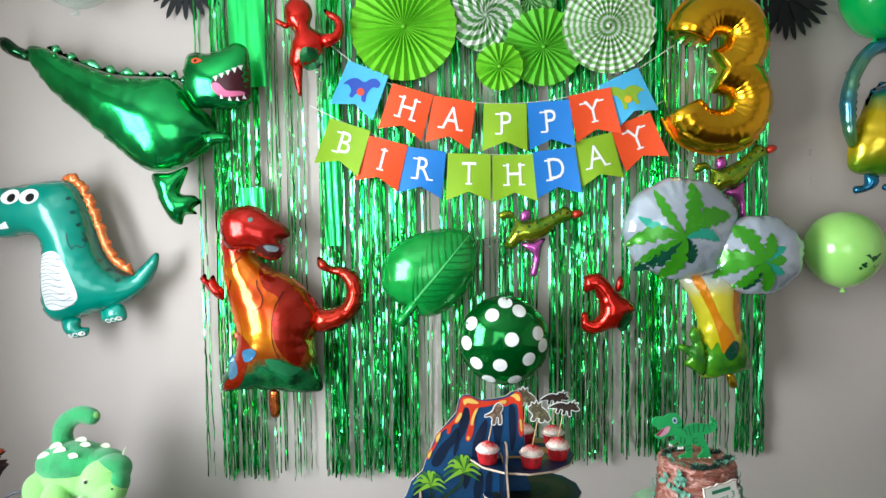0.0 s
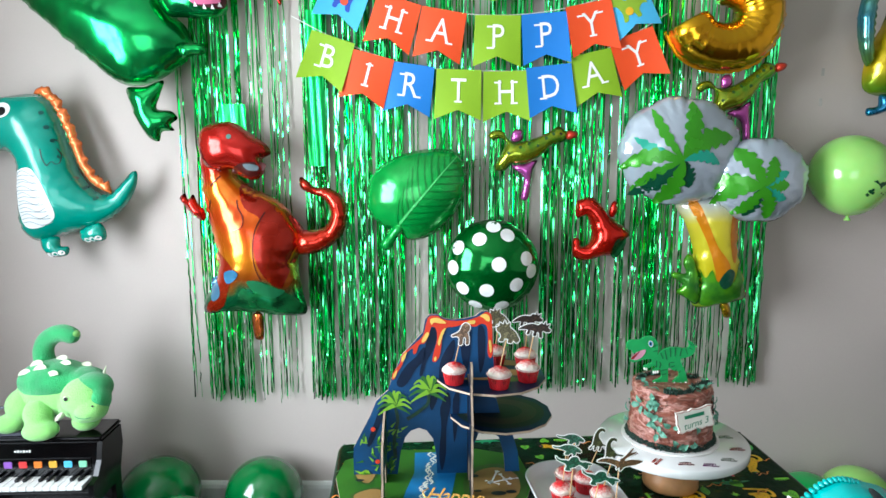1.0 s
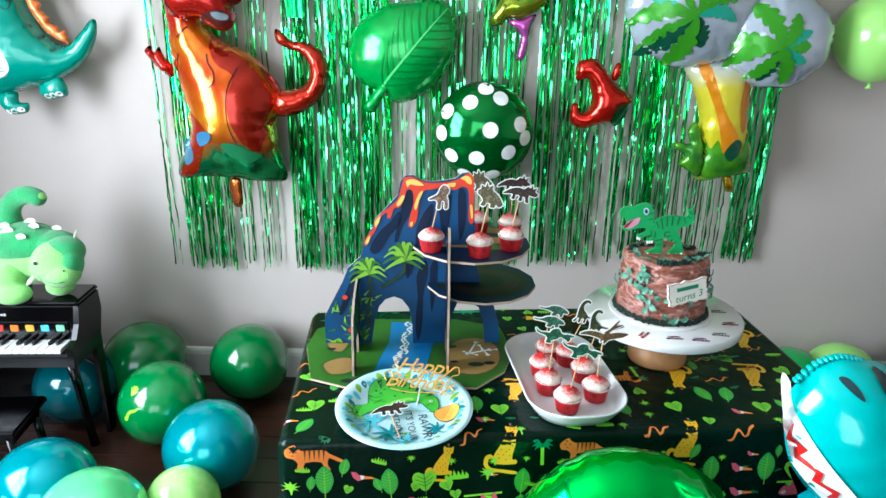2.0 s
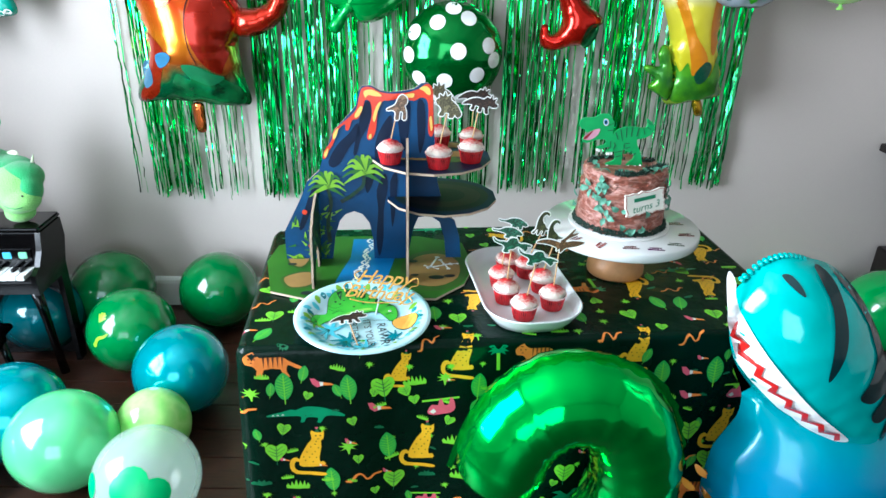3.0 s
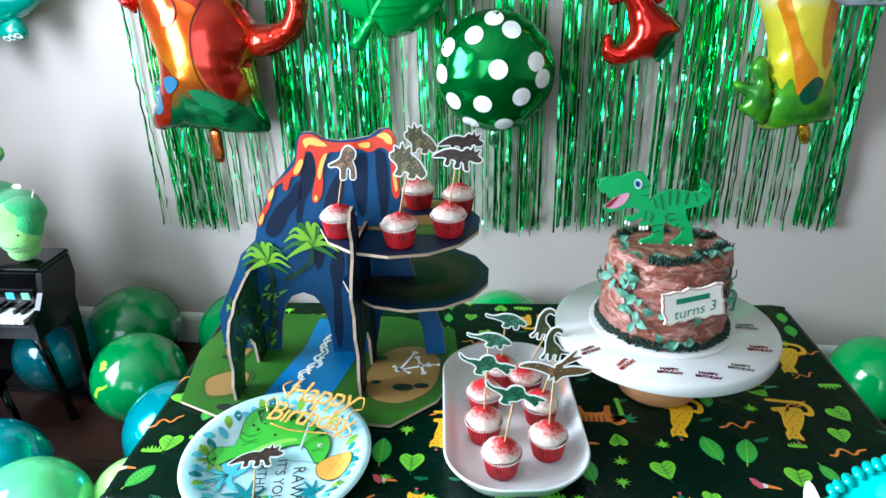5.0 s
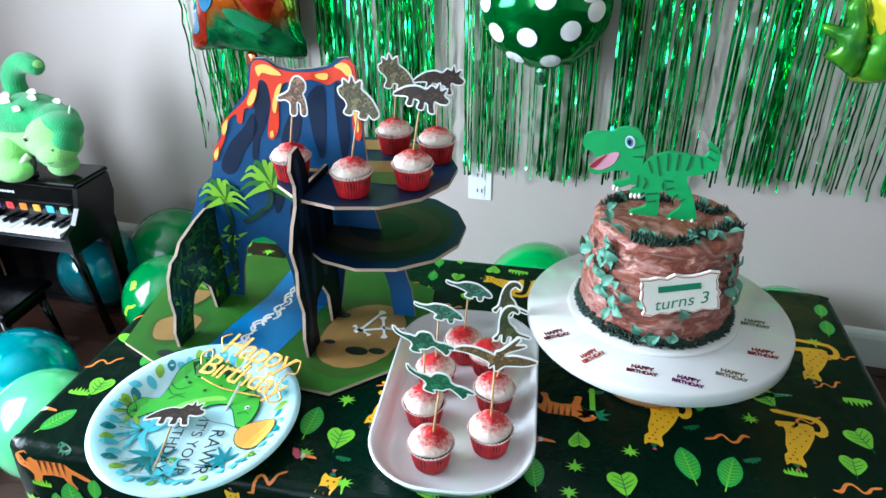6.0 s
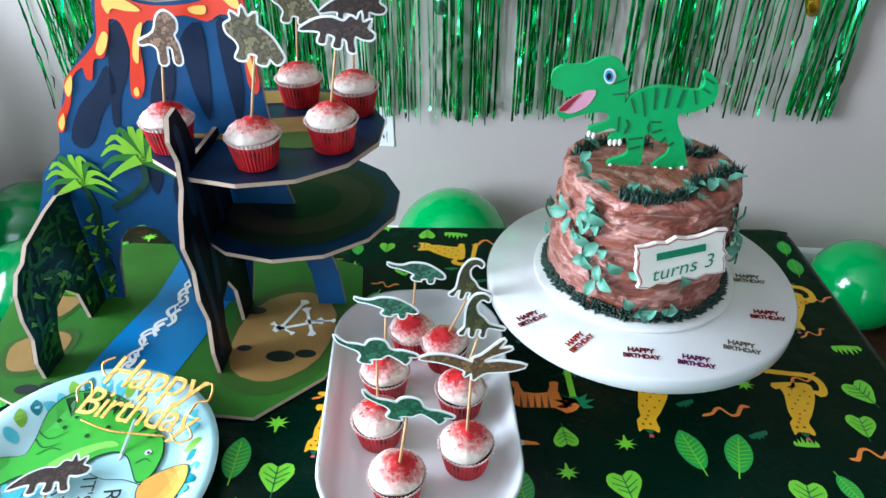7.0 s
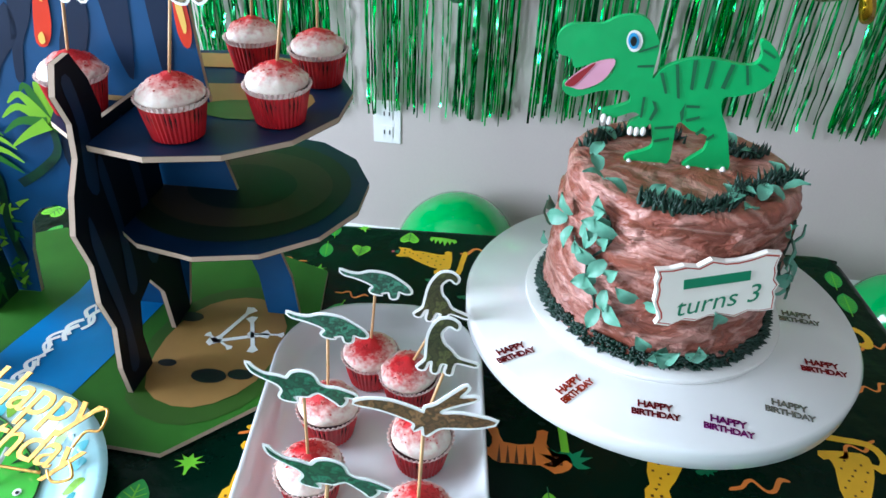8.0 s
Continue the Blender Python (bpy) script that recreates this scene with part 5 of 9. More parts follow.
# printed animals and leaves
INK = {k: shader("cloth_ink_" + k, c, 0.33, 0, 0.08, 30, spec=0.5) for k, c in dict(lime="#7fd030", leaf="#35a344", dark="#14603a", yellow="#efb51c", orange="#e88436", pink="#d2566a", white="#e0e0d4", brown="#5a2d14", teal="#158a5a").items()}
MOTIF = {
    "heart_leaf": [("lime", "0,-1.7 0.8,-0.9 1.5,0.2 1.3,1.1 0.6,1.3 0,0.9 -0.6,1.3 -1.3,1.1 -1.5,0.2 -0.8,-0.9")] + [("dark", q) for q in ("-0.05,-2.3 0.05,-2.3 0.05,0.9 -0.05,0.9", "0,-0.9 0.85,-0.35 0.85,-0.27 0,-0.78", "0,-0.4 1.15,0.3 1.15,0.38 0,-0.28", "0,0.1 0.9,0.85 0.9,0.93 0,0.22", "0,-0.9 -0.85,-0.35 -0.85,-0.27 0,-0.78", "0,-0.4 -1.15,0.3 -1.15,0.38 0,-0.28", "0,0.1 -0.9,0.85 -0.9,0.93 0,0.22")],
    "oval_leaf": [("leaf", "0,-2.0 0.7,-1.4 1.1,-0.2 0.9,1.0 0.2,1.9 -0.2,1.9 -0.9,1.0 -1.1,-0.2 -0.7,-1.4"), ("lime", "-0.06,-2.6 0.06,-2.6 0.06,1.6 -0.06,1.6")] + [("lime", f"0,{z} {k * 0.85 * w},{z + 0.42} {k * 0.85 * w},{z + 0.49} 0,{z + 0.10}") for k in (-1, 1) for z, w in ((-1.5, 0.75), (-1.1, 0.95), (-0.7, 1.1), (-0.3, 1.1), (0.1, 1.05), (0.5, 0.9), (0.9, 0.6))],
    "fern": [("lime", "-0.1,-1.0 0.1,-1.0 0.3,-0.2 1.1,-0.5 0.5,0.0 1.3,0.3 0.5,0.35 0.9,0.9 0.25,0.6 0,1.1 -0.25,0.6 -0.9,0.9 -0.5,0.35 -1.3,0.3 -0.5,0.0 -1.1,-0.5 -0.3,-0.2")],
    "grass": [("lime", "-1.6,-0.6 1.6,-0.6 1.3,0.5 1.1,-0.2 0.8,0.9 0.6,-0.1 0.2,0.8 0,-0.1 -0.4,1.0 -0.6,-0.1 -1.0,0.7 -1.1,-0.2 -1.5,0.3")],
    "half_fan": [("dark", "-1.1,-0.3 1.1,-0.3 0.8,0.3 0.4,0.2 0.3,0.6 0,0.3 -0.3,0.6 -0.4,0.2 -0.8,0.3")],
    "cat": [("yellow", "-1.6,-3.0 1.4,-3.0 1.3,-2.2 0.9,-2.3 0.8,-1.5 1.2,0.2 1.2,1.2 1.6,1.6 1.7,2.9 1.3,2.6 0.5,2.7 0.1,3.0 -0.1,2.5 0.0,1.6 -0.6,0.8 -1.6,-0.9 -2.0,-2.2"), ("yellow", "-1.6,-2.2 -2.4,-2.0 -2.7,-2.8 -2.2,-3.6 -0.4,-3.9 1.4,-4.2 1.6,-4.6 0.9,-4.7 -0.8,-4.4 -2.6,-4.1 -3.3,-3.0 -3.1,-1.7 -2.3,-1.3"), ("brown", "0.5,2.0 0.7,2.0 0.7,2.2 0.5,2.2"), ("brown", "1.1,2.0 1.3,2.0 1.3,2.2 1.1,2.2"), ("brown", "0.7,1.5 1.0,1.5 0.85,1.7"), ("pink", "0.65,3.2 0.95,3.2 1.0,3.5 0.6,3.5"), ("dark", "0.4,2.7 1.2,2.7 0.8,3.3")] + [("brown", f"{x},{z} {x + 0.16},{z} {x + 0.16},{z + 0.16} {x},{z + 0.16}") for x, z in ((-0.9, -0.6), (-0.3, 0.2), (0.3, 0.6), (0.2, -0.6), (-0.6, -1.5), (0.3, -1.6), (-1.2, -2.0), (0.7, 0.0), (-0.2, -2.3), (0.5, 1.1), (-0.2, -1.0), (-1.4, -1.4))],
    "tiger": [("orange", "-3.2,1.4 -2.2,1.8 -1.3,1.2 1.5,1.2 2.2,0.7 3.4,0.0 4.4,-0.6 4.4,-0.9 3.2,-0.5 2.2,0.0 2.0,-1.0 2.4,-1.8 1.6,-1.8 1.2,-0.6 -0.9,-0.6 -1.2,-1.8 -2.0,-1.8 -1.8,-0.7 -2.4,0.0 -3.2,0.1 -3.5,0.8")] + [("brown", f"{x},{1.2} {x + 0.28},{1.2} {x + 0.1},{-0.4}") for x in (-1.0, -0.4, 0.2, 0.8, 1.4)] + [("brown", "-2.8,0.9 -2.6,0.9 -2.6,1.1 -2.8,1.1"), ("brown", "-2.1,0.9 -1.9,0.9 -1.9,1.1 -2.1,1.1"), ("brown", "-2.6,0.4 -2.2,0.4 -2.4,0.6")],
    "crocodile": [("teal", "-5.0,-0.3 -3.4,0.1 -2.2,0.5 -1.6,0.4 -0.6,0.9 0.4,1.0 1.6,0.9 2.8,0.6 4.2,0.1 4.6,-0.4 2.8,-0.3 2.0,-0.6 1.6,-1.4 1.1,-1.4 1.2,-0.7 -0.2,-0.7 -0.5,-1.4 -1.0,-1.4 -0.9,-0.6 -2.2,-0.5 -5.0,-0.6"), ("white", "-4.6,-0.45 -4.4,-0.25 -4.2,-0.45"), ("white", "-4.0,-0.4 -3.8,-0.2 -3.6,-0.4"), ("white", "-3.4,-0.35 -3.2,-0.15 -3.0,-0.35")],
    "snake": [("orange", "-2.2,-0.3 -1.6,-0.5 -1.2,-0.2 -0.7,0.6 -0.2,0.7 0.2,0.2 0.6,-0.2 1.2,0.0 1.6,0.5 2.4,0.7 2.5,1.0 1.5,0.8 1.0,0.3 0.6,0.1 0.3,0.5 -0.2,1.0 -0.9,0.9 -1.4,0.2 -1.7,-0.1 -2.2,-0.1")],
    "toucan": [("pink", "-1.2,0.9 -0.6,0.9 0.0,0.3 0.2,-0.3 -0.3,-0.5 -0.9,0.0"), ("white", "0.0,0.4 0.5,0.3 0.5,-0.2 0.1,-0.3"), ("orange", "0.5,0.3 1.6,0.1 1.9,-0.2 0.5,-0.2")],
    "palm": [("teal", "0,0.4 0.9,1.2 2.0,1.0 1.2,0.6 2.3,-0.1 1.2,0.0 1.6,-0.9 0.6,-0.3 0,-1.0 -0.6,-0.3 -1.6,-0.9 -1.2,0.0 -2.3,-0.1 -1.2,0.6 -2.0,1.0 -0.9,1.2"), ("lime", "-0.35,-0.4 0.35,-0.4 0.5,-4.4 -0.2,-4.4")],
    "sloth": [("lime", "-2.4,1.3 2.4,1.6 2.4,1.3 -2.4,1.0"), ("pink", "-1.8,-0.4 -1.2,0.5 -0.4,0.4 -0.2,1.3 0.2,1.3 0.4,0.4 1.0,0.5 1.2,1.4 1.6,1.4 1.8,-0.1 1.2,-0.8 0.0,-1.0 -1.0,-1.1 -1.7,-0.9"), ("white", "-1.6,-0.6 -1.0,-0.1 -0.7,-0.6 -1.1,-0.9")],
}


def motif(kind, at, scale=1.0, turn=0.0):
    """A print in the cloth. at(x, y): the place on the cloth for a flat offset."""
    for i, (ink, s) in enumerate(MOTIF[kind]):
        p = pts_of(s, 0.01 * scale)
        if len(p) > 6:
            p = smooth(p, 2)
        co, fa, _ = filled(p, 0.012)
        c, sn = math.cos(radians(turn)), math.sin(radians(turn))
        BATCH.setdefault((kind, ink), ([], []))
        vv, ff = BATCH[(kind, ink)]
        b = len(vv)
        vv += [at(x * c - z * sn, x * sn + z * c, 0.0003 + 0.0002 * min(i, 2)) for x, z in co]
        ff += [tuple(q + b for q in t) for t in fa]


BATCH = {}
rng = random.Random(11)


def flat_at(a, b):
    def at(x, y, lift):
        px, py = a + x, b + y
        if py < RAD - TD / 2:
            return skirt(px + TW / 2, RAD - TD / 2 - py, lift)
        if px < RAD - TW / 2:
            return skirt(-(py + TD / 2) % per, RAD - TW / 2 - px, lift)
        return (px, py, TOP + lift)
    return at


def side_at(s, d):
    return lambda x, y, lift: skirt((s + x) % per, max(0.013, d - y), lift + 0.0006)


def local(x, y):
    c, s = math.cos(radians(-TURN)), math.sin(radians(-TURN))
    dx, dy = x - TX, y - TY
    return dx * c - dy * s, dx * s + dy * c


taken = []


def put(kind, x, y, scale=1.0, turn=0.0):
    a, b = local(x, y)
    taken.append((a, b))
    motif(kind, flat_at(a, b), scale, turn)


for kind, x, y, sc, tn in [
    ("cat", 0.262, 1.068, 1.1, 0), ("cat", 0.555, 1.095, 1.1, 0), ("cat", 0.165, 1.035, 0.9, 0), ("tiger", -0.040, 1.030, 1.2, 0), ("tiger", 0.385, 1.068, 1.1, 0), ("palm", 0.318, 1.072, 0.8, 0),
    ("cat", 0.585, 1.262, 1.1, 180), ("cat", 0.725, 1.272, 1.1, 180), ("palm", 0.512, 1.262, 0.9, 180), ("tiger", 0.478, 1.262, 1.1, 180), ("cat", 0.285, 1.205, 0.95, 180), ("cat", 0.765, 1.42, 1.1, 180), ("cat", 0.36, 1.50, 1.0, 90),
    ("heart_leaf", 0.254, 1.150, 1.0, 0), ("heart_leaf", -0.055, 1.150, 1.0, 0), ("heart_leaf", 0.550, 1.170, 1.0, 10), ("heart_leaf", 0.700, 1.175, 1.0, -10), ("heart_leaf", 0.79, 1.30, 1.0, 20), ("heart_leaf", -0.085, 1.24, 0.9, 30), ("heart_leaf", 0.62, 1.44, 1.0, 0), ("heart_leaf", 0.70, 1.34, 0.9, 30),
    ("oval_leaf", 0.612, 1.213, 1.1, 12), ("oval_leaf", 0.653, 1.213, 1.1, -18), ("oval_leaf", 0.214, 1.165, 1.1, 0), ("oval_leaf", 0.462, 1.160, 1.0, 10), ("oval_leaf", 0.80, 1.19, 1.1, 15), ("oval_leaf", -0.06, 1.09, 1.0, -30),
    ("toucan", 0.46, 1.205, 1.0, 0), ("toucan", 0.655, 1.155, 1.1, -12), ("toucan", -0.09, 1.10, 1.0, 0), ("toucan", 0.225, 1.115, 1.0, 0), ("toucan", 0.70, 1.38, 1.0, 160),
    ("snake", 0.205, 1.075, 0.9, 20), ("snake", 0.655, 1.265, 1.0, 180), ("snake", 0.50, 1.10, 0.9, 0), ("snake", 0.64, 1.105, 1.0, 10), ("snake", -0.08, 1.185, 0.9, 20), ("snake", 0.42, 1.52, 1.0, 0), ("snake", 0.77, 1.22, 1.0, 0), ("snake", 0.50, 1.44, 0.9, 30),
    ("fern", 0.238, 1.205, 0.9, 0), ("fern", 0.555, 1.215, 0.8, 180), ("fern", 0.228, 1.118, 0.8, 0), ("fern", 0.50, 1.142, 0.8, 0), ("fern", 0.71, 1.135, 0.8, 0), ("fern", 0.68, 1.30, 0.8, 180), ("fern", 0.45, 1.11, 0.8, 0), ("fern", 0.02, 1.11, 0.8, 0),
    ("grass", -0.02, 1.165, 0.9, 0), ("grass", 0.42, 1.112, 0.9, 0), ("grass", 0.54, 1.345, 0.9, 180), ("grass", 0.80, 1.36, 0.9, 180), ("grass", -0.07, 1.135, 0.8, 0),
    ("crocodile", 0.69, 1.345, 0.8, 180), ("crocodile", 0.60, 1.50, 0.8, 180), ("crocodile", 0.20, 1.53, 0.8, 0),
]:
    put(kind, x, y, sc, tn)
a = -TW / 2 + 0.03
while a < TW / 2 - 0.02:
    b = -TD / 2 + 0.02
    while b < TD / 2 - 0.02:
        x, y = a + rng.uniform(-0.014, 0.014), b + rng.uniform(-0.014, 0.014)
        if all((x - p) ** 2 + (y - q) ** 2 > 0.031 ** 2 for p, q in taken):
            taken.append((x, y))
            motif(rng.choice(["half_fan", "fern", "heart_leaf", "half_fan", "oval_leaf", "snake", "grass"]), flat_at(x, y), rng.uniform(0.65, 0.9), rng.choice((0, 180)) + rng.uniform(-20, 20))
        b += 0.036
    a += 0.039
# the hanging front, then the ends
ROWS = [(0.075, ["oval_leaf", "heart_leaf", "grass", "fern", "oval_leaf", "toucan"], 0.062), (0.125, ["crocodile", "toucan", "sloth", "crocodile", "snake"], 0.125), (0.19, ["cat", "grass", "heart_leaf", "cat", "fern", "oval_leaf"], 0.075), (0.265, ["oval_leaf", "snake", "heart_leaf", "half_fan", "grass"], 0.07), (0.33, ["tiger", "cat", "palm", "toucan", "sloth"], 0.105), (0.42, ["heart_leaf", "snake", "oval_leaf", "fern"], 0.07), (0.51, ["crocodile", "cat", "sloth", "palm"], 0.115)]
for d, kinds, pitch in ROWS:
    s, k = -TD + 0.04, 0
    while s < TW + TD - 0.03:
        motif(kinds[k % len(kinds)], side_at(s, d + rng.uniform(-0.008, 0.008)), rng.uniform(1.1, 1.35), rng.uniform(-6, 6))
        s += pitch * rng.uniform(0.72, 0.9)
        k += 1
for row in range(16):
    s = -TD + 0.03 + 0.02 * (row % 2)
    while s < TW + TD - 0.03:
        motif(rng.choice(["fern", "heart_leaf", "half_fan", "fern", "grass", "oval_leaf", "toucan"]), side_at(s, 0.045 + 0.035 * row + rng.uniform(-0.01, 0.01)), rng.uniform(0.5, 0.75), rng.uniform(-25, 25))
        s += rng.uniform(0.04, 0.075)
for (kind, ink), (vv, ff) in BATCH.items():
    tagged(part(kind + "_print", mesh_of(kind + "_print", vv, ff, False), INK[ink], cloth), kind="stuff")

# ---- volcano cake stand ----
paper_edge = shader("card_edge", "#b09a86", 0.8)
rock_blue = shader("rock_blue_print", "#0a3d68", 0.42, 0, 0.12, 9, spec=0.35, ramp=["#083358", "#0e4d7e"])
# centre panel and tier undersides: their shade is put into this near-black colour
rock_shaded = shader("rock_shaded_print", "#030a16", 0.45, 0, 0.2, spec=0.15)
rock_stripe = shader("rock_stripe_print", "#08182e", 0.45, 0, 0.2, 9, spec=0.25, ramp=["#061428", "#0a2240"])
# tier tops and centre stripes: navy deepened to carry the shade they stand in
rock_half_shaded = shader("rock_half_shaded_print", "#06203c", 0.45, 0, 0.15, 9, spec=0.3, ramp=["#051a33", "#082a4c"])
lava_red = shader("lava_red_print", "#d83a1a", 0.3, coat=0.25)
lava_yellow = shader("lava_yellow_print", "#f0c660", 0.3, coat=0.25)
leaf_lime = shader("leaf_lime_print", "#7fb52a", 0.3, coat=0.2)
leaf_deep = shader("leaf_deep_print", "#2f6b22", 0.32, coat=0.2)
jungle_dark = shader("jungle_dark_print", "#0c2a22", 0.35, 0, 0.3, 30, ramp=["#07161c", "#123a22", "#0a2030"])
grass_print = shader("grass_print", "#2f681c", 0.5, 0, 0.08, 12, spec=0.25, ramp=["#2a5c16", "#386f20"])
sand_print = shader("sand_print", "#957340", 0.45, 0, 0.15, 14, spec=0.35)
sand_dark = shader("sand_dark_print", "#34551a", 0.45, spec=0.35)
river_print = shader("river_print", "#1a6fae", 0.4, 0, 0.1, 10, spec=0.4, ramp=["#14629f", "#2484c4"])
# lower tier's olive and sand rings, darkened for the shade under the upper tier
olive_shaded_print = shader("olive_shaded_print", "#172312", 0.45, spec=0.3)
sand_shaded_print = shader("sand_shaded_print", "#3a3220", 0.45, spec=0.3)
stone_print = shader("stone_print", "#151d1c", 0.45)

STAND = (0.095, 1.340)
volcano = thing("volcano_cake_stand", pose(*STAND, TOP + 0.0035, 0, 0, 2.6), "cardboard volcano cupcake stand with lava and jungle print", "cake stand")


def flat_part(name, o, mat, parent, z, curved=True, rnd=3):
    """A printed patch that lies flat, given in XY."""
    co, fa, _ = filled(smooth(o, rnd) if curved else o, 0.02)
    return part(name, mesh_of(name, [(x, y, z) for x, y in co], fa, False), mat, parent)


def board(name, o, thick, mat, parent, at):
    """A card panel with a pale raw edge: printed faces and an edge band."""
    ob = part(name, slab(name, o, thick), paper_edge, parent, at=at)
    co, fa, _ = filled(o, 0.03)
    for y, rev in ((-0.0003, False), (thick + 0.0003, True)):
        part("print", mesh_of("print", [(x, y, z) for x, z in co], [f if not rev else f[::-1] for f in fa], False), mat, ob)
    return ob


base_o = [(-0.205, 0.015), (-0.178, -0.108), (-0.105, -0.140), (0.02, -0.134), (0.115, -0.140), (0.170, -0.085), (0.195, -0.01), (0.18, 0.10), (0.09, 0.135), (-0.12, 0.135), (-0.195, 0.09)]
base = part("base_board", slab("base_board", base_o, 0.004), paper_edge, volcano, at=pose(0, 0, 0, 90, 0, 0) @ pose(0, -0.004, 0))
base.matrix_basis = Matrix(((1, 0, 0, 0), (0, 0, 1, 0), (0, -1, 0, 0.004), (0, 0, 0, 1)))
BZ = 0.0044
flat_part("grass_print", base_o, grass_print, volcano, BZ, False)
flat_part("river_print", [(-0.045, 0.12), (0.035, 0.12), (0.042, 0.03), (0.03, -0.05), (0.015, -0.128), (-0.075, -0.132), (-0.06, -0.04), (-0.045, 0.03)], river_print, volcano, BZ + 0.0004, False)
for o in ([(-0.165, 0.03), (-0.14, 0.06), (-0.125, 0.03), (-0.135, -0.01), (-0.155, 0.0)], [(-0.16, -0.055), (-0.13, -0.035), (-0.105, -0.045), (-0.11, -0.085), (-0.14, -0.095), (-0.155, -0.08)], [(0.065, -0.02), (0.085, 0.03), (0.13, 0.045), (0.165, 0.01), (0.16, -0.06), (0.12, -0.095), (0.075, -0.08)]):
    flat_part("sand_border", [(x * 1.0 + (x - sum(p[0] for p in o) / len(o)) * 0.25, y + (y - sum(p[1] for p in o) / len(o)) * 0.25) for x, y in o], sand_dark, volcano, BZ + 0.0004)
    flat_part("sand_print", o, sand_print, volcano, BZ + 0.0008)
for x, y, r in ((-0.155, 0.0, 0.009), (-0.112, -0.118, 0.012), (-0.094, -0.112, 0.008), (0.075, 0.01, 0.012), (0.12, -0.06, 0.015), (0.145, -0.055, 0.011), (0.08, -0.05, 0.008)):
    flat_part("stone_print", [(x + r * math.cos(a * 0.9), y + 0.55 * r * math.sin(a * 0.9)) for a in range(7)], stone_print, volcano, BZ + 0.0012)
foam = ink_white
rng = random.Random(21)
for k in range(30):
    # short curling strokes of foam that chain into one winding band
    q = k * 0.64
    cx, cy = -0.009 + 0.005 * math.sin(q * 0.9) - 0.00009 * q * q, 0.11 - 0.0125 * q
    bend, off = rng.choice((-1, 1)) * rng.uniform(0.003, 0.007), rng.gauss(0, 0.0022)
    w = [(cx + off - bend * 0.4, cy + 0.010), (cx + off + bend * 0.7, cy + 0.004), (cx + off + bend, cy - 0.003), (cx + off - bend * 0.2, cy - 0.011)]
    flat_part("foam_print", ribbon(smooth(w, 4, False), rng.uniform(0.0025, 0.0055), rng.uniform(0.0012, 0.004)), foam, volcano, BZ + 0.0009 + 0.00002 * k, False)
for x, y, a, ln in ((0.118, 0.005, 70, 0.05), (0.138, -0.005, 110, 0.045), (0.128, -0.012, 20, 0.05), (0.112, -0.018, 150, 0.03), (0.15, -0.004, 5, 0.03)):
    c, s = math.cos(radians(a)), math.sin(radians(a))
    o = [(x + (u * c - v_ * s) * ln, y + (u * s + v_ * c) * ln) for u, v_ in ((-0.5, -0.1), (-0.35, -0.04), (0.35, -0.04), (0.5, -0.12), (0.55, 0), (0.5, 0.12), (0.35, 0.04), (-0.35, 0.04), (-0.5, 0.12), (-0.56, 0))]
    flat_part("bone_print", o, ink_white, volcano, BZ + 0.0014, False)

# back panel with two legs and a cave
PB = (0.087, 1.366, TOP + 0.0075)
PX, PY = PB[0] - STAND[0], PB[1] - STAND[1]
back_o = pts_of("-16.06,-0.56 -16.16,3.87 -16.03,6.03 -14.01,9.96 -12.41,13.09 -11.23,15.95 -8.84,18.19 -7.98,20.93 -5.89,25.61 -3.61,28.09 -1.74,30.18 -1.23,32.81 -0.41,33.78 1.05,33.85 2.59,32.95 4.35,32.70 6.63,32.93 8.66,33.33 9.91,34.28 11.12,34.43 12.03,33.31 12.27,29.06 12.44,24.81 13.15,15.85 14.88,9.16 16.62,8.09 17.64,4.48 18.04,0.24 15.03,0.21 14.67,4.46 13.69,7.77 11.78,9.14 9.55,8.73 8.53,6.13 7.50,0.13 1.01,-0.16 0.81,4.33 0.17,7.67 -1.11,9.45 -2.67,10.03 -4.34,9.43 -5.48,8.03 -6.44,4.99 -7.19,-0.25")
back = board("back_panel", back_o, 0.004, rock_blue, volcano, pose(PX, PY, 0.004))


def patch(name, s, mat, z=0.001, curved=True):
    o = pts_of(s)
    co, fa, _ = filled(smooth(o, 3) if curved else o, 0.02)
    return part(name, mesh_of(name, [(x, -z, q) for x, q in co], fa, False), mat, back)


for s in ("-7.09,19.81 -5.35,23.01 -3.21,25.10 -1.51,27.15 -1.23,24.84 -3.22,22.49 -4.78,19.81 -6.19,18.72", "-0.48,30.15 0.93,31.13 1.14,29.15 0.14,26.12 -1.05,24.06 -1.81,21.42 -2.47,21.42 -1.71,25.10", "1.66,23.54 2.91,26.63 4.53,28.64 4.58,25.86 3.09,22.49 1.61,19.82", "5.82,29.63 7.86,31.10 7.84,26.62 7.08,21.96 6.20,24.05 5.87,26.62", "9.30,31.09 10.58,30.60 10.73,25.08 9.81,21.43 9.34,25.09", "1.69,14.31 3.24,17.65 3.81,14.88 2.96,10.30 2.80,4.34 1.98,0.61 1.44,4.32 1.90,10.29", "4.25,15.99 5.54,17.65 5.31,11.47 4.58,6.77 4.28,10.31", "-10.30,14.82 -8.78,16.51 -8.80,14.26 -10.55,10.80 -12.44,6.64 -13.26,6.63 -11.89,10.80", "0.85,19.82 1.55,19.01 1.04,15.98 -0.08,13.73 -0.41,15.98"):
    patch("rock_stripe", s, rock_stripe)
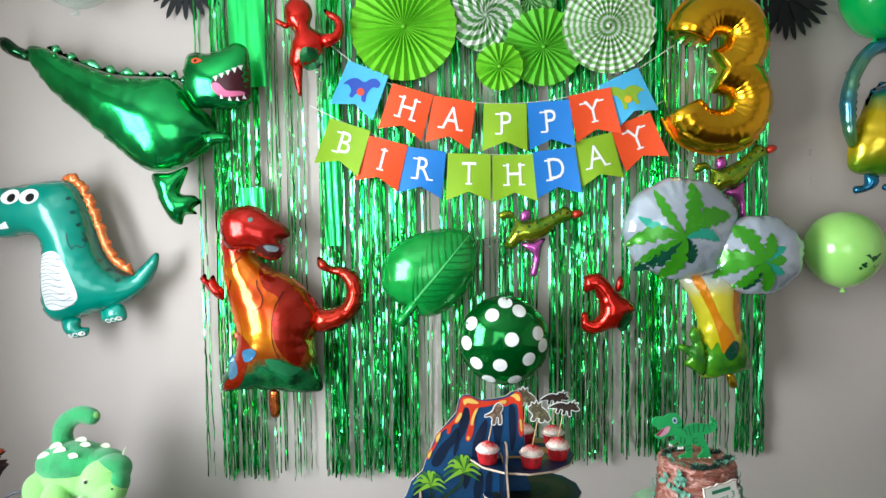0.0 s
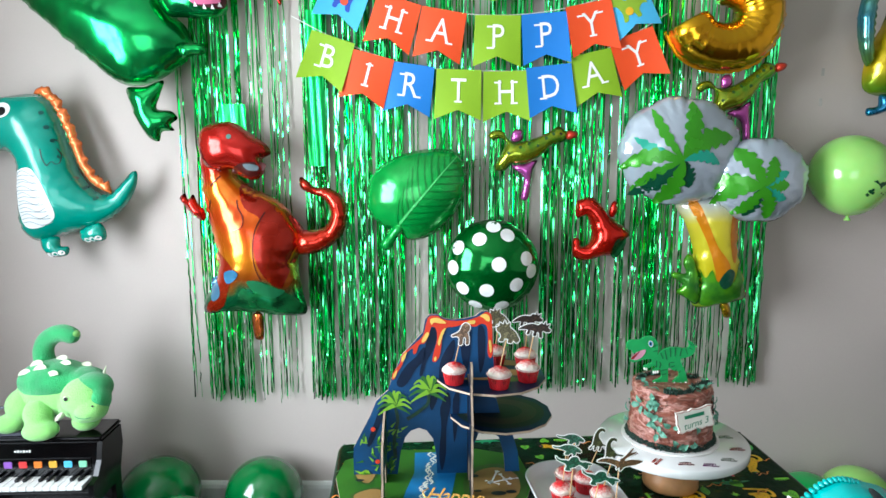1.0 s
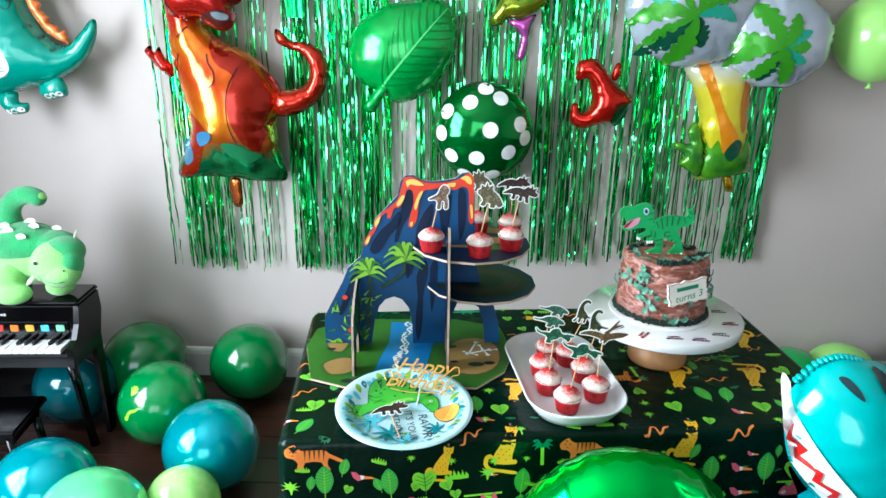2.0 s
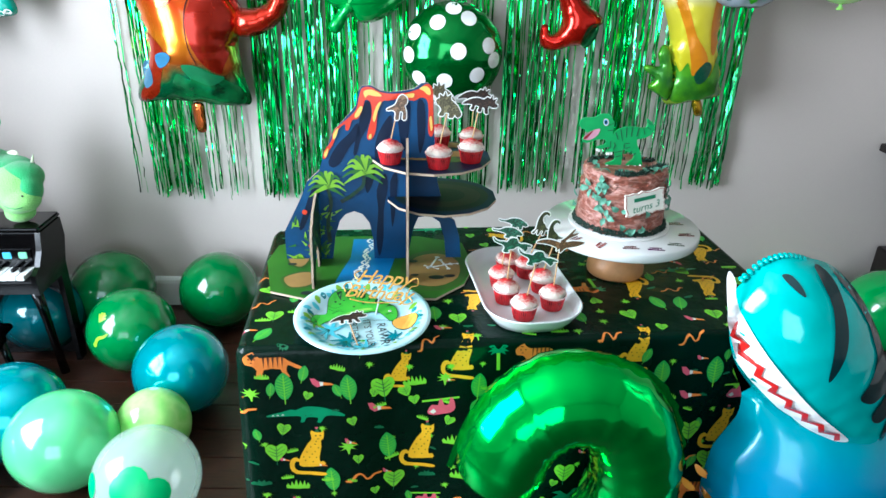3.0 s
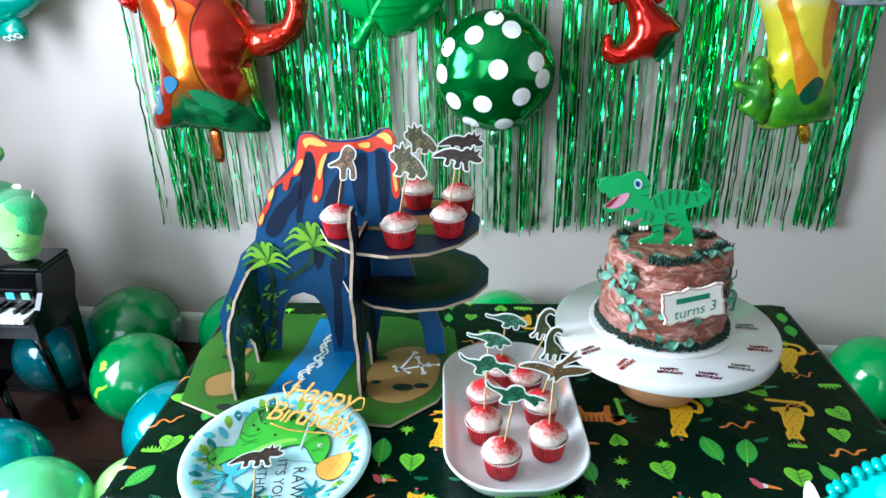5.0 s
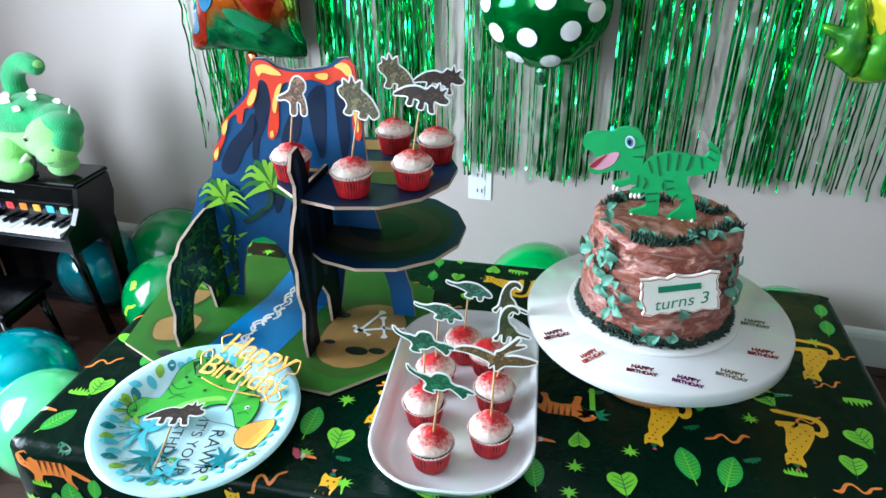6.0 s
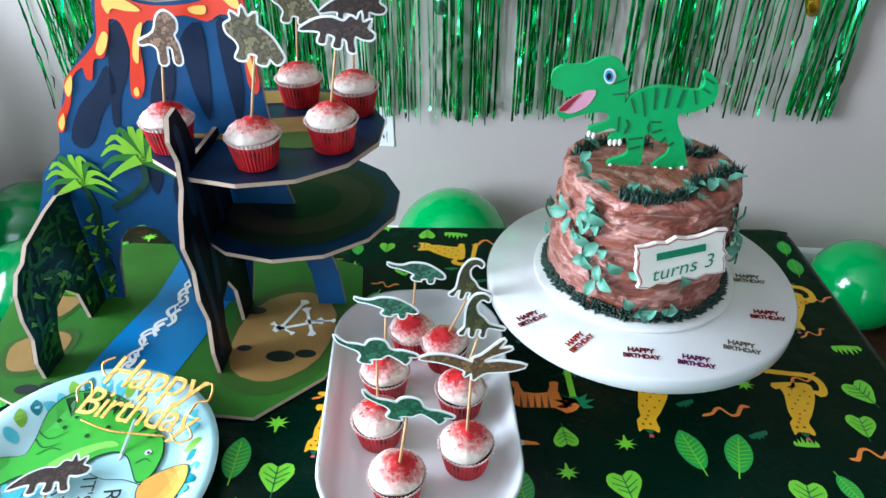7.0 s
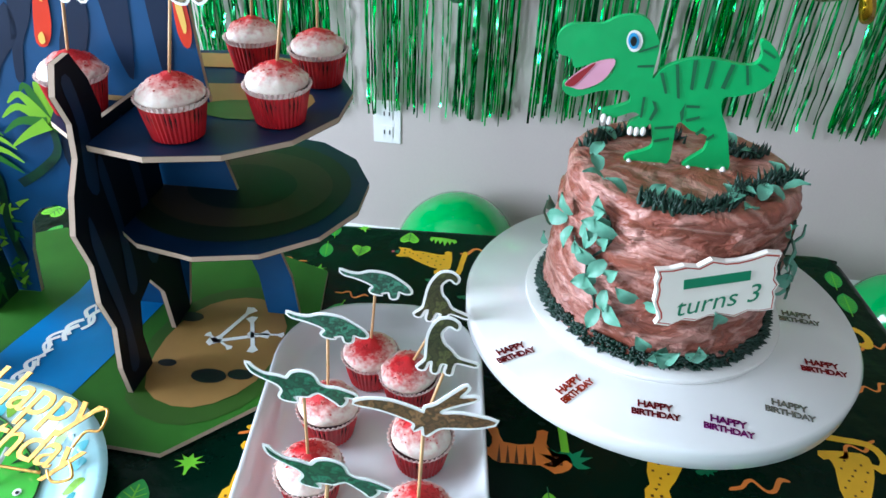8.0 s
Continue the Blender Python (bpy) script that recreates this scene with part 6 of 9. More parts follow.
patch("lava", "-7.99,20.45 -7.71,21.95 -6.37,23.80 -5.92,25.52 -4.51,26.90 -2.88,28.26 -1.65,29.66 -1.02,32.11 -0.41,33.46 1.14,33.55 2.43,32.82 4.33,32.48 7.23,32.65 9.42,33.32 10.89,34.26 11.87,33.68 12.09,32.05 12.17,29.12 12.34,25.85 11.80,24.67 11.25,25.85 11.29,29.12 11.00,31.33 9.87,31.82 8.59,31.19 6.68,31.69 4.23,31.21 3.16,31.12 2.26,29.64 1.76,25.86 0.96,24.16 0.13,24.32 0.51,26.38 1.10,28.65 0.90,30.88 -0.04,31.23 -0.53,29.65 -1.43,27.90 -2.45,27.65 -3.13,25.87 -3.73,25.87 -3.77,26.90 -5.03,25.87 -5.89,23.54 -6.84,21.95 -7.34,20.78", lava_red, 0.0016)
for s in ("-0.23,32.83 1.11,33.17 2.41,32.58 2.94,32.00 1.63,32.00 0.54,32.20 0.01,31.72", "-1.95,28.66 -0.97,30.15 -0.50,29.90 -1.12,28.56 -1.81,28.06", "9.57,33.41 10.64,33.88 11.47,33.40 11.62,32.34 10.95,32.44 10.36,33.02", "11.45,28.12 11.85,28.37 12.06,26.36 11.75,25.85", "-5.97,25.10 -4.99,26.23 -5.34,24.84 -5.93,24.06", "-7.77,21.42 -6.93,22.48 -7.17,21.31 -7.66,20.67", "1.25,28.15 2.03,30.39 2.86,31.02 2.12,29.15 1.58,27.39", "0.47,24.84 0.90,25.20 0.94,24.47 0.52,24.27", "7.21,32.37 8.66,32.55 8.52,31.83 7.42,31.88"):
    patch("lava_glow", s, lava_yellow, 0.0024)


def palm_print(cx, cz, size, trunk, seed):
    rng = random.Random(seed)
    patch_o = ribbon(smooth(trunk, 5, False), 0.006, 0.008)
    co, fa, _ = filled(patch_o, 0.02)
    part("palm_trunk_print", mesh_of("palm_trunk_print", [(x, -0.0024, z) for x, z in co], fa, False), jungle_dark, back)
    for k in range(11):
        a = radians(-25 + 230 * k / 10)
        tip = (cx + size * math.cos(a), cz + size * 0.8 * math.sin(a) - size * 0.25 * abs(math.cos(a)))
        mid = (cx + size * 0.55 * math.cos(a), cz + size * 0.75 * math.sin(a) + size * 0.05)
        o = ribbon(smooth([(cx, cz), mid, tip], 4, False), size * 0.28, size * 0.03)
        co, fa, _ = filled(o, 0.02)
        part("palm_leaf_print", mesh_of("palm_leaf_print", [(x, -0.003 - 0.0002 * k, z) for x, z in co], fa, False), leaf_lime if k % 3 else leaf_deep, back)


p1 = pts_of("-7.64,15.11 -6.95,11.98 -7.69,7.87 -7.51,3.63")
p2 = pts_of("-0.75,17.91 -0.82,15.42 -2.84,13.44 -5.09,11.99")
palm_print(*p1[0], 0.036, p1, 1)
palm_print(*p2[0], 0.040, p2, 2)
rng = random.Random(5)
low = pts_of("-14.29,9.02 -14.77,1.69 -13.63,-0.19 -11.94,4.20 -8.09,9.06 -7.55,1.77 -9.08,0.49 -10.54,6.65")
for k in range(70):
    q = rng.choice(low)
    cx, cz = q[0] + rng.gauss(0, 0.008), max(0.004, q[1] + rng.gauss(0, 0.013))
    a = rng.uniform(0, 6.28)
    o = ribbon([(cx, cz), (cx + 0.007 * math.cos(a), cz + 0.007 * math.sin(a)), (cx + 0.015 * math.cos(a), cz + 0.013 * math.sin(a))], 0.005, 0.001)
    if -0.155 < cx < -0.02 and all(inside(back_o, np.array(o))):
        co, fa, _ = filled(o, 0.02)
        part("bush_leaf_print", mesh_of("bush_leaf_print", [(x, -0.0015 - 0.00002 * k, z) for x, z in co], fa, False), leaf_lime if k % 2 else leaf_deep, back)
for x, z in ((-0.112, 0.03), (-0.12, 0.10)):
    patch("flower_print", " ".join(f"{x * 100 + 0.5 * math.cos(a):.2f},{z * 100 + 0.5 * math.sin(a):.2f}" for a in range(6)), lava_red, 0.004)


# side panels stand across the base, edge on
def side_panel(name, x, o, mat, label=""):
    ob = board(name, o, 0.004, mat, volcano, pose(x, 0, 0.004, 0, 0, 90))
    return ob


jungle_o = pts_of("-10.2,0 -10.4,2.2 -9.6,4.5 -9.8,7.0 -9.3,9.6 -8.2,11.2 -6.9,11.6 -5.8,12.8 -3.8,13.4 -1.8,14.0 0.6,14.4 2.4,13.8 2.4,0 -1.0,0 -1.6,3.8 -3.2,5.6 -5.2,5.0 -6.3,3.0 -6.9,0")
jungle = side_panel("jungle_panel", -0.101, jungle_o, jungle_dark)
rng = random.Random(9)
for k in range(150):
    cx, cz = rng.uniform(-0.095, 0.015), rng.uniform(0.01, 0.13)
    a, ln = rng.uniform(0, 6.28), rng.uniform(0.010, 0.022)
    o = ribbon(smooth([(cx, cz), (cx + ln * 0.5 * math.cos(a), cz + ln * 0.6 * math.sin(a)), (cx + ln * math.cos(a), cz + ln * 0.8 * math.sin(a) - 0.003)], 3, False), 0.0055, 0.001)
    if all(inside(jungle_o, np.array(o))):
        co, fa, _ = filled(o, 0.02)
        for y in (-0.0008 - 0.00001 * k, 0.0048 + 0.00001 * k):
            part("jungle_leaf_print", mesh_of("jungle_leaf_print", [(x, y, z) for x, z in co], fa if y < 0 else [q[::-1] for q in fa], False), leaf_deep if k % 5 else leaf_lime, jungle)
centre_o = pts_of("-8.6,0 -8.9,3 -8.2,6.5 -9.0,9.5 -8.6,12.5 -9.4,15.5 -8.4,18.0 -7.0,20.0 -6.6,22.3 -7.4,24.4 -6.6,26.2 -5.0,26.4 -3.8,24.4 -3.2,22.0 -3.4,21.4 2.4,21.4 2.4,0 -0.6,0 -1.0,4.5 -2.6,7.0 -4.6,6.2 -5.4,3.5 -5.2,0")
centre = side_panel("centre_panel", 0.068, centre_o, rock_shaded)
for s in ("-8.0,2 -7.4,6 -7.9,10 -8.2,14 -7.6,16 -7.0,12 -6.6,7 -6.8,2", "-5.6,8 -5.0,13 -5.4,18 -4.6,19 -4.2,13 -4.4,8", "-2.2,9 -1.4,14 -1.8,20 -0.8,20 -0.4,13 -0.8,8", "-6.9,18 -6.2,22 -6.6,25 -5.6,25 -5.2,21 -5.8,17"):
    co, fa, _ = filled(smooth(pts_of(s), 3), 0.02)
    part("rock_stripe", mesh_of("rock_stripe", [(x, -0.0009, z) for x, z in co], fa, False), rock_half_shaded, centre)
    part("rock_stripe", mesh_of("rock_stripe", [(x, 0.0049, z) for x, z in co], [q[::-1] for q in fa], False), rock_half_shaded, centre)


def tier(name, x, y, z, rx, ry, patches):
    """A round card shelf with a faceted rim."""
    o = [(rx * math.cos(a), ry * math.sin(a)) for a in (2 * math.pi * (k + 0.5) / 14 for k in range(14))]
    ob = part(name, slab(name, o, 0.004), paper_edge, volcano)
    ob.matrix_basis = Matrix(((1, 0, 0, x), (0, 0, 1, y), (0, -1, 0, z), (0, 0, 0, 1)))
    # underside printed darker than the top, so shade is in its colour
    for zz, mat in ((z + 0.0004, rock_half_shaded), (z - 0.0044, rock_shaded)):
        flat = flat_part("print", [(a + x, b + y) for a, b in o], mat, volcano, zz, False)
    for i, (o2, mat) in enumerate(patches):
        flat_part("print", [(a + x, b + y) for a, b in o2], mat, volcano, z + 0.0008 + 0.0003 * i)
    return ob


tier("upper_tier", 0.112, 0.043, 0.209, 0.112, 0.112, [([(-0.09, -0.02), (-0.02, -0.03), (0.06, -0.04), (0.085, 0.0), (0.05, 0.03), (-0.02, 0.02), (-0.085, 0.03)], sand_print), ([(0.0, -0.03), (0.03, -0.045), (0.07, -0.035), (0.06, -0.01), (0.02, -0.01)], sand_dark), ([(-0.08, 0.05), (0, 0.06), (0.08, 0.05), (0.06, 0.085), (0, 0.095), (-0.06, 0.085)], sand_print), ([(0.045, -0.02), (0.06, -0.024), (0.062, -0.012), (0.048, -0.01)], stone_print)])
tier("lower_tier", 0.132, 0.035, 0.133, 0.105, 0.105, [([(0.09 * math.cos(a), 0.085 * math.sin(a)) for a in (0.52 * k for k in range(12))], olive_shaded_print), ([(0.075 * math.cos(a), 0.065 * math.sin(a)) for a in (0.52 * k for k in range(12))], sand_shaded_print), ([(0.045 * math.cos(a), 0.038 * math.sin(a)) for a in (0.52 * k for k in range(12))], olive_shaded_print)])

# ---- cupcakes ----
wrapper_red = shader("wrapper_red", "#b3161f", 0.45, 0, 0.2, 60, bump=0.1)
wrapper_pale = shader("wrapper_pale", "#d9b4ae", 0.55, 0, 0.2, 90, ramp=["#c98a86", "#ead6d0", "#dcb5b0"])
sponge = shader("red_velvet_sponge", "#3c0d0d", 0.9, 0, 0.3, 120, bump=0.5, bump_size=300)
cream = shader("cream_frosting", "#e9dfd2", 0.55, 0, 0.05, 30, 0.15, 60, sss=0.1, ramp=["#e4d6c8", "#efe7dc"])
crumb_red = shader("red_crumb", "#b01216", 0.75, 0, 0.3, 90)
# red dust on one side of the cream
dn_, dl_ = cream.node_tree.nodes, cream.node_tree.links
dtc, dist, dno, dsum, drm, dmx = (dn_.new(k) for k in ("ShaderNodeTexCoord", "ShaderNodeVectorMath", "ShaderNodeTexNoise", "ShaderNodeMath", "ShaderNodeValToRGB", "ShaderNodeMix"))
dist.operation = "DISTANCE"
dist.inputs[1].default_value = (0.005, 0.002, 0.0495)
dl_.new(dtc.outputs["Object"], dist.inputs[0])
dl_.new(dtc.outputs["Object"], dno.inputs["Vector"])
dno.inputs["Scale"].default_value, dno.inputs["Detail"].default_value = 230, 7
dsum.operation = "MULTIPLY_ADD"
dsum.inputs[1].default_value = 0.028
dl_.new(dno.outputs[0], dsum.inputs[0])
dl_.new(dist.outputs["Value"], dsum.inputs[2])
drm.color_ramp.elements[0].position, drm.color_ramp.elements[0].color = 0.0245, (1, 1, 1, 1)
drm.color_ramp.elements[1].position, drm.color_ramp.elements[1].color = 0.041, (0, 0, 0, 1)
dl_.new(dsum.outputs[0], drm.inputs[0])
dmx.data_type = "RGBA"
dl_.new(drm.outputs[0], dmx.inputs[0])
dp_ = dn_["Principled BSDF"].inputs["Base Color"]
dl_.new(dp_.links[0].from_socket, dmx.inputs[6])
dmx.inputs[7].default_value = hexc("#bd0f16")
dl_.new(dmx.outputs[2], dp_)
stick_wood = shader("stick_wood", "#c69c6c", 0.6, 0, 0.15, 40)
card_white = shader("topper_card_white", "#f0f0ee", 0.5)
TOPPERS = {
    "sailback": ("-3.50,4.21 -3.22,3.88 -2.72,3.60 -2.06,3.60 -1.57,3.55 -1.32,3.96 -0.91,4.19 -0.41,4.16 -0.17,3.88 -0.03,3.55 0.41,3.38 0.91,3.43 1.73,3.22 1.72,3.04 1.24,2.97 1.32,2.72 1.07,2.28 0.83,2.48 0.33,2.81 -0.03,2.97 -0.33,2.81 -0.58,2.56 -0.96,2.48 -1.32,2.31 -1.16,2.01 -1.73,1.98 -1.98,2.15 -1.82,2.64 -2.06,3.05 -2.72,3.33 -3.30,3.66", "#1d4a38"),
    "armoured": ("-2.26,0.13 -1.73,0.03 -1.07,0.08 -0.49,0.36 0.17,0.46 0.83,0.40 1.49,0.08 1.98,-0.25 2.15,-0.58 1.82,-0.69 1.40,-0.63 1.32,-1.16 0.99,-1.25 0.83,-0.83 0.33,-1.02 0.41,-1.12 -0.03,-1.16 -0.33,-1.02 -0.13,-0.66 -0.49,-0.41 -1.32,-0.20 -1.98,-0.13", "#2c5a48"),
    "longneck": ("-0.79,-1.82 -0.53,-1.16 -0.63,-0.49 -0.79,0.33 -0.79,1.07 -0.58,1.73 -0.08,2.01 0.36,1.85 0.40,1.52 0.08,1.62 -0.17,1.45 -0.30,0.91 0.00,0.33 0.49,0.03 0.99,-0.36 1.98,-0.36 1.95,-0.53 1.07,-0.63 0.91,-0.99 0.96,-1.57 0.69,-1.57 0.63,-0.99 0.25,-1.07 0.25,-1.73 0.00,-1.78 -0.17,-1.07 -0.41,-1.24 -0.46,-1.82", "#33371c"),
    "winged": ("-3.27,-0.00 -2.64,0.41 -1.65,0.53 -0.66,0.33 -0.08,0.13 0.00,0.49 0.49,0.83 1.57,2.18 1.68,2.06 1.40,1.49 2.06,1.65 2.08,1.49 1.16,0.91 0.66,0.49 0.74,0.25 1.65,0.46 3.14,0.30 2.31,-0.25 1.32,-0.49 0.66,-0.69 0.25,-1.16 0.03,-1.35 -0.08,-0.74 -0.49,-1.16 -0.46,-0.66 -1.16,-0.33 -2.15,-0.08", "#5a4028"),
    "horned": ("-2.7,-0.45 -2.15,0.1 -1.45,0.55 -0.55,0.8 0.25,0.7 0.7,1.15 1.15,1.0 1.35,1.55 1.55,0.9 2.1,1.2 1.9,0.6 2.4,0.25 2.25,-0.1 1.7,-0.2 1.15,-0.1 1.1,-0.65 1.25,-1.2 0.8,-1.2 0.62,-0.55 0.25,-0.45 0.2,-1.1 -0.3,-1.1 -0.2,-0.45 -0.8,-0.35 -0.9,-1.0 -1.35,-1.0 -1.25,-0.35 -1.8,-0.3", "#2e1f18"),
    "upright": ("-1.54,-1.12 -0.56,-0.28 -0.28,0.84 0.22,1.34 0.90,0.98 0.98,0.28 0.78,-0.14 1.12,-0.84 1.34,-1.96 0.90,-2.10 0.73,-1.12 0.28,-1.12 0.34,-2.24 -0.14,-2.38 -0.28,-1.40 -0.84,-1.12 -1.40,-1.34", "#6a5240"),
    "frilled": ("-1.6,1.2 -1.0,1.0 -0.9,1.7 -0.5,1.1 0.0,1.5 0.1,0.8 0.6,0.5 1.2,0.1 1.7,-0.5 2.0,-1.0 1.6,-1.5 1.1,-1.2 0.9,-1.7 0.3,-1.7 0.3,-1.2 -0.3,-1.2 -0.5,-1.7 -1.1,-1.7 -0.9,-1.0 -1.2,-0.5 -1.7,-0.2 -1.9,0.3 -1.5,0.7", "#565038"),
}


def grow(o, d):
    """An outline moved outwards."""
    a = np.array(o)
    n = len(a)
    s = sum(a[i][0] * a[(i + 1) % n][1] - a[(i + 1) % n][0] * a[i][1] for i in range(n))
    out = []
    for i in range(n):
        t = a[(i + 1) % n] - a[i - 1]
        nn = np.array((t[1], -t[0])) / (np.linalg.norm(t) + 1e-9) * (1 if s > 0 else -1)
        out.append(tuple(a[i] + nn * d))
    return out


def topper(kind):
    s, colour = TOPPERS[kind]
    o = smooth(pts_of(s), 3)
    a = np.array(o)
    mid = (a.max(0) + a.min(0)) / 2
    o = [tuple((p - mid) * 1.22) for p in a]
    co, fa, _ = filled(o, 0.004)
    art = mesh_of("picture", [(x, -0.0004, z) for x, z in co], fa, False)
    mat = shader("dinosaur_picture_" + kind, colour, 0.45, 0, 0.45, 130, ramp=[tuple(c * q for c in hexc(colour)[:3]) + (1,) for q in (0.3, 1.4, 0.5, 2.6, 0.4)])
    art.materials.append(mat)
    low = min(p[1] for p in o)
    return slab("card", grow(o, 0.0019), 0.0006, 0.02), art, low


ART = {k: topper(k) for k in TOPPERS}


def swirl(i, a):
    return 1 + 0.045 * math.sin(2 * a + i * 1.1) + 0.015 * math.sin(5 * a - i)


def pleated(name, profile, deep):
    """A folded paper cup: forty sharp pleats with a ragged rim."""
    me = lathe(name, profile, 80, lambda i, a: 1 + deep * (0.5 if round(a * 80 / 6.2832) % 2 else -0.5) * (i > 0))
    me.polygons.foreach_set("use_smooth", [False] * len(me.polygons))
    return me


cup_meshes = {
    "wrapper": pleated("wrapper", [(0.0160, 0.0), (0.0172, 0.0006), (0.0194, 0.013), (0.0219, 0.0290)], 0.050),
    "wrapper_rim": pleated("wrapper_rim", [(0.0219, 0.0288), (0.0229, 0.0312), (0.0240, 0.0340), (0.0234, 0.0338), (0.0214, 0.0289)], 0.065),
    "sponge": lathe("sponge", [(0.0165, 0.002), (0.0205, 0.022), (0.0212, 0.030), (0.019, 0.033), (0, 0.034)], 40, lambda i, a: 1 + 0.02 * math.sin(7 * a + i)),
    "frosting": lathe("frosting", [(0.0208, 0.0300), (0.0224, 0.0338), (0.0220, 0.0380), (0.0200, 0.0414), (0.0182, 0.0420), (0.0160, 0.0452), (0.0140, 0.0462), (0.0110, 0.0485), (0.0078, 0.0494), (0.0045, 0.0512), (0.0018, 0.0528), (0, 0.0532)], 48, swirl),
}

for vert in cup_meshes["frosting"].vertices:
    # uneven, hand-spread cream
    p, q = vert.co, min(1.0, max(0.0, (vert.co.z - 0.031) / 0.006))
    k = 1 - 0.03 + q * (0.055 * noise.noise(p * 95) + 0.03 * noise.noise(p * 240))
    vert.co = (p.x * k, p.y * k, p.z + q * 0.0014 * noise.noise(p * 130 + Vector((3, 1, 7))))


def crumbs(seed, side):
    rng = random.Random(seed)
    bits = []
    for k in range(300):
        a, q = rng.uniform(0, 6.28), abs(rng.gauss(0, 0.0085 if k < 200 else 0.018))
        x, y = 0.006 * math.cos(side) + q * math.cos(a), 0.006 * math.sin(side) + q * math.sin(a)
        r = math.hypot(x, y)
        if r > 0.018:
            continue
        prof = [(0, 0.0530), (0.0045, 0.0512), (0.0078, 0.0494), (0.011, 0.0485), (0.014, 0.0462), (0.016, 0.0452), (0.0182, 0.0420), (0.0196, 0.0412), (0.0212, 0.038)]
        z = np.interp(r, [p[0] for p in prof], [p[1] for p in prof])
        s = rng.uniform(0.0003, 0.0010)
        bits += [(x + s, y, z), (x - s, y + s, z), (x - s * 0.5, y - s, z), (x, y, z + s * 1.1)]
    f = []
    for k in range(len(bits) // 4):
        b = 4 * k
        f += [(b, b + 1, b + 3), (b + 1, b + 2, b + 3), (b + 2, b, b + 3)]
    return mesh_of("red_dusting", bits, f, False)


def cupcake(x, y, z, kind, turn, stick, tilt, group, place, seed, size=1.0, slide=(0, 0)):
    ob = thing("cupcake", pose(x, y, z, 0, 0, turn) @ Matrix.Diagonal((1.05 * size, 1.05 * size, 0.87 * size, 1)), f"red velvet cupcake with crumbed cream frosting on {place}", "cupcake", group)
    for nm, mat in (("wrapper", wrapper_red), ("wrapper_rim", wrapper_pale), ("sponge", sponge), ("frosting", cream)):
        part(nm, cup_meshes[nm], mat, ob)
    tagged(part("red_dusting", crumbs(seed, radians(22)), crumb_red, ob), kind="stuff")
    if kind:
        card_me, art, low = ART[kind]
        st = thing("dinosaur_topper", pose(x + slide[0], y + slide[1], z + 0.036 * size, tilt[0], tilt[1], 0), "paper dinosaur cut-out with a white border on a wooden stick", "cake topper", group.replace("cupcakes", "toppers"))
        part("stick", tube("stick", [(0, 0, -0.008), (0, 0, stick)], 0.0011, 8), stick_wood, st)
        body = part("card", card_me, card_white, st, at=pose(0, -0.0022, stick - low - 0.012))
        part("picture", art, art.materials[0], body)
    return ob


UZ = TOP + 0.0035 + 0.2098
for i, (x, y, kind, stick, tilt) in enumerate([(0.131, 1.355, "upright", 0.058, (2, 12)), (0.218, 1.331, "frilled", 0.070, (0, 12)), (0.277, 1.370, "horned", 0.070, (0, 10)), (0.281, 1.452, "horned", 0.064, (-2, 3)), (0.219, 1.470, "frilled", 0.060, (0, 6))]):
    cupcake(x, y - 0.019, UZ + 0.0004, kind, 30 * i, stick, tilt, "cupcakes on the volcano stand", "the cardboard stand", i, 0.96)
TRAYZ = TOP + 0.0125
for i, (x, y, kind, stick, tilt, sl) in enumerate([(0.362, 1.134, "sailback", 0.079, (6, 8), (0.002, 0)), (0.4145, 1.169, "winged", 0.084, (2, 2), (0, 0)), (0.3375, 1.189, "sailback", 0.074, (3, 3), (0, 0)), (0.4055, 1.230, "longneck", 0.069, (0, 14), (0, 0)), (0.334, 1.245, "armoured", 0.075, (2, 4), (0, 0)), (0.386, 1.288, "longneck", 0.064, (0, 22), (0, 0)), (0.351, 1.305, "armoured", 0.067, (0, 5), (0, 0))]):
    cupcake(x, y, TRAYZ + 0.0006, kind, 40 * i, stick, tilt, "cupcakes on the tray", "the white tray", i + 10, 0.94, sl)

# ---- white tray ----
ceramic = shader("white_ceramic", "#d9dadb", 0.12, 0, 0.02, 4, coat=0.5)


def rounded(a, b, r, n=10):
    out = []
    for cx, cy, a0 in ((a - r, b - r, 0), (-a + r, b - r, 90), (-a + r, -b + r, 180), (a - r, -b + r, 270)):
        for k in range(n + 1):
            t = radians(a0 + 90 * k / n)
            out.append((cx + r * math.cos(t), cy + r * math.sin(t)))
    return out


def dish(name, a, b, r, levels):
    """A shallow dish: rings of a rounded rectangle, inset and height for each."""
    v, f = [], []
    for off, z in levels:
        v += [(x, y, z) for x, y in rounded(a - off, b - off, max(r - off, 0.004))]
    n = len(v) // len(levels)
    for i in range(len(levels) - 1):
        for k in range(n):
            p, q = i * n + k, i * n + (k + 1) % n
            f.append((p, q, q + n, p + n))
    f.append(tuple(reversed(range(n))))
    f.append(tuple(range((len(levels) - 1) * n, len(levels) * n)))
    return mesh_of(name, v, f)


tray = thing("serving_tray", pose(0.367, 1.232, TOP + 0.0032, 0, 0, 8), "white glazed ceramic tray with rounded ends", "tray")
part("dish", dish("dish", 0.085, 0.149, 0.070, [(0.022, 0.0), (0.018, 0.001), (0.010, 0.012), (0.001, 0.026), (0.0, 0.028), (0.0015, 0.0295), (0.004, 0.0285), (0.012, 0.014), (0.020, 0.0092), (0.028, 0.0085)]), ceramic, tray)

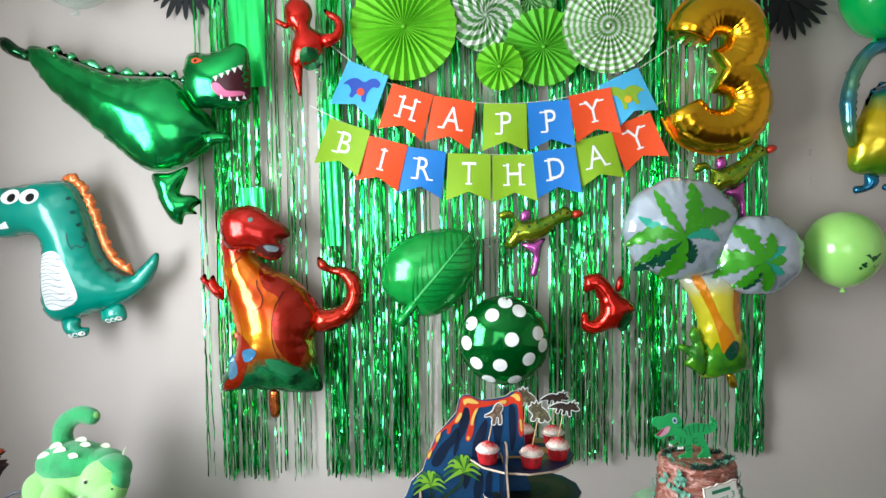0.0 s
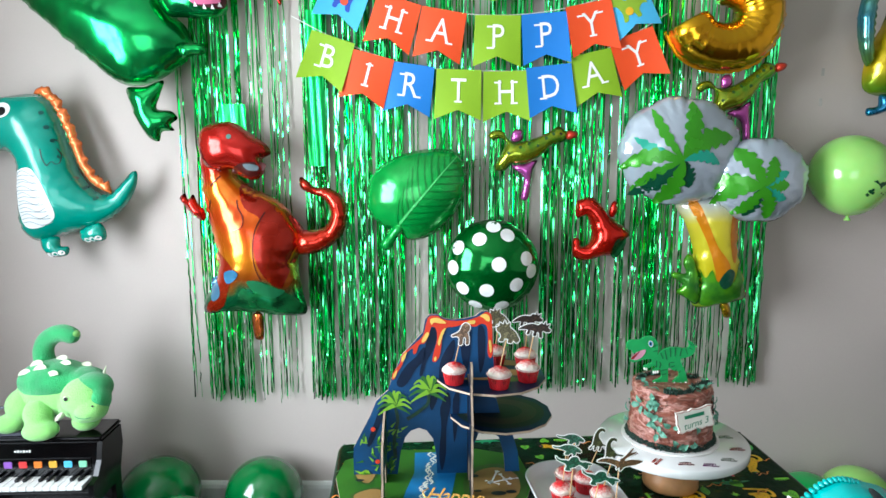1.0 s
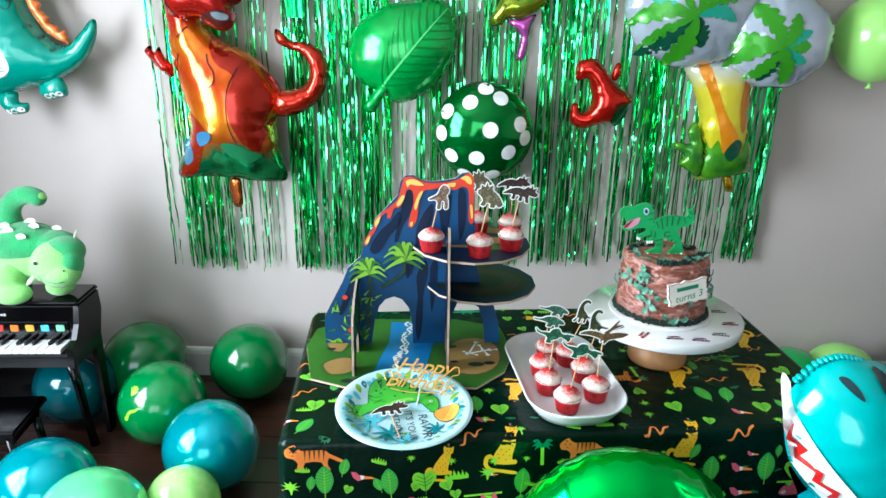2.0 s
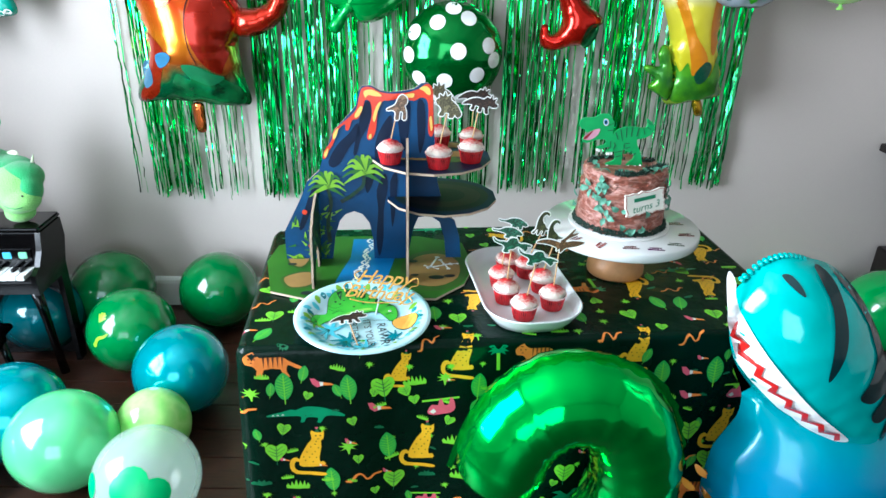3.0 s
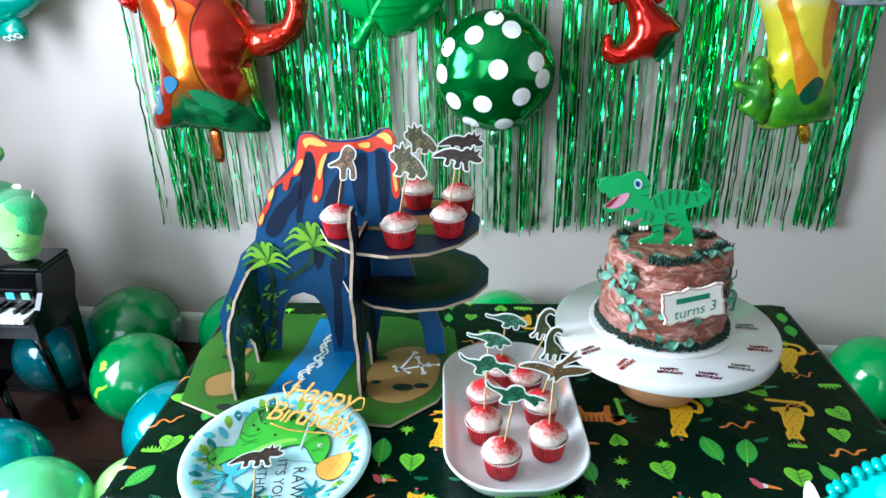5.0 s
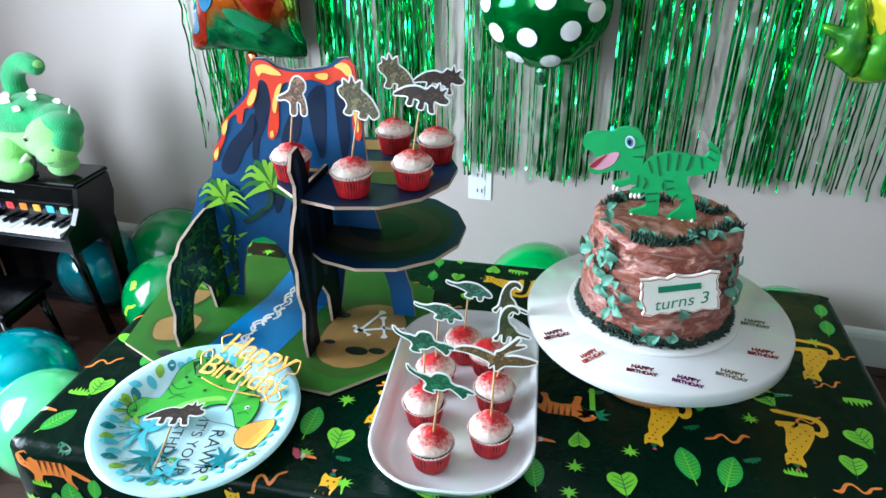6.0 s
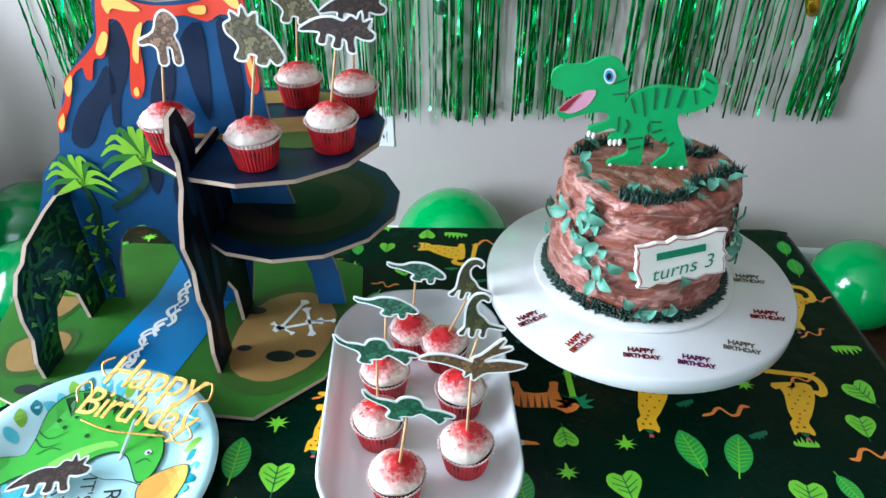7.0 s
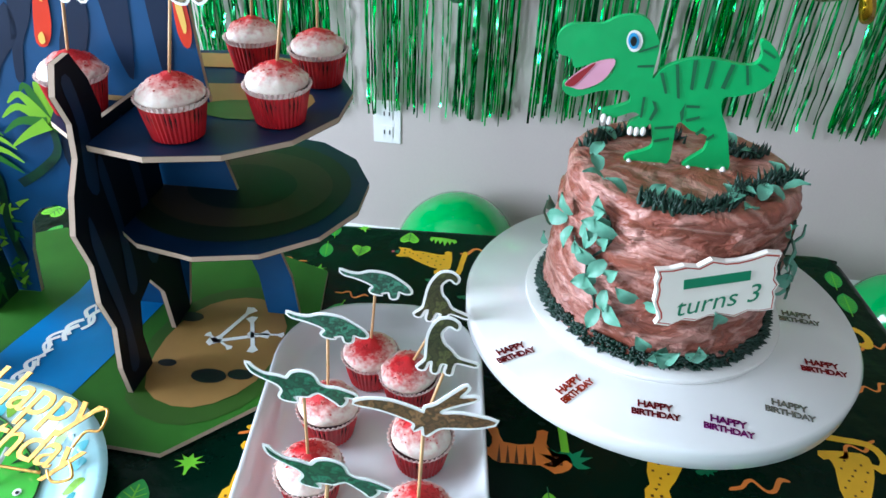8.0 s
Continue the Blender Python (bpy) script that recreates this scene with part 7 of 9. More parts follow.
part("foot_ring", dish("foot_ring", 0.062, 0.124, 0.048, [(0.0, -0.0005), (0.0, 0.0035), (0.004, 0.0035), (0.004, -0.0005)]), ceramic, tray)

# ---- paper plate ----
plate_white = shader("plate_paper", "#b6dfe6", 0.28, 0, 0.08, 9, coat=0.3, ramp=["#9fd6e0", "#cdeaee"])
aqua_print, aqua_deep = shader("aqua_print", "#5cc4d6", 0.3, coat=0.3), shader("aqua_deep_print", "#0f7f8a", 0.3, coat=0.3)
dino_green = shader("plate_dinosaur_green", "#4fbf3a", 0.3, coat=0.3)
balloon_orange = shader("plate_orange", "#e8a848", 0.3, coat=0.3)
plate = thing("paper_plate", pose(0.096, 1.128, TOP + 0.0045, 3.0, 0, 10), "glossy paper plate with dinosaur and tropical leaf print", "plate")
PR = 0.112
plate_body = part("plate_body", lathe("plate_body", [(0, 0.0), (PR * 0.66, 0.0), (PR * 0.74, 0.004), (PR * 0.84, 0.013), (PR * 0.94, 0.0165), (PR, 0.0155), (PR, 0.0148), (PR * 0.94, 0.0150), (PR * 0.84, 0.0115), (PR * 0.74, 0.0025), (PR * 0.66, -0.0012), (0, -0.0012)], 72), plate_white, plate)
plate_tree = BVHTree.FromPolygons([q.co for q in plate_body.data.vertices], [tuple(p.vertices) for p in plate_body.data.polygons])


def on_plate(name, o, mat, lift, curved=True, rnd=3):
    co, fa, _ = filled(smooth(o, rnd) if curved else o, 0.01)
    v = []
    for x, y in co:
        h = plate_tree.ray_cast(Vector((x, y, 1)), Vector((0, 0, -1)))[0]
        v.append((x, y, (h.z if h else 0.015) + lift))
    part(name, mesh_of(name, v, fa, False), mat, plate_body)


rng = random.Random(3)
for k in range(46):
    a, r0 = 2 * math.pi * k / 46 + rng.uniform(-0.04, 0.04), PR * rng.uniform(0.78, 0.86)
    ln, w = PR * rng.uniform(0.10, 0.16), 0.010
    b = a + rng.uniform(-0.6, 0.6)
    p0 = np.array((r0 * math.cos(a), r0 * math.sin(a)))
    d = np.array((math.cos(b), math.sin(b))) * ln
    nn = np.array((-d[1], d[0])) / ln * w * 0.5
    o = [tuple(p0 - d * 0.5), tuple(p0 - nn), tuple(p0 + d * 0.5), tuple(p0 + nn)]
    if all(math.hypot(*q) < PR * 0.985 for q in o):
        on_plate("leaf_print", o, (aqua_print, aqua_deep, leaf_lime, aqua_print)[k % 4], 0.0003 + 0.00002 * k)
for cx, cy, sc, mat in ((-0.055, -0.02, 1.0, aqua_print), (-0.03, -0.055, 0.9, aqua_deep), (-0.075, 0.005, 0.7, leaf_lime), (0.045, -0.05, 0.6, aqua_deep), (-0.005, -0.075, 0.8, aqua_print)):
    for k in range(7):
        a = radians(20 + 45 * k)
        on_plate("leaf_print", ribbon(smooth([(cx, cy), (cx + 0.014 * sc * math.cos(a), cy + 0.014 * sc * math.sin(a)), (cx + 0.03 * sc * math.cos(a + 0.2), cy + 0.03 * sc * math.sin(a + 0.2))], 3, False), 0.011 * sc, 0.002), mat, 0.0012 + 0.0001 * k, False)
def inked(name, s, mat, lift):
    """A printed shape with a drawn dark outline."""
    o = smooth(pts_of(s), 3)
    on_plate("outline_print", grow(o, 0.0011), print_dark, lift, False)
    on_plate(name, o, mat, lift + 0.0004, False)


plate_lime = shader("plate_lime", "#8fd65a", 0.3, coat=0.3)
inked("dinosaur_print", "-8.4,0.8 -7.6,2.4 -5.9,2.8 -5.6,4.6 -5.2,6.8 -3.6,8.4 -1.2,8.8 1.2,8.0 3.0,6.4 4.4,5.0 5.6,3.6 5.9,1.6 5.4,-0.2 4.5,-0.6 3.8,0.6 3.0,2.0 1.8,2.6 0.2,2.2 -0.8,1.2 -2.4,1.0 -4.0,0.9 -5.8,0.6 -7.0,-0.2 -8.0,-0.2", dino_green, 0.0018)
on_plate("belly_print", pts_of("-3.6,1.5 -1.6,1.7 0.2,2.8 1.9,3.1 1.2,3.7 -0.6,3.4 -2.4,2.6"), plate_lime, 0.0026)
for s in ("-4.0,8.0 -3.3,6.6 -3.0,8.4", "-2.6,8.6 -2.0,6.7 -1.6,8.7", "-1.2,8.7 -0.7,6.7 -0.1,8.5", "0.3,8.3 0.4,6.5 1.2,7.9", "1.6,7.6 1.4,6.0 2.3,7.0", "2.8,6.5 2.3,5.1 3.4,5.9", "3.9,5.4 3.2,4.4 4.4,4.9", "4.9,4.4 4.1,3.7 5.2,3.9"):
    on_plate("stripe_print", pts_of(s), print_dark, 0.0028, False)
for s in ("-5.6,4.4 -4.6,3.4 -3.2,3.8", "-5.6,5.2 -4.4,4.3 -3.0,5.0", "-4.9,2.7 -3.9,3.3 -2.9,3.0", "3.9,1.2 4.6,1.6 5.2,1.2"):
    on_plate("drawn_line", ribbon(smooth(pts_of(s), 4, False), 0.0011, 0.0005), print_dark, 0.0029, False)
for x, y in ((-0.042, 0.062), (-0.035, 0.055), (-0.028, 0.066), (-0.012, 0.044), (0.004, 0.052)):
    on_plate("spot_print", circle(x, y, 0.0022, 9), print_dark, 0.0029, False)
on_plate("eye_print", circle(0.047, 0.022, 0.0030, 9), ink_white, 0.003, False)
on_plate("pupil_print", circle(0.0475, 0.0215, 0.0014, 9), ink_black, 0.0034, False)
inked("balloon_print", "5.0,-0.6 7.2,0.6 8.6,0.2 8.8,-1.6 7.6,-3.4 5.6,-3.2 4.8,-2.0", balloon_orange, 0.0018)
on_plate("drawn_line", ribbon(smooth(pts_of("4.9,-1.0 3.4,-0.4 1.6,-0.2 0.0,0.6"), 4, False), 0.0009, 0.0006), print_dark, 0.0027, False)
for cx, cy, sc, tn in ((-0.055, -0.02, 1.0, 200), (-0.03, -0.055, 0.9, 240), (-0.075, 0.005, 0.7, 170), (-0.005, -0.075, 0.8, 270), (0.075, -0.045, 0.6, -20)):
    for k in range(5):
        a = radians(tn + 26 * (k - 2))
        on_plate("drawn_line", ribbon(smooth([(cx, cy), (cx + 0.012 * sc * math.cos(a), cy + 0.012 * sc * math.sin(a)), (cx + 0.026 * sc * math.cos(a + 0.15), cy + 0.026 * sc * math.sin(a + 0.15))], 3, False), 0.0011, 0.0005), print_dark, 0.0024, False)
for k, word in enumerate(("RAWR", "IT'S YOUR", "BIRTHDAY")):
    w = letters(word, 0.021 if k == 0 else 0.017, 0.0)
    w.transform(pose(0.028 - 0.022 * k, -0.042 + 0.005 * k, 0.0025, -90, 0, 0) @ pose(0, 0, 0, 0, 88, 0))
    part("words", w, ink_black, plate_body)

# gold script topper that lies over the plate's rim
gold_card = shader("gold_glitter_card", "#d9a552", 0.3, 0.6, 0.3, 300)
script = thing("birthday_script_topper", pose(0.118, 1.198, TOP + 0.034, -60, 0, -8), "gold card birthday lettering on a clear stick", "cake topper")
for word, size, z in (("Happy", 0.040, 0.017), ("Birthday", 0.037, -0.014)):
    w = letters(word, size, 0.0006, 0.4, 0.92, 0.0001)
    part("lettering", w, gold_card, script, at=pose(0.005 if z > 0 else 0, 0, z))
for s in ("-5.6,-1.6 -6.2,-0.4 -5.2,0.4 -4.6,-0.6", "-3.8,3.0 -4.8,2.2 -4.0,1.2 -3.0,1.8", "5.2,1.6 6.4,2.2 6.6,0.8 5.6,0.4 5.2,-0.8", "5.4,-1.6 6.2,-2.6 5.0,-3.2 4.2,-2.6", "-4.6,-3.0 -1.8,-3.4 1.2,-3.2 3.8,-2.9"):
    part("flourish", tube("flourish", [(x, 0, z) for x, z in smooth(pts_of(s), 6, False)], 0.0011, 6), gold_card, script)
part("stick", tube("stick", [(0.004, 0.001, -0.02), (0.004, 0.002, -0.115)], 0.0015, 8), shader("clear_stick", "#dfe8ea", 0.15, alpha=0.7), script)
lying = thing("dinosaur_topper", pose(0.072, 1.122, TOP + 0.0135, -86, 0, 18), "paper dinosaur cut-out lying on the printed plate", "cake topper")
card_me, art, low = ART["horned"]
part("stick", tube("stick", [(0, 0, 0), (0, 0, -0.075)], 0.0011, 8), stick_wood, lying)
cd_ = part("card", card_me, card_white, lying, at=pose(0, -0.002, 0))
part("picture", art, shader("brown_dinosaur_picture", "#8a6644", 0.4, 0, 0.4, 70), cd_)

# ---- cake on a marble stand ----
CX, CY = 0.560, 1.340
marble = shader("white_marble", "#d6d5d3", 0.22, 0, 0.05, 4, coat=0.3, ramp=["#cbcac9", "#dddcda", "#d2d1d0"])
oak = shader("stand_wood", "#b07d4e", 0.5, 0, 0.25, 14, 0.05, 80)
SZ = 0.864
stand = thing("marble_cake_stand", pose(CX + 0.005, CY - 0.003, TOP + 0.003), "round white marble cake stand on a turned wooden foot", "cake stand")
part("foot", lathe("foot", [(0.052, 0.0), (0.054, 0.004), (0.054, 0.016), (0.050, 0.026), (0.042, 0.04), (0.036, 0.06), (0.034, 0.078), (0.036, SZ - TOP - 0.0225)], 48), oak, stand)
part("plate", lathe("plate", [(0.0, SZ - TOP - 0.022), (0.139, SZ - TOP - 0.022), (0.1425, SZ - TOP - 0.019), (0.143, SZ - TOP - 0.006), (0.1405, SZ - TOP - 0.003), (0, SZ - TOP - 0.003)], 96), marble, stand)
cakeboard_white = shader("cake_board_white", "#dedcd8", 0.5)
cake = thing("birthday_cake", pose(CX, CY, SZ), "brown frosted cake piped with green leaves and a plaque", "cake")
part("cake_board", lathe("cake_board", [(0, 0.0), (0.0925, 0.0), (0.093, 0.001), (0.093, 0.0035), (0.0925, 0.004), (0, 0.004)], 80), cakeboard_white, cake)
frosting = shader("brown_frosting", "#6b3626", 0.42, 0, 0.3, 44, 0.8, 75, ramp=["#6a3425", "#8a4c3c", "#7e4534", "#b48376", "#884c3d", "#965c4c"])
n_, l_ = frosting.node_tree.nodes, frosting.node_tree.links
map_ = n_.new("ShaderNodeMapping")
map_.inputs["Scale"].default_value = (0.62, 0.62, 1.4)
l_.new(n_["Texture Coordinate"].outputs["Object"], map_.inputs["Vector"])
for q in n_:
    if q.type == "TEX_NOISE":
        l_.new(map_.outputs[0], q.inputs["Vector"])
        q.inputs["Distortion"].default_value = 0.6
CH = 0.112
v, f = [], []
SEG = 260
ROWS = 64
# overlapping strokes of a palette knife: middle, half length, half width, slant, thickness
rng = random.Random(31)
strokes = [(rng.uniform(-math.pi, math.pi), rng.uniform(0, CH), rng.uniform(0.010, 0.030), rng.uniform(0.004, 0.010), rng.gauss(0.15, 0.35), rng.uniform(-0.0012, 0.0016)) for _ in range(260)]


def knife(a, z):
    d = 0.0
    for a0, z0, ln, wd, sl, th in strokes:
        du = ((a - a0 + math.pi) % (2 * math.pi) - math.pi) * 0.078
        if abs(du) < 0.032 and abs(z - z0) < 0.03:
            u, w = du * math.cos(sl) + (z - z0) * math.sin(sl), (z - z0) * math.cos(sl) - du * math.sin(sl)
            if (u / ln) ** 2 + (w / wd) ** 2 < 1:
                d = th + 0.0008 * w / wd + 0.0004 * u / ln
    return d


prof = [(0.0805 - 0.006 * k / (ROWS - 1), 0.004 + (CH - 0.006) * k / (ROWS - 1)) for k in range(ROWS)] + [(0.0735, CH), (0.070, CH + 0.0015)] + [(0.070 * (1 - k / 9), CH + 0.0015) for k in range(1, 9)]
for i, (r, z) in enumerate(prof):
    for k in range(SEG):
        a = 2 * math.pi * k / SEG
        p = Vector((math.cos(a) * 2.2, math.sin(a) * 2.2, z * 55))
        d = 0.0010 * noise.noise(p * 1.3) + 0.0005 * noise.noise(p * 8) + (knife(a, z) if i < ROWS else 0)
        if i < ROWS + 1:
            v.append(((r + d) * math.cos(a), (r + d) * math.sin(a), z))
        else:
            q = Vector((r * math.cos(a) * 40, r * math.sin(a) * 110, 1))
            v.append((r * math.cos(a), r * math.sin(a), z + 0.0012 * noise.noise(q) + 0.0008 * noise.noise(q * 3)))
for i in range(len(prof) - 1):
    for k in range(SEG):
        a, b = i * SEG + k, i * SEG + (k + 1) % SEG
        f.append((a, b, b + SEG, a + SEG))
f.append(tuple(range((len(prof) - 1) * SEG, len(prof) * SEG)))
part("frosted_body", mesh_of("frosted_body", v, f), frosting, cake)

# piped grass: small pulled spikes
piped_dark = shader("piped_dark_green", "#0d2f22", 0.5, 0, 0.25, 60)
piped_leaf = shader("piped_leaf_green", "#588f78", 0.5, 0, 0.15, 50, bump=0.1)


def spikes(name, places, r, h, parent, seed):
    rng = random.Random(seed)
    v, f = [], []
    for (x, y, z), (ox, oy, oz) in places:
        ax, ay, az = ox + rng.gauss(0, 0.35), oy + rng.gauss(0, 0.35), oz + rng.gauss(0, 0.25)
        ln = math.sqrt(ax * ax + ay * ay + az * az) or 1
        hh, rr = h * rng.uniform(0.7, 1.3), r * rng.uniform(0.8, 1.2)
        d = Vector((ax / ln, ay / ln, az / ln))
        s1 = d.orthogonal().normalized()
        s2 = d.cross(s1)
        b = len(v)
        for q, w in ((0.0, 1.0), (0.45, 0.8)):
            for k in range(5):
                a = 2 * math.pi * k / 5
                v.append(Vector((x, y, z)) + d * hh * q + (s1 * math.cos(a) + s2 * math.sin(a)) * rr * w)
        v.append(Vector((x, y, z)) + d * hh)
        for k in range(5):
            m = (k + 1) % 5
            f.append((b + k, b + m, b + 5 + m, b + 5 + k))
            f.append((b + 5 + k, b + 5 + m, b + 10))
    tagged(part(name, mesh_of(name, v, f), piped_dark, parent), kind="stuff")


rng = random.Random(21)
ring = []
for k in range(1700):
    a = rng.uniform(0, 2 * math.pi)
    q = rng.uniform(0, 1)
    ring.append(((math.cos(a) * (0.0830 - 0.0035 * q), math.sin(a) * (0.0830 - 0.0035 * q), 0.005 + 0.009 * q), (math.cos(a), math.sin(a), 0.3 + 0.5 * q)))
spikes("piped_grass_border", ring, 0.0015, 0.0048, cake, 1)
moss = []
for path, n, w in (([(-0.062, 0.012), (-0.056, 0.022), (-0.040, 0.036), (-0.020, 0.040), (0.004, 0.038)], 170, 0.005), ([(-0.030, -0.060), (-0.010, -0.066), (0.012, -0.058), (0.026, -0.042), (0.034, -0.030)], 260, 0.005), ([(0.038, -0.034), (0.052, -0.018), (0.066, -0.010)], 110, 0.005), ([(0.030, 0.030), (0.045, 0.020), (0.058, 0.028)], 80, 0.005)):
    p = smooth(path, 8, False)
    for k in range(n):
        q = p[rng.randrange(len(p))]
        moss.append(((q[0] + rng.gauss(0, w * 0.5), q[1] + rng.gauss(0, w * 0.5), CH + 0.001), (0, 0, 1)))
spikes("piped_moss", moss, 0.0013, 0.009, cake, 2)


def leaf_mesh(ln, w):
    v, f = [], []
    for i in range(7):
        q = i / 6
        ww = w * math.sin(math.pi * min(1, 0.12 + 0.88 * q)) if q < 1 else 0.0
        ww = w * (math.sin(math.pi * (0.15 + 0.85 * q)))
        lift = 0.003 * math.sin(math.pi * q)
        for j in (-1, -0.5, 0, 0.5, 1):
            v.append((ww * j * 0.5, ln * q, lift + 0.0016 * abs(j) + 0.0003 * math.sin(q * 14)))
    for i in range(6):
        for j in range(4):
            a = i * 5 + j
            f.append((a, a + 1, a + 6, a + 5))
    return mesh_of("leaf", v, f)


LEAF = leaf_mesh(0.017, 0.0105)


def cake_leaf(az, z, turn, size):
    """A piped leaf against the side of the cake, or lying on its top where z is over the rim."""
    a = radians(az)
    if z < CH:
        r = 0.0805 - 0.006 * (z / CH) + 0.0018
        n = Vector((math.cos(a), math.sin(a), 0.08)).normalized()
        p = Vector((r * math.cos(a), r * math.sin(a), z))
        up = Vector((0, 0, 1))
        side = up.cross(n).normalized()
        up = n.cross(side)
    else:
        r = z - CH
        n, p = Vector((0, 0, 1)), Vector((r * math.cos(a), r * math.sin(a), CH + 0.002))
        side, up = Vector((1, 0, 0)), Vector((0, 1, 0))
    m = Matrix((side, up, n)).transposed().to_4x4()
    m.translation = p
    part("leaf", LEAF, piped_leaf, cake, at=m @ pose(0, 0, 0, 0, 0, turn) @ pose(0, 0, 0, 18, 0, 0) @ Matrix.Scale(size, 4))


# vines: each leaf has a place round the cake, a height, a turn and a size
VINE = [(228, .100, 20), (222, .098, -60), (232, .096, 100), (226, .088, 170), (236, .090, 60), (218, .088, -120), (208, .086, 40), (204, .080, 110), (210, .078, 190), (214, .072, -90), (230, .078, -30), (234, .070, 150), (229, .066, 60), (236, .060, -40), (231, .055, 120), (237, .050, 200), (233, .044, 30), (239, .040, -110), (236, .034, 170), (252, .052, 60), (256, .050, -60),
        (262, .018, 40), (266, .012, -50), (270, .020, 120), (274, .010, 60), (279, .016, -70), (284, .012, 10), (290, .040, 30),
        (318, .098, 40), (324, .092, 140), (330, .084, -30), (326, .074, 80), (334, .068, 190), (330, .058, 20), (338, .050, 110), (335, .040, -60), (322, .062, -110),
        (175, .050, 30), (170, .030, 90), (180, .070, -40)]
for i, (az, z, tn) in enumerate(VINE):
    cake_leaf(az, z, tn, 0.85 + 0.3 * ((i * 7) % 5) / 5)
for i, (az, r, tn) in enumerate([(205, .062, 20), (215, .066, 100), (185, .060, -30), (232, .068, 60), (245, .064, -40), (258, .066, 10), (272, .062, 90), (285, .058, -70), (296, .056, 30), (300, .066, 140), (312, .060, -20), (322, .068, 60), (335, .064, -90), (350, .062, 30), (150, .050, 60), (130, .045, -30), (40, .05, 20), (20, .055, 110), (305, .045, -140)]):
    cake_leaf(az, CH + r, tn, 0.9)
for az, z0, z1 in ((229, .10, .03), (329, .10, .05)):
    pth = []
    for k in range(10):
        a, z = radians(az + 5 * math.sin(k * 0.9)), z0 + (z1 - z0) * k / 9
        r = 0.082 - 0.006 * z / CH
        pth.append((r * math.cos(a), r * math.sin(a), z))
    part("vine", tube("vine", pth, 0.001, 6), piped_dark, cake)

# dinosaur cut-out that stands on the cake
fondant = shader("green_fondant", "#1f9a50", 0.45, 0, 0.08, 40, 0.04, 120)
fondant_dark = shader("dark_green_fondant", "#125a34", 0.5)
fondant_white = shader("white_fondant", "#e8e6e0", 0.45)
DX, DY, DZ = 0.573, 1.335, SZ + CH + 0.001
dino = thing("dinosaur_cake_topper", pose(DX, DY, DZ), "flat green fondant dinosaur with dark stripes and white claws", "cake topper")
body_o = pts_of("-10.61,7.35 -10.50,8.09 -9.85,8.61 -8.85,8.69 -7.96,8.79 -7.14,9.26 -5.98,9.42 -5.28,9.10 -4.83,8.44 -4.50,7.85 -4.47,7.13 -4.50,6.28 -4.46,5.70 -4.04,6.32 -3.23,6.82 -2.11,7.19 -0.72,7.18 0.52,7.00 1.28,7.10 1.52,7.64 1.24,8.33 1.44,8.58 2.03,8.19 2.56,7.52 2.65,6.60 2.34,5.83 1.59,5.32 0.66,5.02 -0.01,4.84 0.12,3.96 0.72,2.87 1.19,1.50 1.53,0.06 0.33,-0.20 -1.30,-0.26 -1.31,0.24 -0.60,0.94 -0.27,1.34 -0.23,2.07 -0.63,2.38 -1.41,2.54 -2.17,3.04 -2.40,2.67 -2.32,1.36 -2.38,0.12 -3.40,-0.29 -4.96,-0.29 -5.12,0.32 -4.06,0.81 -3.60,1.23 -3.77,2.05 -4.02,2.74 -4.37,2.35 -5.28,2.02 -5.31,2.73 -4.74,3.13 -5.23,3.43 -6.22,2.99 -6.95,2.80 -7.15,3.36 -6.34,3.67 -5.57,4.09 -5.79,4.74 -6.44,4.79 -7.57,4.62 -9.00,4.10 -9.80,4.41 -9.86,4.93 -9.56,5.06 -8.65,4.66 -7.64,5.02 -6.94,5.85 -7.03,6.70 -7.89,6.56 -9.27,5.97 -9.61,6.59 -10.32,6.74")
if sum(a[0] * b[1] - b[0] * a[1] for a, b in zip(body_o, body_o[1:] + body_o[:1])) < 0:
    body_o = body_o[::-1]
dino_body = part("body", slab("body", body_o, 0.005, 0.01, True, 3), fondant, dino)


def on_dino(name, s, mat, lift, curved=True):
    o = pts_of(s)
    co, fa, _ = filled(smooth(o, 3) if curved else o, 0.01)
    part(name, mesh_of(name, [(x, -lift, z) for x, z in co], fa, False), mat, dino_body)


on_dino("mouth", "-9.80,4.91 -9.22,5.65 -8.28,6.38 -7.04,6.76 -7.00,6.17 -7.57,5.25 -8.65,4.66 -9.34,4.73", shader("mouth_pink", "#d89ab0", 0.5), 0.0006)
on_dino("tongue", "-9.76,4.91 -9.12,5.66 -8.08,6.46 -8.50,5.78 -9.21,4.87", shader("mouth_red", "#8f1420", 0.5), 0.0012)
on_dino("eye_white", "-6.49,7.90 -6.42,8.41 -6.11,8.58 -5.74,8.41 -5.52,7.93 -5.63,7.45 -5.96,7.28 -6.28,7.46", fondant_white, 0.0008)
on_dino("iris", "-6.41,7.94 -6.33,8.36 -6.02,8.40 -5.74,8.00 -5.81,7.54 -6.13,7.51", shader("iris_blue", "#3f9ad0", 0.3), 0.0014)
on_dino("pupil", "-6.29,7.95 -6.22,8.20 -6.04,8.22 -5.90,7.99 -5.96,7.69 -6.14,7.68", ink_black, 0.002)
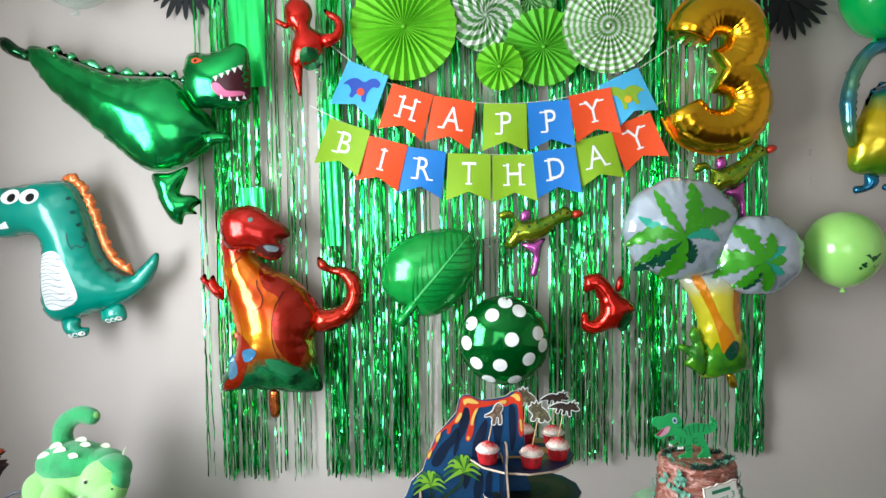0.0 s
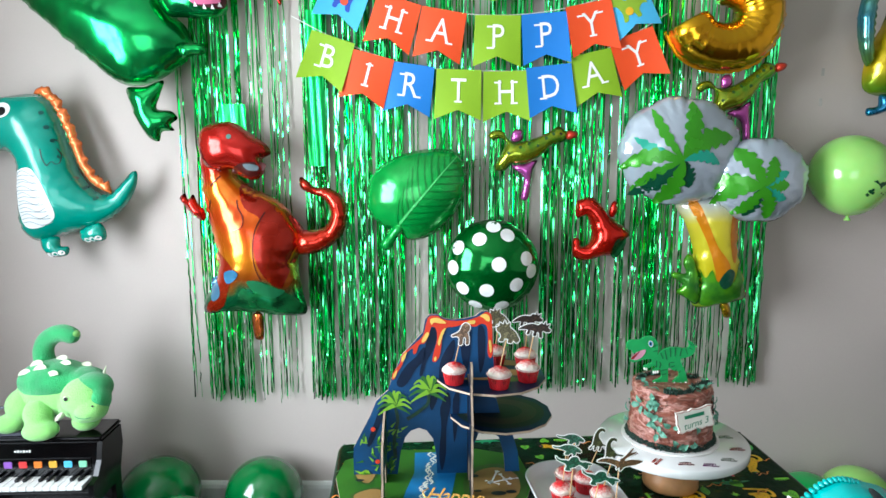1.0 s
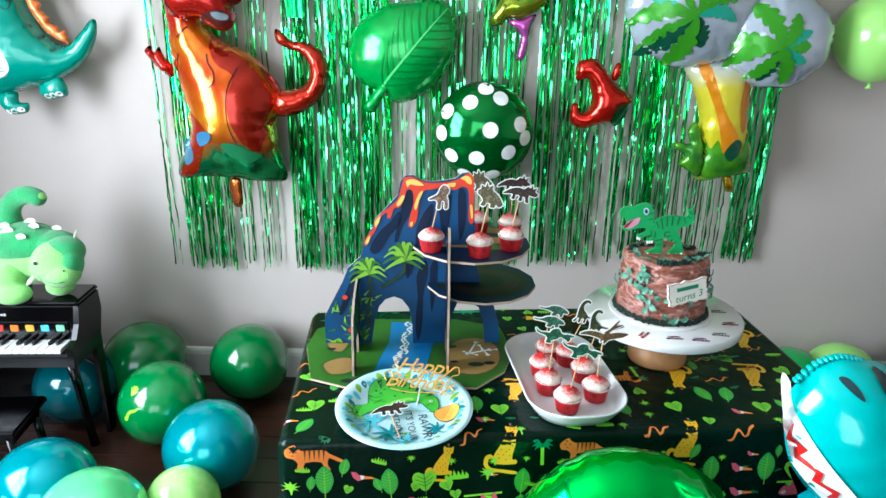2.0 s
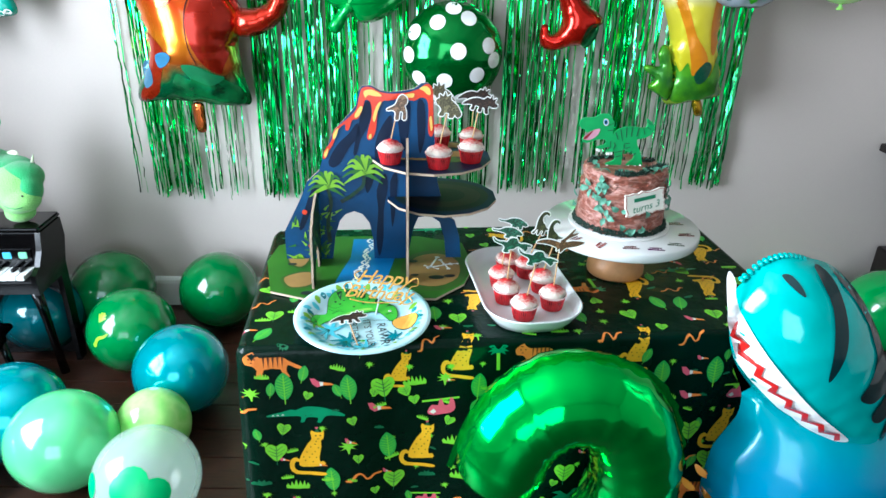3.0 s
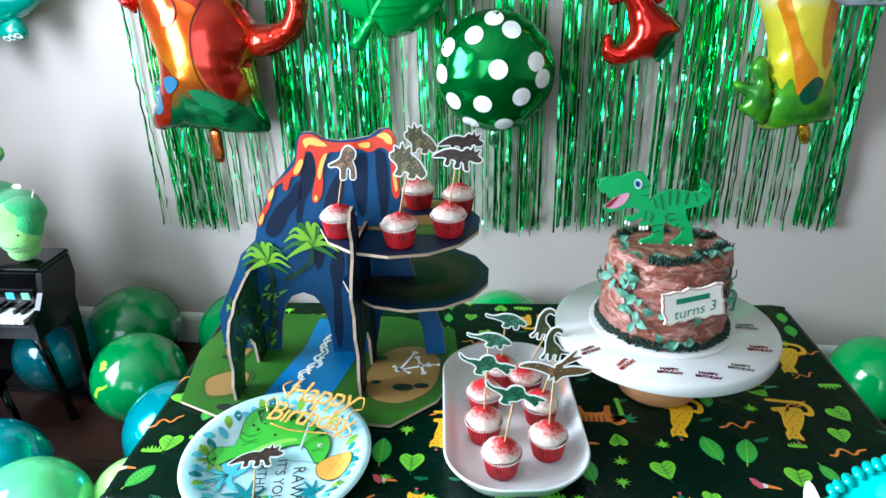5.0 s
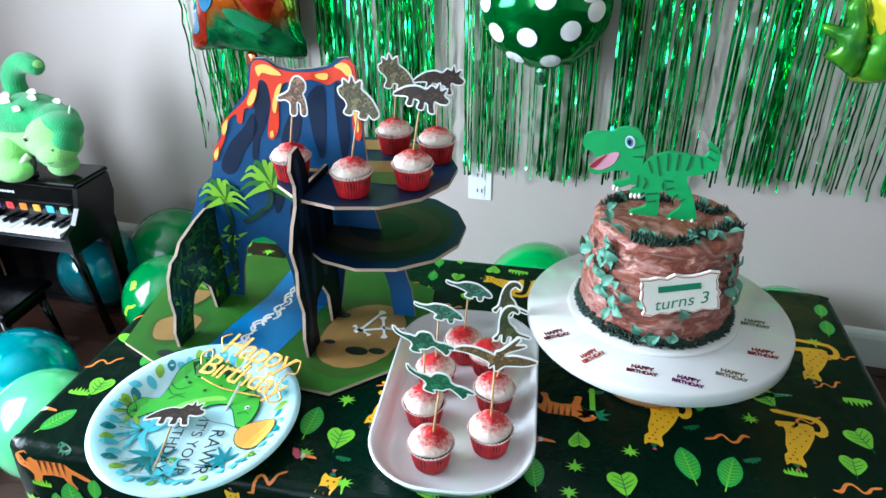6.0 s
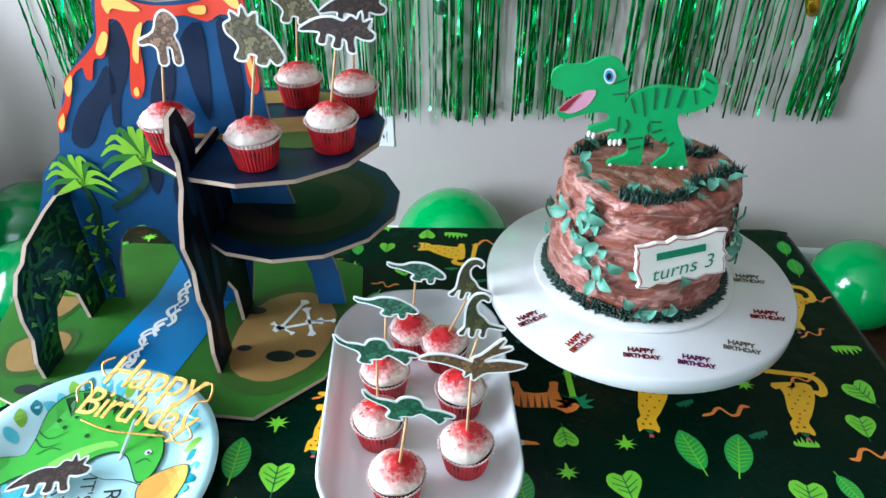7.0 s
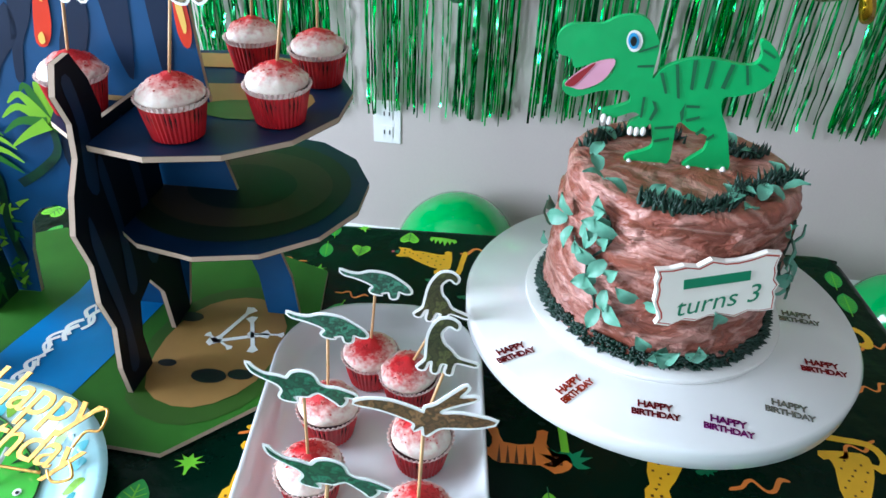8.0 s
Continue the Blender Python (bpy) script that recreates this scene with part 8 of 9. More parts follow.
for s in ("-4.13,6.10 -3.94,6.18 -3.41,4.85 -3.57,4.84", "-3.33,6.70 -3.14,6.76 -2.60,4.60 -2.78,4.63", "-2.33,7.08 -2.09,7.10 -1.94,5.21 -2.14,5.26", "-1.30,7.13 -1.05,7.11 -1.10,5.36 -1.32,5.42", "-0.12,7.02 0.12,7.00 -0.10,5.45 -0.36,5.51", "0.72,7.01 0.87,7.03 1.24,5.83 1.09,5.82", "1.36,7.11 1.49,7.21 2.15,6.81 2.06,6.71", "1.43,7.94 1.47,8.06 2.26,7.64 2.22,7.52", "-4.56,7.85 -4.59,7.68 -5.65,7.22 -5.65,7.34", "-4.56,6.60 -4.57,6.43 -5.54,6.34 -5.56,6.47", "-4.78,3.13 -4.84,4.50 -4.68,4.53 -4.62,3.15", "-4.19,3.07 -3.99,3.83 -4.24,4.33 -3.99,4.24 -3.75,3.69 -4.02,2.97", "-2.17,3.04 -2.40,3.71 -2.17,4.41 -2.17,3.96 -2.09,3.28", "-2.13,4.24 -1.30,4.27 -1.26,4.10 -2.09,4.06", "-1.97,3.30 -1.14,3.61 -1.10,3.43 -1.85,3.12", "-1.17,2.40 -0.76,2.91 -0.65,2.73 -0.97,2.27", "-0.45,2.09 -0.01,2.52 0.08,2.34 -0.29,1.97", "-3.73,2.60 -2.58,2.81 -2.54,2.63 -3.70,2.42", "-3.59,1.71 -2.68,2.00 -2.64,1.81 -3.55,1.52"):
    on_dino("stripe", s, fondant_dark, 0.0007, False)
for q in pts_of("-7.03,2.91 -6.66,2.78 -5.21,2.21 -4.82,2.21 -4.40,2.25 -4.90,-0.06 -4.04,-0.22 -3.24,-0.23 -1.05,-0.13 0.21,-0.16 1.15,0.02"):
    part("claw", ball("claw", 0.0024, (q[0], -0.0015, q[1]), (0.8, 0.8, 1.3), 10, 8), fondant_white, dino_body)

# plaque with writing
plaque_white = shader("plaque_fondant", "#e3ddd2", 0.5, 0, 0.04, 30)
plaque_rim = shader("plaque_rim", "#b23a26", 0.5)
paz = math.atan2(1.262 - CY, 0.578 - CX)
pr = 0.0835
plaque = thing("cake_plaque", pose(CX + pr * math.cos(paz), CY + pr * math.sin(paz), SZ + 0.0705, -5, -9, math.degrees(paz) + 90), "white fondant scroll plaque with green handwriting on the cake", "plaque")
rng = random.Random(8)
pw, ph = 0.0372, 0.0205
edge = []
for x0, z0, x1, z1 in ((-pw, -ph, pw, -ph), (pw, -ph, pw, ph), (pw, ph, -pw, ph), (-pw, ph, -pw, -ph)):
    for k in range(9):
        q = k / 9
        nx, nz = (z1 - z0), -(x1 - x0)
        ln = math.hypot(nx, nz)
        j = rng.uniform(-0.0024, 0.0014)
        edge.append((x0 + (x1 - x0) * q + nx / ln * j, z0 + (z1 - z0) * q + nz / ln * j))
slab_me = slab("plaque_body", edge, 0.004, 0.02)
part("plaque_body", slab_me, plaque_white, plaque)
for o, mat, y in ((smooth([(x * 0.965, z * 0.95) for x, z in edge], 1), plaque_rim, -0.0004), ([(x * 0.94, z * 0.915) for x, z in edge], plaque_white, -0.0008)):
    co, fa, _ = filled(o, 0.02)
    part("rim_line", mesh_of("rim_line", [(x, y, z) for x, z in co], fa, False), mat, plaque)
hand_green = shader("hand_green", "#1f7a55", 0.5)
part("ink_bar", box("ink_bar", 0.040, 0.0006, 0.0065, 0.0, (-0.001, -0.0012, 0.0080)), hand_green, plaque, "green handwritten bar")
w = letters("turns 3", 0.0180, 0.0, 0.25, 1.0)
part("lettering", w, hand_green, plaque, at=pose(0, -0.0012, -0.0075, 0, -4, 0))

# foil confetti words on the stand
for i, (x, y, c, tn) in enumerate([(0.463, 1.258, "#8f0f1c", 35), (0.503, 1.232, "#c23a18", 50), (0.553, 1.222, "#8a0f20", -3), (0.596, 1.217, "#8a1080", -8), (0.637, 1.238, "#8a8a86", -10), (0.670, 1.282, "#8f0f1c", -4), (0.668, 1.335, "#84847c", -4)]):
    cf = thing("confetti_word", pose(x, y, SZ + 0.0006, 0, 0, tn), "small metallic foil confetti reading happy birthday", "confetti", "confetti on the cake stand")
    mat = shader("confetti_foil", c, 0.25, 0.8)
    for word, z in (("HAPPY", 0.0035), ("BIRTHDAY", -0.0035)):
        w = letters(word, 0.0078 if word == "HAPPY" else 0.0068, 0.0002, 0, 0.88, 0.0002)
        w.transform(pose(0, z, 0, -90, 0, 0))
        part("word", w, mat, cf)

# ---- green figure in front of the table ----
number_three("number_foil_balloon", pose(0.43, 0.965, 0.408, 0, 0, 3), foil("green_figure_foil", "#18cc48", 0.14, 0.9, crinkle=0.06), 1.06, 1.62, 0.070, "shiny green foil balloon shaped as a figure three")

# ---- walking dinosaur balloon beside the table ----
cyan_foil = shader("cyan_foil", "#06aaa6", 0.2, 0.1, 0.06, 4, 0.05, 14, coat=0.6, ramp=["#05a09e", "#08c4be"])
blue_foil = zramp("blue_body_foil", [(0.0, "#0a4f8a"), (0.5, "#0a6fae"), (0.85, "#0b8fb8"), (1.0, "#08a0a4")], -0.6, 0.05, 0.2, 0.1, 0.1, 6, crinkle=0.06)
rex = thing("dinosaur_walking_balloon", pose(0.80, 0.98, 0.70), "large cyan and blue dinosaur foil balloon with zigzag teeth", "balloon")
rex_body = part("body", pillow("body", pts_of("-8,4 4,6 11,3 15,-6 17,-22 16,-46 10,-60 4,-66 -6,-66 -13,-60 -18,-46 -20,-30") + pts_of("-15.30,-22.76 -15.93,-13.04 -15.23,-6.19 -12.86,-0.52 -12.92,3.96 -14.94,8.94"), 0.13, 0.02), blue_foil, rex)
head_o = pts_of("-18.22,17.22 -18.48,21.62 -16.95,24.20 -15.34,26.23 -12.89,27.34 -10.45,27.22 -7.0,26.4 -3.6,24.0 0.4,19.6 3.8,13.6 6.6,6.6 8.0,-1.2 4.6,-4.0 -1.6,-1.4 -9.72,3.78 -13.65,7.42 -16.56,11.71")
rex_head = part("head", pillow("head", head_o, 0.085, 0.012), cyan_foil, rex, at=pose(0, -0.02, 0))
on(rex_head, "jaw_band", pts_of("-20.23,25.22 -19.13,24.04 -18.72,21.43 -15.90,16.56 -11.65,11.74 -6.85,7.16 -1.43,2.68 -1.59,1.49 -3.63,1.66 -8.17,3.98 -13.03,7.75 -16.48,11.59 -18.38,15.66 -19.71,19.92"), ink_white, 0.004, 0.008)
zig = np.array(smooth(pts_of("-18.77,18.24 -16.97,14.63 -13.12,10.17 -8.50,6.29 -2.33,2.47"), 6, False))
along = np.r_[0, np.cumsum(np.linalg.norm(np.diff(zig, axis=0), axis=1))]
run = [(np.interp(s, along, zig[:, 0]), np.interp(s, along, zig[:, 1])) for s in np.linspace(0, along[-1], 16)]
top_, bot_ = [], []
for i, q in enumerate(run):
    t = np.array(run[min(i + 1, len(run) - 1)]) - np.array(run[max(i - 1, 0)])
    nn = np.array((-t[1], t[0])) / np.linalg.norm(t)
    j = 0.0050 * (-1) ** i
    top_.append(tuple(np.array(q) + nn * (0.0036 + j)))
    bot_.append(tuple(np.array(q) + nn * (-0.0036 + j)))
on(rex_head, "teeth_line", bot_ + top_[::-1], ink_red, 0.0075, 0.006, curved=False)
rex_dark = shader("rex_stripe", "#042c30", 0.25, 0.1, coat=0.4)
for s in ("-6.8,25.8 -3.7,23.6 0.3,19.3 3.6,13.4 6.4,6.6 7.4,0.5 5.6,-1.4 5.0,1.0 3.6,3.0 4.0,6.0 1.8,5.6 0.0,7.2 1.4,10.4 -1.0,9.6 -3.0,11.0 -1.2,14.6 -1.6,18.0 -3.4,21.6",):
    on(rex_head, "back_stripe", pts_of(s)[::-1], rex_dark, 0.003, 0.008)
for s in ("-9.6,26.6 -7.4,25.6 -6.4,21.6 -6.6,17.0 -8.0,13.4 -8.2,18.0 -8.4,22.8",):
    on(rex_head, "back_stripe", pts_of(s), rex_dark, 0.003, 0.008)
on(rex_head, "nostril", pts_of("-13.91,25.55 -13.00,25.89 -12.06,24.94 -11.82,23.98 -12.79,24.45"), rex_dark, 0.002)
crest = [tuple(q) for q in smooth(pts_of("-17.67,24.11 -15.64,26.55 -13.20,27.65 -10.78,27.53 -8.40,26.42 -6.06,23.78"), 4, False)]
for q in crest:
    part("crest_lump", ball("crest_lump", 0.0040, (q[0], -0.018, q[1] - 0.004), (1.1, 1.7, 0.9), 12, 8), cyan_foil, rex)
rex_orange = shader("rex_orange", "#d58a2a", 0.3, 0.1, coat=0.3)
for x, z in ((-0.17, -0.10), (-0.185, -0.13), (-0.15, -0.15), (-0.19, -0.18), (-0.13, -0.20), (-0.17, -0.24), (-0.10, -0.27)):
    on(rex_body, "spot", [(x + a, z + b) for a, b in pts_of("-0.9,1.0 0,0.8 1.2,-0.4 0.8,-1.0 -0.4,-0.4")], rex_orange, 0.002)
for x in (-0.11, 0.07):
    foot = part("foot", pillow("foot", [(x - 0.10, -0.70), (x + 0.10, -0.70), (x + 0.10, -0.63), (x, -0.58), (x - 0.10, -0.63)], 0.06, 0.02), cyan_foil, rex, at=pose(0, -0.06, 0.0))
part("arm", pillow("arm", pts_of("-23,-17 -19,-14 -14,-15 -13,-19 -18,-20 -22,-20"), 0.025, 0.012), cyan_foil, rex, at=pose(0, -0.07, 0))

# ---- toy piano ----
lacquer = shader("black_lacquer", "#020203", 0.18, 0, 0.1, 4, coat=0.05, spec=0.3)
key_white = shader("key_white", "#e4e4e0", 0.25, coat=0.3)
piano = thing("toy_piano", pose(-1.0, 2.005, 0, 0, 0, 3), "glossy black toy upright piano with coloured key labels", "toy piano")
PW = 0.50
part("case", box("case", PW, 0.13, 0.18, 0.006, (-PW / 2, 0.135, 0.415)), lacquer, piano)
part("lid", box("lid", PW + 0.02, 0.15, 0.016, 0.005, (-PW / 2, 0.135, 0.513)), lacquer, piano)
part("key_bed", box("key_bed", PW + 0.01, 0.13, 0.045, 0.005, (-PW / 2, 0.055, 0.352)), lacquer, piano)
part("back_board", box("back_board", PW, 0.02, 0.36, 0.004, (-PW / 2, 0.19, 0.18)), lacquer, piano)
part("label_strip", box("label_strip", PW - 0.06, 0.003, 0.042, 0.001, (-PW / 2, 0.0675, 0.428)), lacquer, piano)
for x in (0.004, -PW - 0.004):
    o = pts_of("-1.5,33 -1.5,39.5 2,41 5.0,45 6.5,50.5 20,50.5 20.5,44 17.5,36 17.0,0 13,0 13,33")
    part("side_cheek", slab("side_cheek", o, 0.016, 0.05), lacquer, piano, at=pose(x + 0.008, 0, 0, 0, 0, 90))
for x in (-0.012, -PW + 0.012):
    part("leg", tube("leg", [(x, 0.012, 0.335), (x, 0.028, 0.24), (x, 0.04, 0.14), (x + 0.0, 0.06, 0.0)], [0.017, 0.014, 0.012, 0.014], 12), lacquer, piano)
nk = 18
for k in range(nk):
    x = -0.03 - (PW - 0.06) * (k + 0.5) / nk
    part("white_key", box("white_key", (PW - 0.06) / nk - 0.0012, 0.072, 0.014, 0.0015, (x, 0.034, 0.381)), key_white, piano)
    if k % 7 not in (2, 6):
        part("black_key", box("black_key", 0.011, 0.042, 0.012, 0.002, (x - (PW - 0.06) / nk / 2, 0.052, 0.392)), lacquer, piano)
KEYCOL = ["#7fc4a0", "#58b8e0", "#e2a93a", "#e07a2a", "#cf3a3a", "#8a58b0", "#3f9fd0", "#5ab85a", "#e0c040"]
for k in range(9):
    part("key_label", box("key_label", 0.026, 0.003, 0.022, 0.002, (-0.055 - 0.047 * k, 0.0645, 0.430)), shader("label_colour", KEYCOL[k], 0.4), piano)
for k in range(6):
    part("maker_mark", box("maker_mark", 0.006, 0.001, 0.008 - 0.002 * (k % 2), 0, (-0.22 - 0.009 * k, 0.0685, 0.474)), key_white, piano)
music = thing("music_rest", pose(-1.26, 2.085, 0.5225, 0, 0, 4), "grey scrolled plastic music rest on the toy piano", "music rest")
grey_plastic = shader("grey_plastic", "#4a4c56", 0.35, 0.2)
part("foot_rail", box("foot_rail", 0.22, 0.03, 0.008, 0.002, (0, 0, 0.004)), grey_plastic, music)
for sx in (-1, 1):
    for p in ([(0.10, 0.006), (0.115, 0.04), (0.09, 0.075), (0.05, 0.085), (0, 0.09)], [(0.03, 0.006), (0.06, 0.03), (0.05, 0.06), (0.02, 0.055), (0.025, 0.035)], [(0.075, 0.006), (0.082, 0.03), (0.07, 0.055)]):
        part("scroll", tube("scroll", [(sx * x, 0.0 + z * 0.2, z) for x, z in smooth(p, 5, False)], 0.0045, 8), grey_plastic, music)
stool = thing("piano_stool", pose(-1.22, 1.86, 0, 0, 0, 6), "small black lacquered wooden piano stool", "stool")
part("seat", box("seat", 0.30, 0.20, 0.022, 0.006, (0, 0, 0.235)), lacquer, stool)
part("apron", box("apron", 0.26, 0.16, 0.035, 0.003, (0, 0, 0.207)), lacquer, stool)
for sx in (-1, 1):
    for sy in (-1, 1):
        part("leg", tube("leg", [(sx * 0.115, sy * 0.07, 0.21), (sx * 0.13, sy * 0.085, 0.0)], [0.013, 0.010], 10), lacquer, stool)

# ---- plush dinosaur on the piano ----
plush_dark = shader("plush_dark_green", "#2a9a58", 0.95, 0, 0.2, 18, 0.6, 260, sheen=0.4)
plush_light = shader("plush_light_green", "#8fd272", 0.95, 0, 0.12, 18, 0.6, 260, sheen=0.4)
plush_cream = shader("plush_cream", "#ccd6b4", 0.95, 0, 0.1, 18, 0.4, 260, sheen=0.4)
plush = thing("plush_dinosaur", pose(-1.14, 2.15, 0.521), "green plush armoured dinosaur with pale felt plates", "plush toy")


def soft(name, blobs, mat, parent, y=0):
    """A stuffed shape: overlapping rounded lumps welded into one skin."""
    me = joined(name, [(ball(name, r, (0, 0, 0), sc, 22, 14), Matrix.Translation(p)) for p, r, sc in blobs])
    me.polygons.foreach_set("use_smooth", [True] * len(me.polygons))
    ob = part(name, me, mat, parent)
    rm = ob.modifiers.new("skin", "REMESH")
    rm.mode, rm.voxel_size, rm.use_smooth_shade = "VOXEL", 0.006, True
    sm = ob.modifiers.new("soften", "SMOOTH")
    sm.factor, sm.iterations = 0.6, 6
    return ob


soft("belly", [((-0.03, 0.0, 0.115), 0.085, (1.35, 1.0, 0.85)), ((0.06, -0.02, 0.105), 0.070, (1.1, 1.0, 0.95)), ((-0.10, -0.01, 0.105), 0.060, (1, 1, 1.0))], plush_light, plush)
shell = soft("back_shell", [((-0.035, 0.005, 0.158), 0.092, (1.28, 0.98, 0.74)), ((0.065, -0.005, 0.160), 0.062, (1.15, 1.0, 0.72))], plush_dark, plush)
tail_run = smooth([(-0.070, 0.185), (-0.084, 0.230), (-0.074, 0.272), (-0.046, 0.300), (-0.010, 0.312), (0.022, 0.304)], 3, False)
soft("tail", [((x, 0.035 - 0.001 * k, z), 0.034 - 0.0004 * k, (1, 1, 1)) for k, (x, z) in enumerate(tail_run)], plush_dark, plush)
soft("tail_tip", [((0.004, 0.020, 0.318), 0.028, (1.3, 0.9, 0.55)), ((0.030, 0.018, 0.308), 0.024, (0.9, 0.9, 0.8))], plush_light, plush)
soft("head", [((0.095, -0.055, 0.125), 0.070, (1.05, 1.0, 0.92)), ((0.128, -0.085, 0.098), 0.050, (1.0, 1.0, 0.85)), ((0.095, -0.060, 0.085), 0.052, (1, 1, 0.85))], plush_light, plush)
brow = soft("brow", [((0.112, -0.040, 0.150), 0.062, (1.0, 1.0, 0.78)), ((0.150, -0.072, 0.122), 0.042, (0.75, 1.0, 1.0))], plush_dark, plush)
for leg in ([((-0.030, -0.105, 0.032), 0.042, (1.35, 1.1, 0.74)), ((-0.050, -0.075, 0.075), 0.046, (1, 1, 1.1))], [((-0.160, -0.055, 0.032), 0.040, (1.2, 1.1, 0.78)), ((-0.125, -0.035, 0.085), 0.052, (1, 1, 1.1))], [((0.075, -0.030, 0.034), 0.040, (1.1, 1.1, 0.82))]):
    soft("leg", leg, plush_light, plush)
shell_tree = BVHTree.FromPolygons([v.co for v in shell.data.vertices], [tuple(p.vertices) for p in shell.data.polygons])
half_disc = [(0.022 * math.cos(a), 0.018 * math.sin(a)) for a in (math.pi * k / 9 for k in range(10))]
for x, z in ((-0.076, 0.212), (-0.050, 0.196), (-0.003, 0.175), (-0.014, 0.230), (0.013, 0.212), (-0.042, 0.250), (0.048, 0.236), (0.024, 0.252), (0.060, 0.208), (-0.100, 0.180)):
    hit = shell_tree.ray_cast(Vector((x, -1, z + 0.38)), Vector((0, 1, -0.38)).normalized())[0]
    if hit:
        part("felt_plate", slab("felt_plate", half_disc, 0.003, 0.02), plush_cream, plush, at=pose(hit.x, hit.y - 0.004, hit.z - 0.002, -35, -14, 0))
part("eye_ring", ball("eye_ring", 0.0085, (0.068, -0.120, 0.142), (1, 0.5, 1), 12, 8), plush_cream, plush)
part("eye", ball("eye", 0.006, (0.069, -0.1235, 0.142), (1, 0.6, 1), 12, 8), ink_black, plush)
part("nostril", ball("nostril", 0.004, (0.150, -0.121, 0.118), (1, 0.6, 1), 10, 8), ink_black, plush)
part("mouth", tube("mouth", [(0.098, -0.134, 0.092), (0.112, -0.137, 0.086), (0.130, -0.1365, 0.083), (0.148, -0.131, 0.086)], 0.0012, 6), plush_dark, plush)
part("horn", tube("horn", [(0.140, -0.02, 0.188), (0.146, -0.02, 0.206), (0.150, -0.02, 0.216)], [0.005, 0.003, 0.0008], 8), plush_cream, plush)
part("cheek_spike", tube("cheek_spike", [(0.052, -0.112, 0.090), (0.044, -0.126, 0.082), (0.036, -0.134, 0.074)], [0.010, 0.008, 0.001], 8), plush_cream, plush)

# ---- dried bouquet on the piano ----
bouquet = thing("dried_flower_bouquet", pose(-1.47, 2.14, 0.521), "dark red and orange dried flowers in a maroon wrap", "flowers")
maroon = shader("maroon_wrap", "#3a1418", 0.8, 0, 0.3, 30, bump=0.3)
petal = shader("orange_petal", "#b8431c", 0.7, 0, 0.3, 40)
petal_dark = shader("dark_petal", "#5a1a18", 0.75, 0, 0.3, 40)
part("wrap", lathe("wrap", [(0.045, 0.0), (0.05, 0.01), (0.04, 0.06), (0.036, 0.085), (0.055, 0.125), (0.075, 0.15), (0.06, 0.145), (0, 0.12)], 40, lambda i, a: 1 + 0.08 * math.sin(9 * a + i)), maroon, bouquet)
part("twine", lathe("twine", [(0.037, 0.082), (0.040, 0.085), (0.037, 0.09)], 24), stick_wood, bouquet)
rng = random.Random(14)
for k in range(14):
    a, r = rng.uniform(0, 6.28), rng.uniform(0, 0.065)
    x, y, z = r * math.cos(a), r * math.sin(a), 0.165 + rng.uniform(-0.02, 0.03)
    v, f = [], []
    for j in range(26):
        b, t = rng.uniform(0, 6.28), rng.uniform(0.1, 1.3)
        d = Vector((math.cos(b) * math.sin(t), math.sin(b) * math.sin(t), math.cos(t)))
        s1 = d.orthogonal().normalized() * 0.006
        p = Vector((x, y, z))
        n0 = len(v)
        v += [p + d * 0.004 - s1 * 0.4, p + d * 0.016 - s1, p + d * 0.028, p + d * 0.016 + s1]
        f.append((n0, n0 + 1, n0 + 2, n0 + 3))
    part("flower", mesh_of("flower", v, f), petal if k % 2 else petal_dark, bouquet)

# ---- dark shelf at the end of the wall ----
espresso = shader("espresso_wood", "#120a08", 0.4, 0, 0.3, 9, 0.05, 70)
shelf = thing("ladder_shelf", pose(1.83, 2.30, 0), "dark espresso wooden shelf with curved brackets and a drawer", "shelf")
for nm, x0, z, th in (("board", 0.0, 0.698, 0.028), ("board", 0.085, 0.502, 0.020), ("base_board", 0.10, 0.045, 0.05)):
    part(nm, box(nm, 0.72 - x0, 0.22, th, 0.003, (x0 + (0.72 - x0) / 2, 0.11, z)), espresso, shelf)
for y in (0.02, 0.19):
    part("bracket", slab("bracket", smooth(pts_of("1.5,68.4 4.5,65.4 8.5,60.2 12,54.5 14.5,51.2"), 4, False) + pts_of("70,51.2 70,68.4"), 0.018, 0.06), espresso, shelf, at=pose(0, y, 0))
    part("lower_bracket", slab("lower_bracket", smooth(pts_of("9.5,49.2 13,46.5 16,42 17.5,36.5 17.8,31"), 4, False) + pts_of("24,31 24,49.2"), 0.018, 0.06), espresso, shelf, at=pose(0, y, 0))
part("back_board", box("back_board", 0.54, 0.015, 0.65, 0.002, (0.45, 0.213, 0.36)), espresso, shelf)
part("drawer", box("drawer", 0.62, 0.21, 0.24, 0.004, (0.41, 0.108, 0.190)), espresso, shelf)
